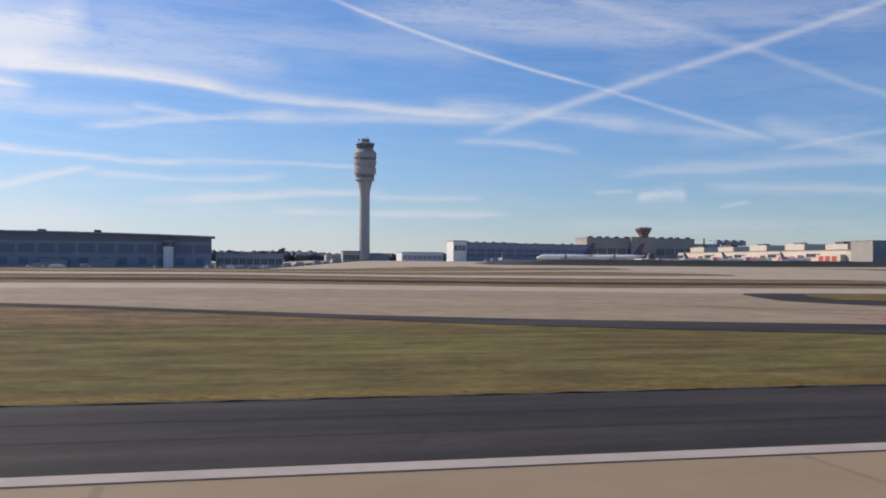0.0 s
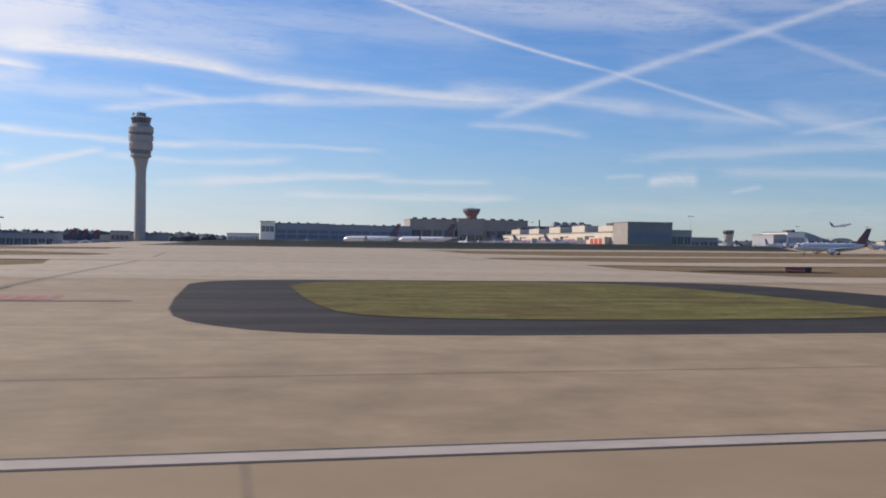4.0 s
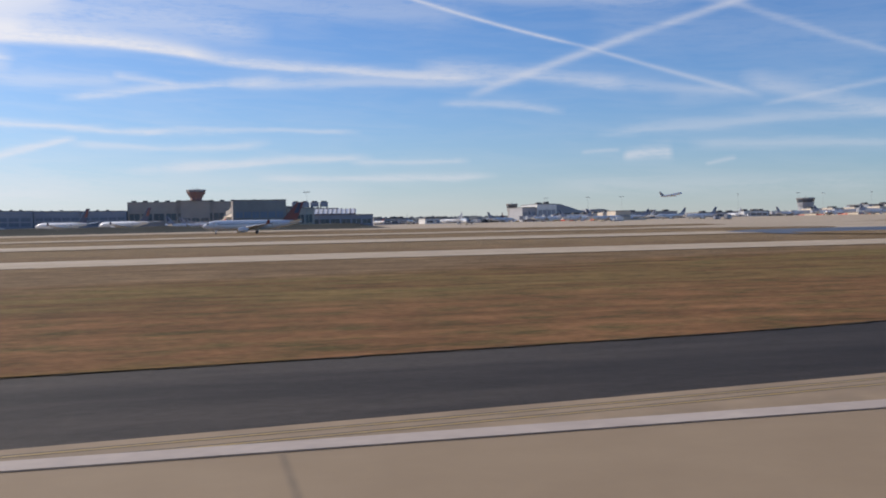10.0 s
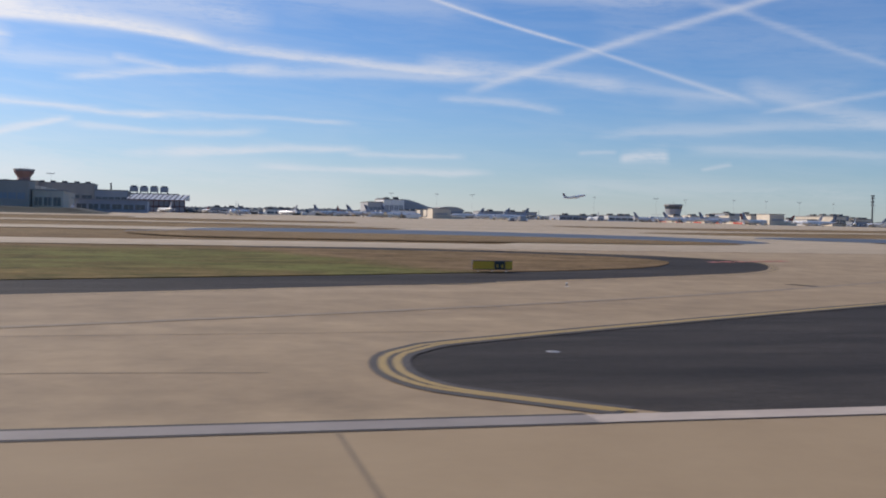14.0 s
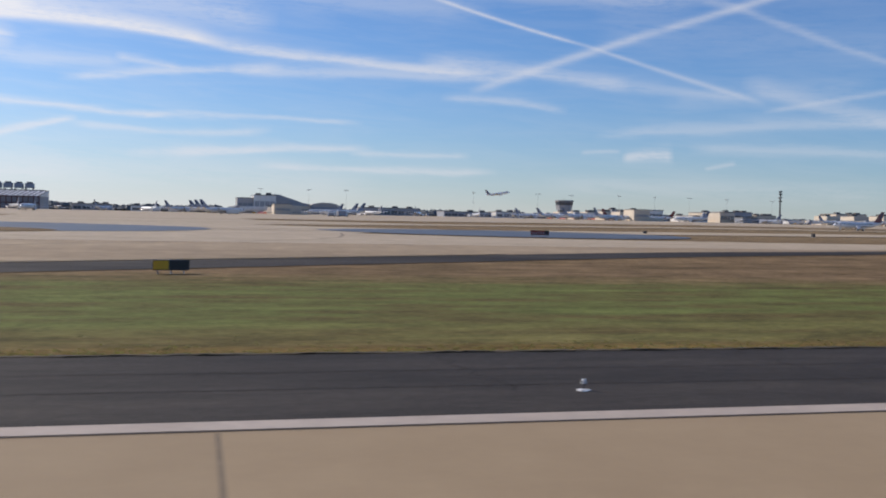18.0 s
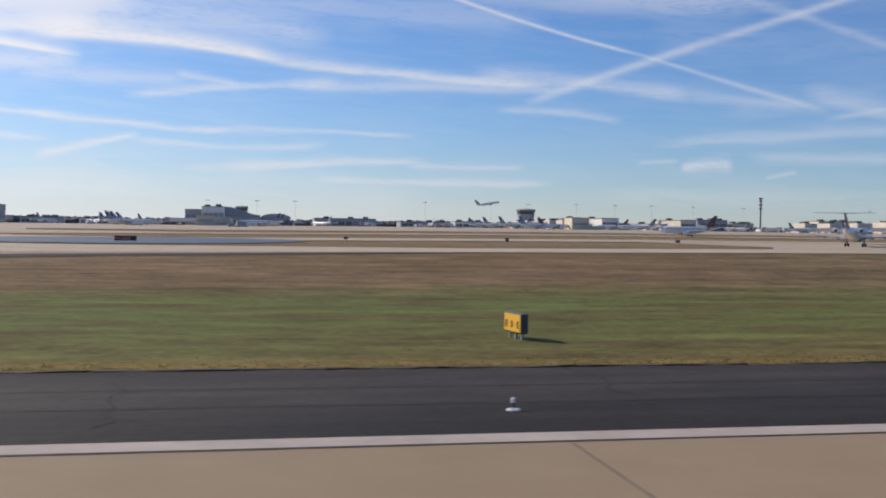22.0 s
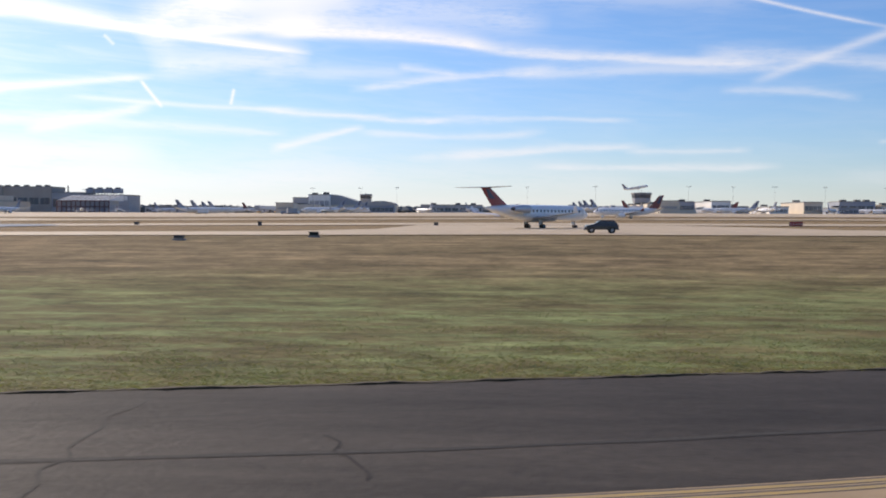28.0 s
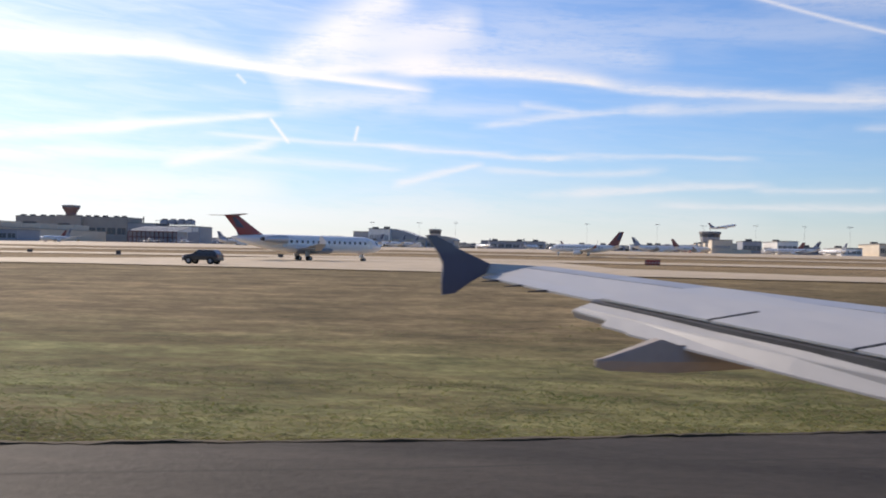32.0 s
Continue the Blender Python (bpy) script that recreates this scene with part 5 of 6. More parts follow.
def airliner(name, label, length, r, zc, span, tail_h, fin_mat, tail_engines=False, belly=None, winglet=True, group="", flash=None):
    """A jet standing on its wheels, nose along +x, origin under its middle."""
    t = thing(name, label, "aircraft", group=group)
    h = length / 2
    st = ((0, 0.04, -0.28), (0.012, 0.3, -0.22), (0.035, 0.55, -0.16), (0.07, 0.80, -0.08), (0.12, 0.97, 0), (0.16, 1, 0), (0.64, 1, 0), (0.76, 0.86, 0.12), (0.87, 0.58, 0.32), (0.96, 0.27, 0.5), (1, 0.08, 0.58))
    rings = [[(h - s * length, r * f * math.cos(2 * math.pi * i / 20), zc + r * o + r * f * math.sin(2 * math.pi * i / 20)) for i in range(20)] for s, f, o in st]
    smooth_all(part("fuselage", loft(rings), M_FUSE, t))
    if belly:
        smooth_all(part("belly_fairing", loft([[(h - s * length, r * f * math.cos(2 * math.pi * i / 14), zc - r * 0.55 + r * 0.55 * f * math.sin(2 * math.pi * i / 14)) for i in range(14)] for s, f in ((0.32, 0.1), (0.38, 0.95), (0.58, 1.0), (0.66, 0.1))]), belly, t))
    n = int(length * 0.62 / 0.95)
    for sy in (-1, 1):
        bm = bmesh.new()
        for i in range(n):
            x = h - length * 0.15 - 0.95 * i
            box(bm, x - 0.16, x + 0.16, sy * r * 0.975 - 0.05, sy * r * 0.975 + 0.05, zc + 0.1 * r, zc + 0.1 * r + 0.42)
        part("window_row", bm, M_GLASS, t)
        for s in (0.115, 0.69):
            part("cabin_door", boxes((h - length * s - 0.42, h - length * s + 0.42, sy * r * 0.93 - 0.03, sy * r * 0.93 + 0.04, zc - 0.35 * r, zc + 0.52 * r)), M_SILVER, t)
    part("cockpit_window", loft([[(h - s * length, r * 0.99 * f * math.cos(a), zc + r * o + r * 1.02 * f * math.sin(a)) for a in (0.35, 0.9, 1.57, 2.24, 2.79)] for s, f, o in ((0.04, 0.60, -0.15), (0.062, 0.78, -0.1))], caps=False), M_GLASS, t)
    xw, chord = h - length * (0.43 if tail_engines else 0.38), length * 0.185
    zw = zc - r * 0.62
    for sy in (-1, 1):
        b = span / 2
        sw = 0.50 * b
        rings = [section(xw, sy * r * 0.4, zw, chord, 0.12), section(xw - sw * 0.33, sy * b * 0.35, zw + b * 0.03, chord * 0.66, 0.11), section(xw - sw, sy * b, zw + b * 0.085, chord * 0.26, 0.10)]
        wg = part("wing", loft(rings), M_SILVER, t)
        for k in (0.3, 0.52):
            yk = sy * b * k
            part("flap_fairing", tube(bmesh.new(), (xw - sw * k - chord * 0.3, yk, zw + b * k * 0.07 - 0.2), (xw - sw * k - chord * 0.85, yk, zw + b * k * 0.08 - 0.12), 0.26, 0.06, 8), M_SILVER, wg)
        if winglet:
            part("winglet", loft([section(xw - sw, sy * b, zw + b * 0.085, chord * 0.25, 0.09), section(xw - sw - 0.9, sy * (b + 0.35), zw + b * 0.085 + r * 0.75, chord * 0.11, 0.08)]), fin_mat if tail_engines is False else M_FUSE, wg)
        if tail_engines:
            ex, ey, ez, er, el = h - length * 0.70, sy * (r + 0.95), zc + r * 0.45, r * 0.5, length * 0.145
            part("pylon", boxes((ex - el * 0.7, ex - el * 0.3, min(sy * r * 0.8, ey), max(sy * r * 0.8, ey), ez - 0.12, ez + 0.12)), M_FUSE, t)
        else:
            ex, ey, ez, er, el = xw + chord * 0.18, sy * b * 0.33, zw - r * 0.42, r * 0.52, length * 0.10
            part("pylon", boxes((ex - el * 0.9, ex - el * 0.2, ey - 0.14, ey + 0.14, ez + er * 0.6, zw + 0.25)), M_FUSE, t)
        en = part("engine", nacelle(ex, ey, ez, er, el), M_FUSE if not tail_engines else M_SILVER, t)
        part("intake", tube(bmesh.new(), (ex + 0.03, ey, ez), (ex - 0.1, ey, ez), er * 0.74, n=16), M_STEEL, en)
        part("exhaust", tube(bmesh.new(), (ex - el * 0.98, ey, ez), (ex - el * 1.12, ey, ez), er * 0.45, er * 0.32, n=12), M_STEEL, en)
    zt = zc + r * 0.75
    fx, fc = -h + length * 0.20, length * 0.16
    top = tail_h
    rise = top - zt
    fsw = fc * (0.95 if not tail_engines else 1.0)
    fin = part("tail_fin", loft([fin_section(fx + 0.8, 0, zt - r * 0.3, fc * 1.1, 0.3), fin_section(fx - 0.2, 0, zt + rise * 0.1, fc * 0.92, 0.26), fin_section(fx - fsw, 0, top, fc * (0.42 if not tail_engines else 0.52), 0.14)]), fin_mat, t)
    part("rudder_flash", loft([fin_section(fx - fsw * 0.55 - fc * 0.18, 0, zt + rise * 0.40, fc * 0.34, 0.34), fin_section(fx - fsw * 0.98 - fc * 0.12, 0, top - 0.25, fc * 0.20, 0.2)]), flash or M_RED, fin)
    zs = top if tail_engines else zc + r * 0.42
    for sy in (-1, 1):
        b = span * (0.13 if tail_engines else 0.17)
        xs = fx - fsw + 0.3 if tail_engines else -h + length * 0.145
        part("tailplane", loft([section(xs, sy * 0.05, zs, fc * 0.55, 0.09), section(xs - b * 0.55, sy * b * 2, zs + (0.05 if tail_engines else b * 0.18), fc * 0.26, 0.08)]), M_FUSE if not tail_engines else M_NAVY, t)
    rw = r * 0.27
    for x, y in ((h - length * 0.13, 0), (-length * 0.04, span * 0.075), (-length * 0.04, -span * 0.075)):
        g = part("landing_gear", tube(bmesh.new(), (x, y, rw), (x, y, zc - r * 0.5), 0.13, n=8), M_POLE, t)
        for dy in (-0.28, 0.28):
            wheel(g, x, y + dy, rw if y else rw * 0.72, 0.26)
        part("gear_door", boxes((x - 0.5, x + 0.3, y + 0.33, y + 0.38, rw * 1.6, zc - r * 0.75)), M_FUSE, g)
    return t


def stand(ob, x, y, turn, z=None):
    ob.matrix_basis = placed(x, y, land(x, y) if z is None else z, turn)
    return ob


jet_small = airliner("regional_jet", "small white regional jet with maroon and navy T-tail on taxiway", 26.6, 1.38, 2.55, 21.5, 6.55, M_MAROON, True, belly=M_SLATE, flash=M_NAVY)
stand(jet_small, 964.0, 178.6, 47.0)
jet_near = airliner("airliner", "white airliner with red and navy tail standing before the terminal", 40, 1.95, 3.55, 35, 12.6, M_RED, False, group="parked and taxiing airliners", flash=M_NAVY)
stand(jet_near, 483.5, 405.5, 180.0)
jet_far = airliner("airliner", "white twin-jet airliner with red and navy tail on taxiway", 23, 1.27, 2.5, 21.5, 8.0, M_RED, False, group="parked and taxiing airliners", flash=M_NAVY)
stand(jet_far, 1004.5, 345, 178.0)
parked = airliner("airliner", "white airliner with a dark tail parked at a gate", 31, 1.6, 2.9, 28, 9.8, M_SLATE, False, group="parked and taxiing airliners", flash=M_NAVY)
stand(parked, 1046, 690, 20)
ra = random.Random(11)
gates_west = [(8, 890, 95), (285, 958, 80), (440, 958, 88), (520, 760, 170), (540, 820, 175), (455, 700, 10), (462, 800, 5), (465, 880, 0),
         (590, 905, 110), (660, 930, 60), (700, 925, 130), (730, 860, 30), (752, 800, 10), (756, 740, 5), (760, 690, 0), (752, 905, 60)]
gates_east = [(846, 700, 180), (850, 760, 176), (848, 830, 170), (905, 930, 120), (950, 925, 75), (1010, 930, 100),
         (1050, 760, 5), (1054, 830, 0), (1056, 900, 10), (1148, 750, 180), (1152, 820, 175), (1190, 830, 120), (1250, 840, 60), (1300, 880, 130), (1350, 690, 10), (1352, 760, 5), (1356, 850, 0), (1462, 700, 180), (1466, 790, 176), (1500, 880, 100), (1560, 890, 80), (1600, 880, 110)]
wide_jet = airliner("airliner", "large white airliner with a dark tail at a gate", 60, 2.9, 5.4, 48, 20.0, M_NAVY, False, group="parked and taxiing airliners")
stand(wide_jet, 39.1, 985, 183)
for x, y, a in ((40.8, 1045, 183), (44.5, 1105, 183), (343, 925, 146), (396, 925, 142)):
    copy_thing(wide_jet, placed(x, y, land(x, y), a))
parked_red = airliner("airliner", "white airliner with a red tail parked at a gate", 30, 1.6, 2.9, 27, 9.6, M_RED, False, group="parked and taxiing airliners")
stand(parked_red, 1075, 740, 15)
for i, (x, y, a) in enumerate(gates_west + gates_east):
    copy_thing(parked_red if i % 11 == 4 else parked, placed(x, y, land(x, y), a + ra.uniform(-12, 12)))
stand(copy_thing(parked, Matrix()), 640.5, 657, -98)
for x, y, a in ((990, 745, 60), (625, 905, 100), (690, 1010, 80)):
    copy_thing(jet_small, placed(x, y, land(x, y), a))
climber = airliner("airliner", "small dark airliner climbing away into the sky", 36, 1.9, 0.0, 34, 8.6, M_SLATE, False)
for ob in list(climber.children):
    if ob.name.startswith("landing_gear"):
        for c in list(ob.children_recursive) + [ob]:
            bpy.data.objects.remove(c)
climber.matrix_basis = pose(K * 1178, K * 1400, K * 46, 0, -10, -8)

# ---- vehicles ----
def car(name, label, paint, length=4.3, width=1.8, high=1.62):
    t = thing(name, label, "car")
    h, w = length / 2, width / 2
    body = [[(x, y, z) for y, z in ((-w * k, 0.42), (-w * k, zt * 0.8), (-w * k * 0.94, zt), (w * k * 0.94, zt), (w * k, zt * 0.8), (w * k, 0.42))] for x, k, zt in ((-h, 0.93, 0.95), (-h + 0.2, 1, 1.05), (h * 0.3, 1, 1.08), (h - 0.35, 0.98, 0.95), (h, 0.88, 0.8))]
    part("body", loft(body), paint, t)
    part("cabin", loft([[(x, -w * k, 1.0), (x, -w * k * 0.82, zt), (x, w * k * 0.82, zt), (x, w * k, 1.0)] for x, k, zt in ((-h + 0.12, 0.96, 1.1), (-h + 0.5, 0.95, high), (h * 0.12, 0.95, high), (h * 0.42, 0.95, 1.08))]), paint, t)
    for sy in (-1, 1):
        for x0, x1 in ((-h + 0.5, -h + 1.35), (-h + 1.45, -0.15), (-0.05, h * 0.2)):
            part("side_window", boxes((x0, x1, sy * w * 0.9 - 0.06, sy * w * 0.9 + 0.03, 1.15, high - 0.2)), M_GLASS, t)
        part("headlight", boxes((h - 0.16, h - 0.02, sy * w * 0.7 - 0.2, sy * w * 0.7 + 0.16, 0.66, 0.82)), M_LAMP, t)
        part("tail_light", boxes((-h - 0.02, -h + 0.1, sy * w * 0.8 - 0.12, sy * w * 0.8 + 0.1, 0.75, 1.0)), M_RED, t)
        part("mirror", boxes((h * 0.22, h * 0.3, sy * w * 1.0 - 0.1, sy * w * 1.0 + 0.14, 1.08, 1.24)), paint, t)
        for x in (-h * 0.62, h * 0.62):
            wheel(t, x, sy * w * 0.9, 0.37, 0.24)
    part("windscreen", loft([[(x, -w * k, z), (x - 0.02, -w * k, z), (x - 0.02, w * k, z), (x, w * k, z)] for x, k, z in ((h * 0.44, 0.84, 1.1), (h * 0.16, 0.74, high - 0.1))]), M_GLASS, t)
    part("bumper", boxes((h - 0.1, h + 0.08, -w * 0.9, w * 0.9, 0.35, 0.6), (-h - 0.08, -h + 0.1, -w * 0.9, w * 0.9, 0.38, 0.62), bevel=0.04), M_STEEL, t)
    return t


suv = car("car", "dark sport utility car driving on the far taxiway", M_CAR, 3.8, 1.7, 1.48)
stand(suv, 967.9, 127.6, 178, land(968, 127.6) + 0.06)


def truck(label, paint, length, high):
    t = thing("service_truck", label, "truck", group="service vehicles on the apron")
    h = length / 2
    part("cargo_body", boxes((-h, h - 2.0, -1.15, 1.15, 0.75, high), bevel=0.08), paint, t)
    part("cab", boxes((h - 1.9, h, -1.1, 1.1, 0.6, 2.3), bevel=0.18), M_WHITE, t)
    part("windscreen", boxes((h - 0.05, h + 0.03, -0.95, 0.95, 1.45, 2.1)), M_GLASS, t)
    part("chassis", boxes((-h + 0.1, h - 0.1, -0.8, 0.8, 0.45, 0.75)), M_STEEL, t)
    for x in (-h + 1.0, h - 1.0):
        for y in (-1.0, 1.0):
            wheel(t, x, y, 0.45, 0.28)
    return t


rv = random.Random(21)
kinds = [stand(truck("white box truck on the apron", M_WHITE, 7.5, 3.4), 330, 950, 10), stand(truck("grey catering truck on the apron", M_GREY, 8.5, 3.9), 372, 948, 170), stand(truck("small yellow tug on the apron", M_SIGN_Y, 4.2, 1.5), 300, 946, 60), stand(truck("dark baggage truck on the apron", M_SLATE, 6.0, 2.4), 428, 948, 30)]
for i in range(90):
    side = rv.random()
    if side < 0.35:
        x, y = rv.uniform(262, 470), rv.uniform(905, 965)
    elif side < 0.6:
        x, y = rv.choice((470, 535, 770, 845, 1070, 1145, 1380)) + rv.uniform(-18, 18), rv.uniform(640, 900)
    else:
        x, y = rv.uniform(640, 1560), rv.uniform(840, 935)
    copy_thing(rv.choice(kinds), placed(x, y, land(x, y) + 0.05, rv.uniform(0, 360)))
for i in range(14):
    x, y = rv.uniform(-150, 80), rv.uniform(845, 880)
    copy_thing(rv.choice(kinds), placed(x, y, land(x, y) + 0.05, rv.choice((0, 180)) + rv.uniform(-15, 15)))

for i in range(22):
    x, y = 8 + 4.6 * i + rv.uniform(-1.5, 1.5), rv.uniform(838, 852)
    copy_thing(kinds[rv.choice((3, 3, 3, 1, 0))], placed(x, y, land(x, y) + 0.05, rv.choice((0, 180, 90)) + rv.uniform(-15, 15)))

# ---- signs and small things on the field ----
def field_sign(label, x, y, turn, width, high, panels, z=None):
    """A lit taxiway sign: a shallow box on short legs, with coloured faces and bars for its writing."""
    t = thing("airfield_sign", label, "sign", (x, y, land(x, y) + 0.03 if z is None else z), turn)
    w = width / 2
    part("housing", boxes((-w, w, -0.16, 0.16, 0.22, high), bevel=0.03), M_STEEL, t)
    for lx in (-w * 0.7, 0, w * 0.7):
        part("leg", boxes((lx - 0.05, lx + 0.05, -0.05, 0.05, -0.1, 0.22)), M_POLE, t)
    a = -w
    for frac, face, ink in panels:
        b = a + width * frac
        f = part("sign_face", boxes((a + 0.04, b - 0.04, -0.19, -0.155, 0.28, high - 0.05)), face, t)
        if ink:
            n = max(2, int((b - a) / 0.5))
            for i in range(n):
                c = a + (b - a) * (i + 0.5) / n
                part("bar", boxes((c - 0.07, c + 0.07, -0.205, -0.185, 0.28 + (high - 0.3) * 0.2, 0.28 + (high - 0.3) * 0.6)), ink, f)
        a = b
    return t


field_sign("yellow taxiway sign seen edge on in the grass", 60.3, 36.5, -78, 1.6, 1.0, [(1, M_SIGN_Y, M_SIGN_K)])
field_sign("orange-red mandatory sign beside the runway exit", 44.0, 46.5, 0, 2.8, 1.0, [(0.5, M_SIGN_R, M_LETTER), (0.5, M_ORANGE, None)])
field_sign("black and yellow taxiway sign on an island", 152.7, 72.4, 0, 2.7, 1.0, [(0.32, M_SIGN_K, M_SIGN_Y), (0.68, M_SIGN_Y, M_SIGN_K)])
field_sign("black and yellow taxiway sign on an island", 93.5, 84.0, 0, 2.0, 1.0, [(0.5, M_SIGN_Y, M_SIGN_K), (0.5, M_SIGN_K, M_SIGN_Y)])
field_sign("wide yellow and black taxiway sign in mown grass", 310.6, 67.6, -6, 3.2, 0.95, [(0.5, M_SIGN_Y, None), (0.5, M_SIGN_K, None)])
field_sign("long dark red mandatory sign with pale writing", 314.0, 168, 0, 5.6, 1.25, [(0.25, M_SIGN_R, M_LETTER), (0.5, M_SIGN_R, M_LETTER), (0.25, M_SIGN_K, M_SIGN_R)])
field_sign("dark red mandatory sign across the field", 143, 160, 0, 4.0, 1.2, [(1, M_SIGN_R, M_LETTER)])
field_sign("wide yellow taxiway sign near the slanting exit", 639.0, 76.0, 0, 3.4, 0.95, [(0.55, M_SIGN_Y, None), (0.25, M_SIGN_K, M_SIGN_Y), (0.2, M_SIGN_Y, None)])
field_sign("yellow taxiway sign beside the slanting exit", 741.6, 70.4, 6, 2.5, 0.95, [(0.45, M_SIGN_Y, None), (0.55, M_SIGN_K, None)])
field_sign("red and black mandatory sign by the taxiway", 818.5, 209, 0, 4.4, 1.2, [(0.75, M_SIGN_R, M_LETTER), (0.25, M_SIGN_K, M_SIGN_R)])
field_sign("red mandatory sign with pale writing by the taxiway", 1017.9, 213.5, 8, 2.8, 1.15, [(1, M_SIGN_R, M_LETTER)])
field_sign("yellow distance sign with a dark back in the grass", 420.0, 36.2, -102, 1.5, 0.98, [(1, M_SIGN_Y, M_SIGN_K)])
field_sign("yellow distance sign with a dark back in the grass", 855.3, 38.6, -80, 1.6, 1.02, [(1, M_SIGN_Y, M_SIGN_K)])


def cabinet(label, x, y, w, d, h, mt, turn=0):
    t = thing("equipment_cabinet", label, "cabinet", (x, y, land(x, y) + 0.03), turn)
    part("plinth", boxes((-w / 2 - 0.1, w / 2 + 0.1, -d / 2 - 0.1, d / 2 + 0.1, -0.1, 0.10)), M_ROOF, t)
    part("housing", boxes((-w / 2, w / 2, -d / 2, d / 2, 0.12, h), bevel=0.04), mt, t)
    dr = part("door", boxes((-w * 0.42, w * 0.42, -d / 2 - 0.03, -d / 2 + 0.01, 0.25, h - 0.12)), mt, t)
    part("handle", boxes((w * 0.3, w * 0.35, -d / 2 - 0.08, -d / 2 - 0.02, h * 0.5, h * 0.62)), M_STEEL, dr)
    part("lid", boxes((-w / 2 - 0.06, w / 2 + 0.06, -d / 2 - 0.08, d / 2 + 0.06, h, h + 0.06)), mt, t)


cabinet("white equipment cabinet in the grass", 417.2, 113, 0.7, 0.6, 1.0, M_WHITE)
cabinet("small tan equipment cabinet in the grass", 415.7, 114, 0.7, 0.6, 0.8, M_STONE)
cabinet("dark equipment cabinet in the grass", 419.5, 112, 1.0, 0.8, 0.95, M_STEEL)
cabinet("dark low equipment cabinet in the grass", 421.4, 111, 0.8, 0.7, 0.6, M_ROOF_DK)
cabinet("small dark box in brown grass", 358.5, 103, 0.6, 0.5, 0.7, M_ROOF)
cabinet("small dark box in brown grass", 371.5, 98, 0.6, 0.5, 0.65, M_ROOF)
cabinet("low red marker box in the grass", 428.5, 100, 0.7, 0.4, 0.4, M_GATE)
cabinet("low dark equipment box in the field", 925, 107, 0.9, 0.6, 0.4, M_ROOF_DK)
cabinet("low dark box beside the far taxiway", 937, 113, 0.9, 0.6, 0.45, M_BERM)
cabinet("small dark box beside the far runway", 945, 222, 0.9, 0.7, 0.7, M_ROOF_DK)
cabinet("small dark box beside the far runway", 905, 232, 0.8, 0.8, 0.9, M_ROOF_DK)
cabinet("small dark box beside the far runway", 868, 258, 1.1, 0.8, 0.8, M_ROOF_DK)
pole = thing("marker_pole", "tall thin red and white banded wind pole", "pole", (415.6, 118, land(415.6, 118)))
for i in range(6):
    part("band", tube(bmesh.new(), (0, 0, 0.85 * i), (0, 0, 0.85 * i + 0.85), 0.055, n=8), M_GATE if i % 2 == 0 else M_WHITE, pole)
part("footing", turned([(0.35, -0.2), (0.35, 0.12)], 10), M_STONE, pole)
plate = thing("drain_cover", "long dark slotted drain cover in the grass", "drain", (981.0, 71.4, land(981.0, 71.4) - 0.04), 10)
part("frame", boxes((-0.95, 0.95, -0.4, 0.4, 0, 0.10)), M_ROOF_DK, plate)
for i in range(9):
    part("slat", boxes((-0.9 + 0.2 * i, -0.76 + 0.2 * i, -0.34, 0.34, 0.10, 0.12)), M_ROOF_DK, plate)


def edge_light(x, y):
    t = thing("runway_light", "short white runway edge light on a round base", "runway light", (x, y, land(x, y) + 0.04), group="runway edge lights")
    part("base_plate", turned([(0.17, 0), (0.16, 0.025)], 14), M_WHITE, t)
    part("stem", turned([(0.025, 0.025), (0.025, 0.18)], 8), M_STEEL, t)
    part("collar", turned([(0.06, 0.18), (0.06, 0.215)], 10), M_WHITE, t)
    part("lens", turned([(0.055, 0.215), (0.06, 0.27), (0.03, 0.30)], 10), M_LAMP, t)
    return t


el = edge_light(24.7, 23.6)
for x in (-104, -44, 196, 256, 316, 383, 436, 651, 753, 796, 851):
    copy_thing(el, placed(x, 22.9, 0.04))
for x, y in ((78.7, 24.1), (114.5, 30.4), (113.7, 24.2), (307, 29.5), (328, 26), (640, 62), (700, 62)):
    copy_thing(el, placed(x, y, land(x, y) + 0.04))

blue = thing("taxiway_light", "blue taxiway edge light on a pale round base", "taxiway light", (968.0, 35.6, 0.04))
part("pad", turned([(0.33, 0), (0.31, 0.008)], 18), M_STONE, blue)
part("base_plate", turned([(0.17, 0.008), (0.13, 0.04)], 16), M_CREAM, blue)
part("stem", turned([(0.03, 0.04), (0.03, 0.17)], 8), M_STEEL, blue)
part("collar", turned([(0.05, 0.17), (0.05, 0.20)], 10), M_STEEL, blue)
part("lens", turned([(0.055, 0.20), (0.062, 0.25), (0.045, 0.31), (0.015, 0.33)], 12), M_BLUE_LENS, blue, "deep blue glass lens")
for x, y in ((881.8, 21.9), (543.7, 23.5), (937.0, 24.2), (795.9, 37.9), (627.1, 30.5)):
    inset = thing("inset_light", "flat round pavement light with a worn steel rim", "pavement light", (x, y, 0.036), group="pavement lights")
    part("rim", turned([(0.24, 0), (0.22, 0.018), (0.14, 0.022)], 18), M_GREY if x > 600 else M_ROOF_DK, inset)
    part("lens", turned([(0.12, 0.018), (0.09, 0.035), (0.03, 0.04)], 12), M_ROOF if x > 600 else M_ROOF_DK, inset)

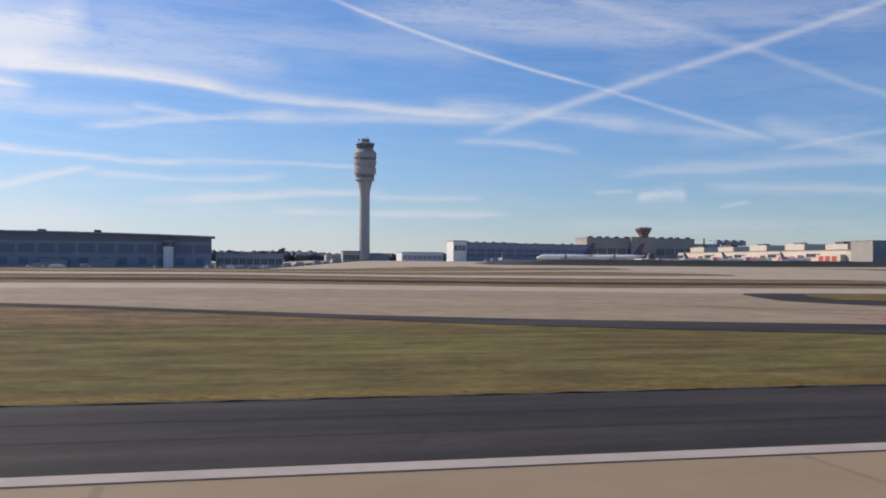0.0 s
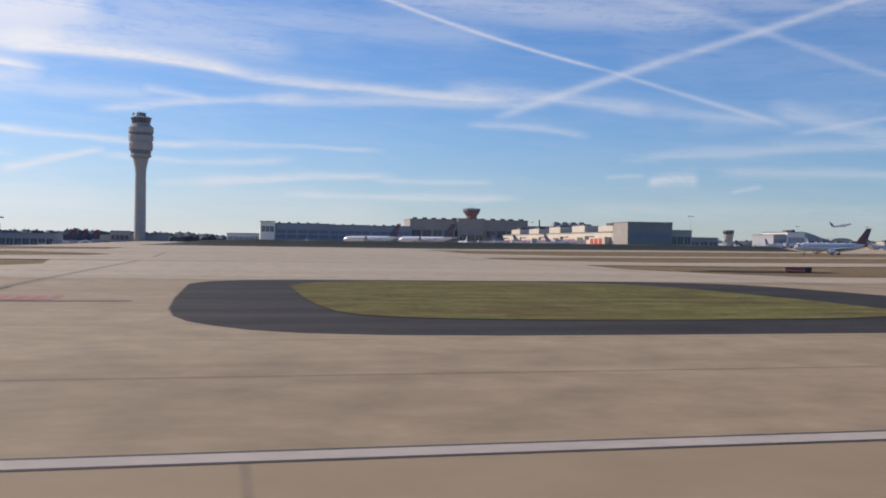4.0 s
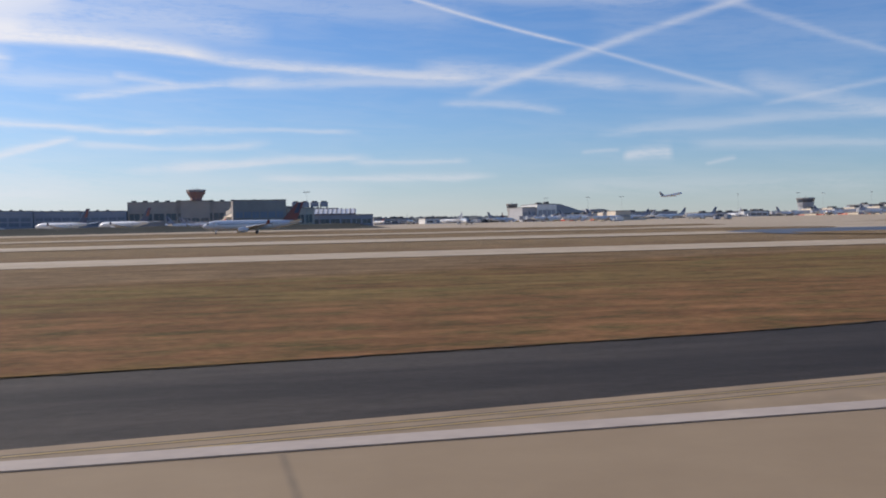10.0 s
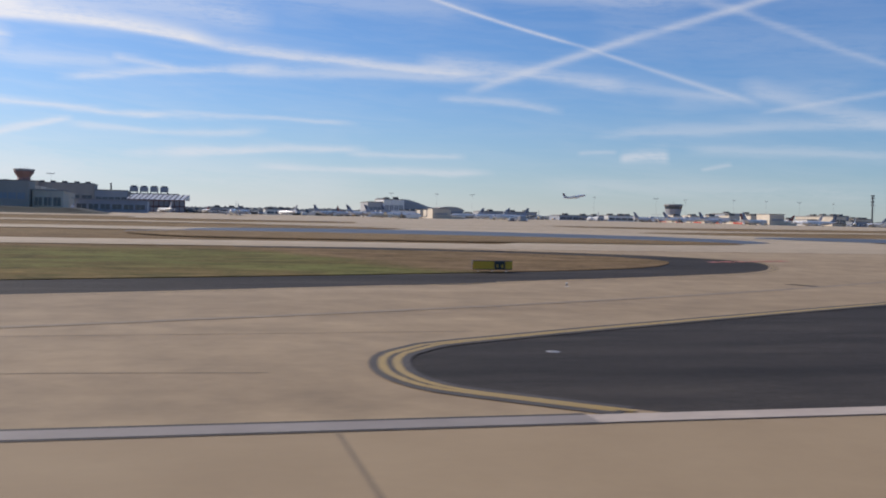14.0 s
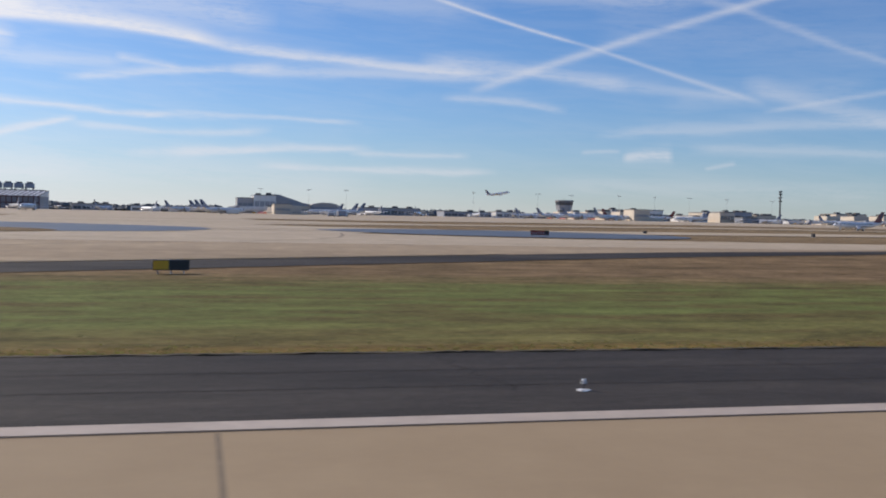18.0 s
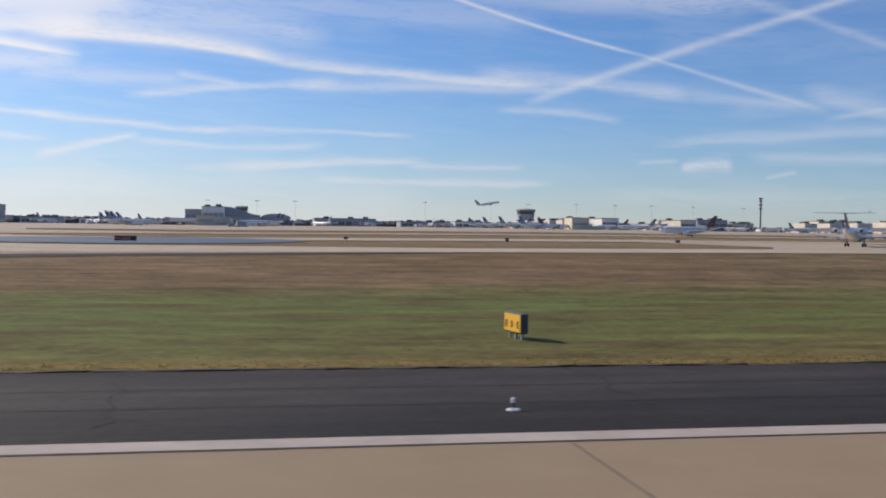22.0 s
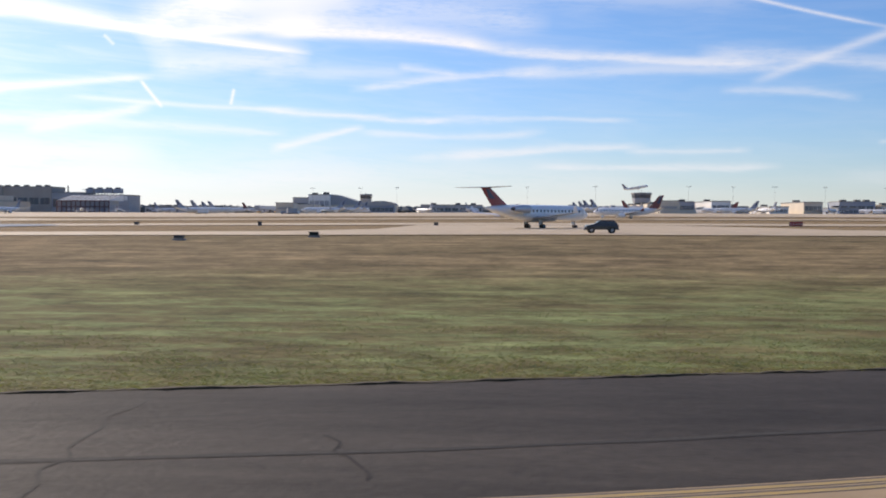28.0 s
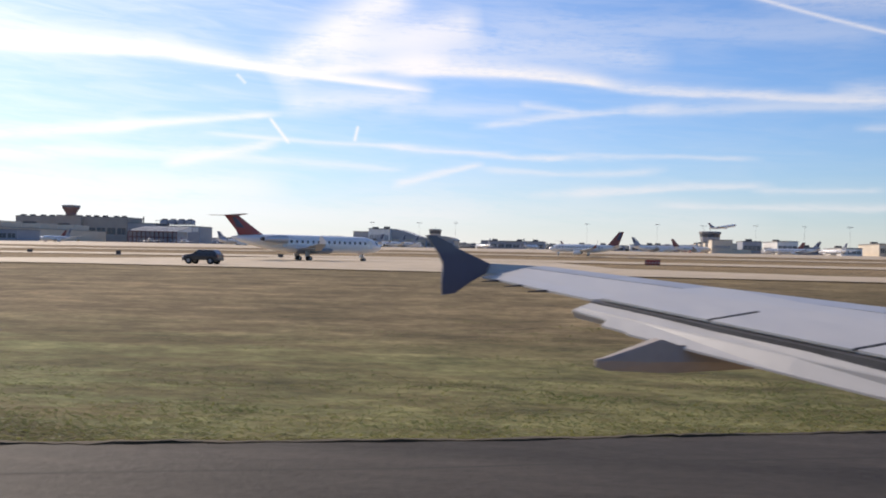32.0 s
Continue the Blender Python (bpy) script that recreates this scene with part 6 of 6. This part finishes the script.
# ---- grassy bank before the long concourse ----
rows = []
for i in range(46):
    x = 150 + 9.5 * i
    e = step(150, 215, x) * (1 - step(545, 575, x))
    z0 = land(x, 556)
    top = z0 + (6.9 - z0) * e + 0.25 * math.sin(i * 1.7) * e
    rows.append([(x, 549, z0 - 0.4), (x, 556, z0 + 0.35 * (top - z0)), (x, 563, top), (x, 640, top + 0.3 * e), (x, 690, land(x, 690) - 0.4)])
bank = tagged(mesh_ob("bank", loft(rows), M_BERM), "long dark grassy bank below the terminal apron", "bank", kind="structure")

# ---- far woods ----
rw = random.Random(3)
vs, fs = [], []
for i in range(5200):
    x = rw.uniform(-2200, 3400)
    y = rw.uniform(1560, 1900)
    hh = 9 + 4.5 * noise.noise(Vector((x * 0.004, 1.7, 0))) + 4 * noise.noise(Vector((x * 0.017, 8.2, 0))) + rw.uniform(-2, 2)
    hh = max(5.0, hh) + 11.0 + (y - 1560) * 0.006
    w = rw.uniform(7, 15)
    b = len(vs)
    zg = 4
    for k in range(6):
        a = 2 * math.pi * k / 6 + rw.random()
        vs.append((K * (x + w * math.cos(a) * 0.75), K * (y + w * math.sin(a) * 0.75), K * zg))
    for k in range(6):
        a = 2 * math.pi * k / 6 + rw.random()
        vs.append((K * (x + w * math.cos(a)), K * (y + w * math.sin(a)), K * (zg + (hh - zg) * rw.uniform(0.5, 0.75))))
    vs.append((K * x, K * y, K * hh))
    for k in range(6):
        fs.append((b + k, b + (k + 1) % 6, b + 6 + (k + 1) % 6, b + 6 + k))
        fs.append((b + 6 + k, b + 6 + (k + 1) % 6, b + 12))
wm = bpy.data.meshes.new("far_woods")
wm.from_pydata(vs, [], fs)
wm.materials.append(M_WOODS)
tagged(new("far_woods", wm), "low dark band of far woods on the horizon", "woods", kind="stuff")

# ---- grass blades, thickest along the paved edges ----
rg = np.random.default_rng(4)
def edge_y(line, x):
    for (x0, y0), (x1, y1) in zip(line, line[1:]):
        if x0 <= x <= x1 and x1 > x0:
            return y0 + (y1 - y0) * (x - x0) / (x1 - x0)
    return None


def grass_low(x):
    """Where the first grass beyond the runway begins, or None over paving."""
    if x < 96:
        return SHOULDER
    if 331 < x < 440:
        return SHOULDER
    if 440 <= x < 640:
        return edge_y(turf_b_low, x)
    if 645 < x < 862:
        return SHOULDER
    if x >= 862:
        return edge_y(turf_c_low, x)
    return None


gvs, gfs = [], []
for x0 in np.arange(-16, 1046, 0.5):
    y0 = grass_low(x0)
    if y0 is None:
        continue
    top = edge_y(turf_a_top, x0) if x0 < 96 else (edge_y(turf_c_top, x0) if 645 < x0 < 862 else None)
    near = x0 > 880
    for k in range(64 if near else 18):
        d = rg.exponential((0.3 if k % 3 == 0 else 2.4) if near else 0.7)
        if top is not None and y0 + d > top - 0.2:
            continue
        x, y = x0 + rg.uniform(0, 0.5), y0 + 0.05 + d
        z = land(x, y) + 0.02
        hh, wd = (rg.uniform(0.012, 0.04), rg.uniform(0.03, 0.09)) if near else (rg.uniform(0.02, 0.065), rg.uniform(0.05, 0.11))
        for b in range(3):
            a = rg.uniform(0, 6.283)
            ca, sa = math.cos(a), math.sin(a)
            lean = rg.uniform(-0.12, 0.12)
            n = len(gvs)
            ox, oy = rg.uniform(-0.12, 0.12), rg.uniform(-0.12, 0.12)
            gvs += [(K * (x + ox - ca * wd / 2), K * (y + oy - sa * wd / 2), K * z), (K * (x + ox + ca * wd / 2), K * (y + oy + sa * wd / 2), K * z), (K * (x + ox + lean), K * (y + oy + lean * 0.5), K * (z + hh))]
            gfs.append((n, n + 1, n + 2))
gm = bpy.data.meshes.new("grass")
gm.from_pydata(gvs, [], gfs)
gm.materials.append(M_BLADE)
tagged(new("grass", gm), "rough mown grass tufts along the paved edges", "grass", kind="stuff")

# ---- clumps of clover and weeds in the rough grass ----
wvs, wfs = [], []
while len(wfs) < 110000:
    cx, d = rg.uniform(908, 1046), rg.exponential(6.0)
    cy = grass_low(cx) + 0.3 + d
    size = rg.uniform(0.25, 0.95)
    for k in range(int(70 * size)):
        x, y = cx + rg.normal(0, size * 1.3), cy + rg.normal(0, size * 0.55)
        if y < grass_low(min(max(x, 900), 1100)) + 0.1:
            continue
        z, a = land(x, y) + 0.01, rg.uniform(0, 6.283)
        hh, wd, ln = rg.uniform(0.012, 0.035) * (0.5 + size), rg.uniform(0.04, 0.09), rg.uniform(0.07, 0.16)
        ca, sa, n = math.cos(a), math.sin(a), len(wvs)
        for px, py, pz in ((-sa * wd / 2, ca * wd / 2, hh * 0.4), (ca * ln * 0.5, sa * ln * 0.5, hh * 0.3), (sa * wd / 2, -ca * wd / 2, hh * 0.5), (ca * ln, sa * ln, hh)):
            wvs.append((K * (x + px), K * (y + py), K * (z + pz)))
        wfs += [(n, n + 1, n + 3), (n + 1, n + 2, n + 3)]
wm = bpy.data.meshes.new("weeds")
wm.from_pydata(wvs, [], wfs)
wm.materials.append(M_WEED)
tagged(new("weeds", wm), "low green clover and weed clumps in rough grass", "weeds", kind="stuff")

# ---- cracks in the old asphalt ----
rc = random.Random(8)
for x0, x1 in ((-15, 90), (335, 440), (650, 870)):
    for y in (23.9, 26.6):
        pts = [(x0, y)]
        while pts[-1][0] < x1:
            pts.append((pts[-1][0] + rc.uniform(4, 9), y + rc.uniform(-0.06, 0.06)))
        band("crack", pts, 0.05, M_SEAL, 0.0445, "long dark paving seam in asphalt", "crack")
for off, wide, seam in ((3.2, 0.10, M_SEAL), (3.34, 0.20, M_OLD_SEAL), (6.95, 0.10, M_OLD_SEAL)):
    pts = smooth([(x, y + off + 0.07 * rc.uniform(-1, 1)) for x, y in exit_c_line if 880 < x < 1050], 3)
    band("crack", pts, wide, seam, 0.0445 if seam is M_SEAL else 0.0415, "long dark paving seam in asphalt", "crack")
for x, y in ((950.5, 33), (967.9, 35.9), (980.5, 42), (992.0, 47.6)):
    pts = [(x, y)]
    for i in range(6):
        pts.append((pts[-1][0] + rc.uniform(-0.1, 0.45), pts[-1][1] + rc.uniform(-0.75, -0.35)))
    band("crack", smooth(pts, 3), 0.07, M_SEAL, 0.046, "wandering dark crack across asphalt", "crack")

for x, y in ((933.4, 35.1), (945.9, 36.2)):
    pts = [(x, y)]
    for i in range(9):
        pts.append((pts[-1][0] + rc.uniform(-0.3, 0.4), pts[-1][1] + rc.uniform(-1.2, -0.7)))
    band("crack", smooth(pts, 3), 0.07, M_OLD_SEAL, 0.046, "wandering dark crack across asphalt", "crack")

for x0, x1 in ((-12, 85), (338, 436), (655, 862)):
    x = x0 + rc.uniform(2, 6)
    while x < x1:
        pts = [(x, 30.0 + rc.uniform(-0.4, 0.1))]
        while pts[-1][1] > rc.uniform(21.4, 24.5):
            pts.append((pts[-1][0] + rc.uniform(-0.45, 0.45), pts[-1][1] - rc.uniform(0.4, 0.9)))
        band("crack", pts, rc.uniform(0.03, 0.055), M_SEAL, 0.046, "wandering dark crack across asphalt", "crack")
        x += rc.uniform(11, 24)

# ---- ragged soil edge where the turf meets the asphalt ----
rt = random.Random(14)
for x0, x1 in ((-30, 95), (332, 440), (441, 610), (647, 861), (863, 1045)):
    rows, x = [], float(x0)
    near = x0 > 862
    while x < x1:
        y = grass_low(x) or SHOULDER
        z = land(x, y) + 0.045
        foot, lip = y - 0.12 + rt.uniform(-0.07, 0.05) + 0.06 * math.sin(x * 2.1) * math.sin(x * 0.83), rt.uniform(0.025, 0.06) * (0.6 + 0.4 * math.sin(x * 1.7 + math.sin(x * 0.6)))
        rows.append([(x, foot, z - 0.03), (x, foot + rt.uniform(0.01, 0.07), z + lip), (x, y + 0.10 + rt.uniform(-0.05, 0.1), z + lip * 0.7), (x, y + 0.32 + rt.uniform(-0.14, 0.16), z - (0.055 if near else 0.0))])
        x += rt.uniform(0.16, 0.42)
    me = bpy.data.meshes.new("soil_edge")
    me.from_pydata([(K * a, K * b, K * c) for r in rows for a, b, c in r], [], [(4 * i + k, 4 * i + 4 + k, 4 * i + 5 + k, 4 * i + 1 + k) for i in range(len(rows) - 1) for k in range(3)])
    me.materials.append(M_SOIL)
    tagged(new("soil_edge", me), "ragged raised turf edge with bare soil beside asphalt", "soil edge", kind="structure")

# ---- slabs of the runway beside the edge stripe ----
runway = bpy.data.objects["runway"]
sheet("joint_seal", [(-50, 4.2), (1065, 4.2), (1065, 19.15), (-50, 19.15)], M_JOINT, 0.0525, "dark tar seal in the joints between runway slabs", "joint seal")
for x0, x1, n in ((-31.9, 57.65, 6), (57.65, 341.3, 19), (341.3, 618.3, 18), (618.3, 775.2, 10), (775.2, 1064.2, 19)):
    length = (x1 - x0) / n
    sbm = bmesh.new()
    box(sbm, -length / 2 + 0.05, length / 2 - 0.05, -3.79, 3.79, 0, 0.02, bevel=0.006)
    slab_me = bpy.data.meshes.new("slab")
    for v in sbm.verts:
        v.co *= K
    sbm.to_mesh(slab_me)
    sbm.free()
    slab_me.materials.append(M_SLAB)
    for i in range(n):
        for j in range(2):
            s = new("slab", slab_me)
            s.parent = runway
            s.location = (K * (x0 + length * (i + 0.5)), K * (15.33 - 7.62 * j), K * 0.036)

# ---- wing of the airliner at the end of its roll-out, standing on its main wheels ----
wing = thing("airliner_wing", "long pale grey airliner wing with navy tip fence and lowered flaps", "aircraft wing", (1007.56, 32.47, 0), 20.6)


def lead(l):
    return 4.8 + (15.2 - l) * 0.52, 4.3 - 0.222 - (15.2 - l) * 0.0735


def trail(l):
    return 3.69 + (15.2 - l) * 0.317, 4.3 - 0.36 - (15.2 - l) * 0.080


def slot(l):
    return 4.66 + (12.2 - l) * 0.35, 4.3 - 0.575 - (12.2 - l) * 0.0845


def mix(a, b, t):
    return a + (b - a) * t


def wing_ring(l, rear, deep):
    (fx, fz), (rx, rz) = lead(l), rear
    up = 0.035 * (fx - rx)
    return [(fx, l, fz), (mix(fx, rx, 0.06), l, fz + up * 0.8), (mix(fx, rx, 0.45), l, mix(fz, rz, 0.45) + up), (rx, l, rz), (rx, l, rz - 0.05), (mix(fx, rx, 0.4), l, mix(fz, rz, 0.4) - deep), (mix(fx, rx, 0.05), l, fz - deep * 0.6)]


M_WING = mat("wing_skin", (0.50, 0.487, 0.465), (0.39, 0.38, 0.362), 0.42, metal=0.0, scale=0.5, stretch=(1, 0.4, 1), coat=0.05)
M_WING_LE = mat("polished_leading_edge", (0.40, 0.415, 0.445), (0.30, 0.315, 0.345), 0.42, metal=0.2, scale=0.5)
M_WING_UN = mat("wing_grey_fairing", (0.31, 0.27, 0.24), (0.23, 0.20, 0.18), 0.6, scale=0.8)
main = part("main_panel", loft([wing_ring(l, slot(l), d) for l, d in ((12.2, 0.18), (10, 0.28), (7, 0.42), (4, 0.6), (1.3, 0.8))]), M_WING, wing)
part("outer_panel", loft([wing_ring(l, (mix(*[trail(l)[0], lead(l)[0]], 0.28), trail(l)[1] + 0.03), d) for l, d in ((15.2, 0.10), (13.6, 0.14), (12.22, 0.18))]), M_WING, wing)
(fx, fz), (tx, tz) = lead(15.2), trail(15.2)
cap = [wing_ring(15.2, (mix(tx, fx, 0.28), tz + 0.03), 0.10), [(mix(3.62, 3.98, u), 15.29, mix(4.00, 4.125, u) + h) for u, h in ((1, 0), (0.9, 0.01), (0.5, 0.015), (0, 0.0), (0, -0.03), (0.5, -0.04), (0.95, -0.03))]]
part("wing_tip", loft(cap), M_WING, wing)
rows = []
for l in (15.0, 13.6, 12.3):
    (tx, tz), (fx, fz) = trail(l), lead(l)
    hx = mix(tx, fx, 0.275)
    rows.append([(hx, l, tz + 0.032), (tx, l, tz), (tx, l, tz - 0.03), (hx, l, tz - 0.10)])
part("aileron", loft(rows), M_WING, wing)
rows = []
for l in (15.1, 13.6, 12.25, 10, 7, 4, 1.4):
    fx, fz = lead(l)
    rx, rz = slot(l) if l < 12.21 else (mix(trail(l)[0], fx, 0.28), trail(l)[1] + 0.03)
    c = 0.30 + (15.2 - l) * 0.035
    u, up = c / (fx - rx), 0.035 * (fx - rx)
    skin = mix(fz, rz, u) + up * mix(0.8, 1.0, (u - 0.06) / 0.39) - 0.2 * up * max(0, 1 - u / 0.06)
    rows.append([(fx + 0.05, l, fz - 0.06), (fx + 0.01, l, fz + 0.02), (mix(fx, rx, 0.06), l, fz + up * 0.8 + 0.012), (fx - c, l, skin + 0.012), (fx - c, l, skin - 0.03), (fx - 0.02, l, fz - 0.10)])
part("slat", loft(rows), M_WING_LE, wing, "blue-grey leading edge slat")
for a, b in ((12.1, 10.36), (10.30, 8.56), (8.50, 6.76), (6.70, 4.96)):
    rows = []
    for l in (a, b):
        (sx, sz), (fx, fz) = slot(l), lead(l)
        hx, hz = mix(sx, fx, 0.30), mix(sz, fz, 0.30) + 0.035 * (fx - sx) * 0.9
        rows.append([(hx, l, hz + 0.012), (sx - 0.04, l, sz + 0.020), (sx - 0.04, l, sz - 0.005), (hx, l, hz - 0.02)])
    part("spoiler", loft(rows), M_WING, wing)
    for l in (b,):
        (sx, sz), (fx, fz) = slot(l), lead(l)
        hx, hz = mix(sx, fx, 0.30), mix(sz, fz, 0.30) + 0.035 * (fx - sx) * 0.9
        part("panel_gap", loft([[(sx - 0.03, l - 0.018, sz + 0.005), (sx - 0.03, l + 0.0, sz + 0.005), (sx - 0.03, l, sz + 0.026), (sx - 0.03, l - 0.018, sz + 0.026)], [(hx, l - 0.02, hz), (hx, l, hz), (hx, l, hz + 0.018), (hx, l - 0.02, hz + 0.018)]]), M_STEEL, wing)
rows = []
for l in (12.2, 9, 6, 3, 1.4):
    sx, sz = slot(l)
    rows.append([(sx + 0.02, l, sz - 0.02), (sx - 0.12, l, sz - 0.03), (sx - 0.12, l, sz - 0.20), (sx + 0.02, l, sz - 0.20)])
# Solid dark strip that stands in for the shade inside the slot.
part("flap_slot", loft(rows), M_STEEL, wing, "dark strip for the shaded gap behind the spoilers")


def flap_te(l):
    return 4.10 + (12.2 - l) * 0.42, 4.3 - 0.815 - (12.2 - l) * 0.106


rows, rows2 = [], []
for l, k in ((12.2, 0.30), (11.55, 0.42), (11.5, 0.86), (11.1, 0.9), (11.05, 1.0), (9, 1.0), (6, 1.0), (3, 1.0), (1.4, 1.0)):
    (sx, sz), (tx, tz) = slot(l), flap_te(l)
    ax, az = sx - 0.065, sz - 0.034
    mx, mz = mix(ax, tx, 0.45), mix(az, tz, 0.40)
    rows.append([(ax, l, az), (mx, l, mz), (mx - 0.03, l, mz - 0.06), (ax, l, az - 0.16)])
    ex, ez = mix(mx, tx, k), mix(mz, tz, k)
    rows2.append([(mx - 0.035, l, mz - 0.012), (ex, l, ez), (ex, l, ez - 0.025), (mx - 0.035, l, mz - 0.14)])
part("flap_vane", loft(rows), M_WING, wing)
part("flap", loft(rows2), M_WING, wing)
for l, f0, f1, z0 in ((10.35, 3.92, 6.6, 3.10), (6.9, 5.15, 8.2, 2.86), (3.6, 6.0, 9.6, 2.62)):
    rings = []
    for s, w, up, dn in ((0, 0.02, 0.03, 0.05), (0.05, 0.07, 0.06, 0.09), (0.28, 0.14, 0.27, 0.11), (0.36, 0.15, 0.20, 0.11), (0.7, 0.15, 0.26, 0.07), (1, 0.05, 0.20, -0.04)):
        x = mix(f0, f1, s)
        rings.append([(x, l - w, z0 + 0.02), (x, l - w * 0.7, z0 + up), (x, l + w * 0.7, z0 + up), (x, l + w, z0 + 0.02), (x, l + w * 0.55, z0 - dn), (x, l - w * 0.55, z0 - dn)])
    part("flap_track_fairing", loft(rings), M_WING_UN, wing, "grey canoe-shaped flap track fairing")
fence = bmesh.new()
prof = [(2.89, 4.56), (3.06, 4.555), (3.45, 4.34), (3.95, 4.12), (3.90, 3.98), (3.60, 3.80), (3.38, 3.64), (3.17, 3.61), (3.16, 3.80), (3.18, 4.10), (3.10, 4.28)]
a = [fence.verts.new((x, 15.22, z)) for x, z in prof]
b = [fence.verts.new((x, 15.30, z)) for x, z in prof]
fence.faces.new(a)
fence.faces.new(b[::-1])
for i in range(len(prof)):
    j = (i + 1) % len(prof)
    fence.faces.new((a[i], b[i], b[j], a[j]))
bmesh.ops.recalc_face_normals(fence, faces=fence.faces[:])
part("wingtip_fence", fence, M_NAVY, wing, "dark navy wingtip fence")
for l in (14.5, 13.9, 13.3):
    tx, tz = trail(l)
    part("static_wick", tube(bmesh.new(), (tx, l, tz - 0.01), (tx - 0.28, l + 0.03, tz - 0.03), 0.018, 0.008, 5), M_STEEL, wing)
gear = part("landing_gear", tube(bmesh.new(), (8.3, 2.1, 0.55), (8.3, 2.1, 2.75), 0.16, 0.2, 10), M_POLE, wing)
for dy in (-0.46, 0.46):
    part("wheel", tube(bmesh.new(), (8.3, 2.1 + dy - 0.2, 0.6), (8.3, 2.1 + dy + 0.2, 0.6), 0.57, n=18), M_TYRE, gear)
part("gear_door", boxes((7.7, 8.9, 2.75, 2.82, 1.2, 2.8)), M_FUSE, gear)
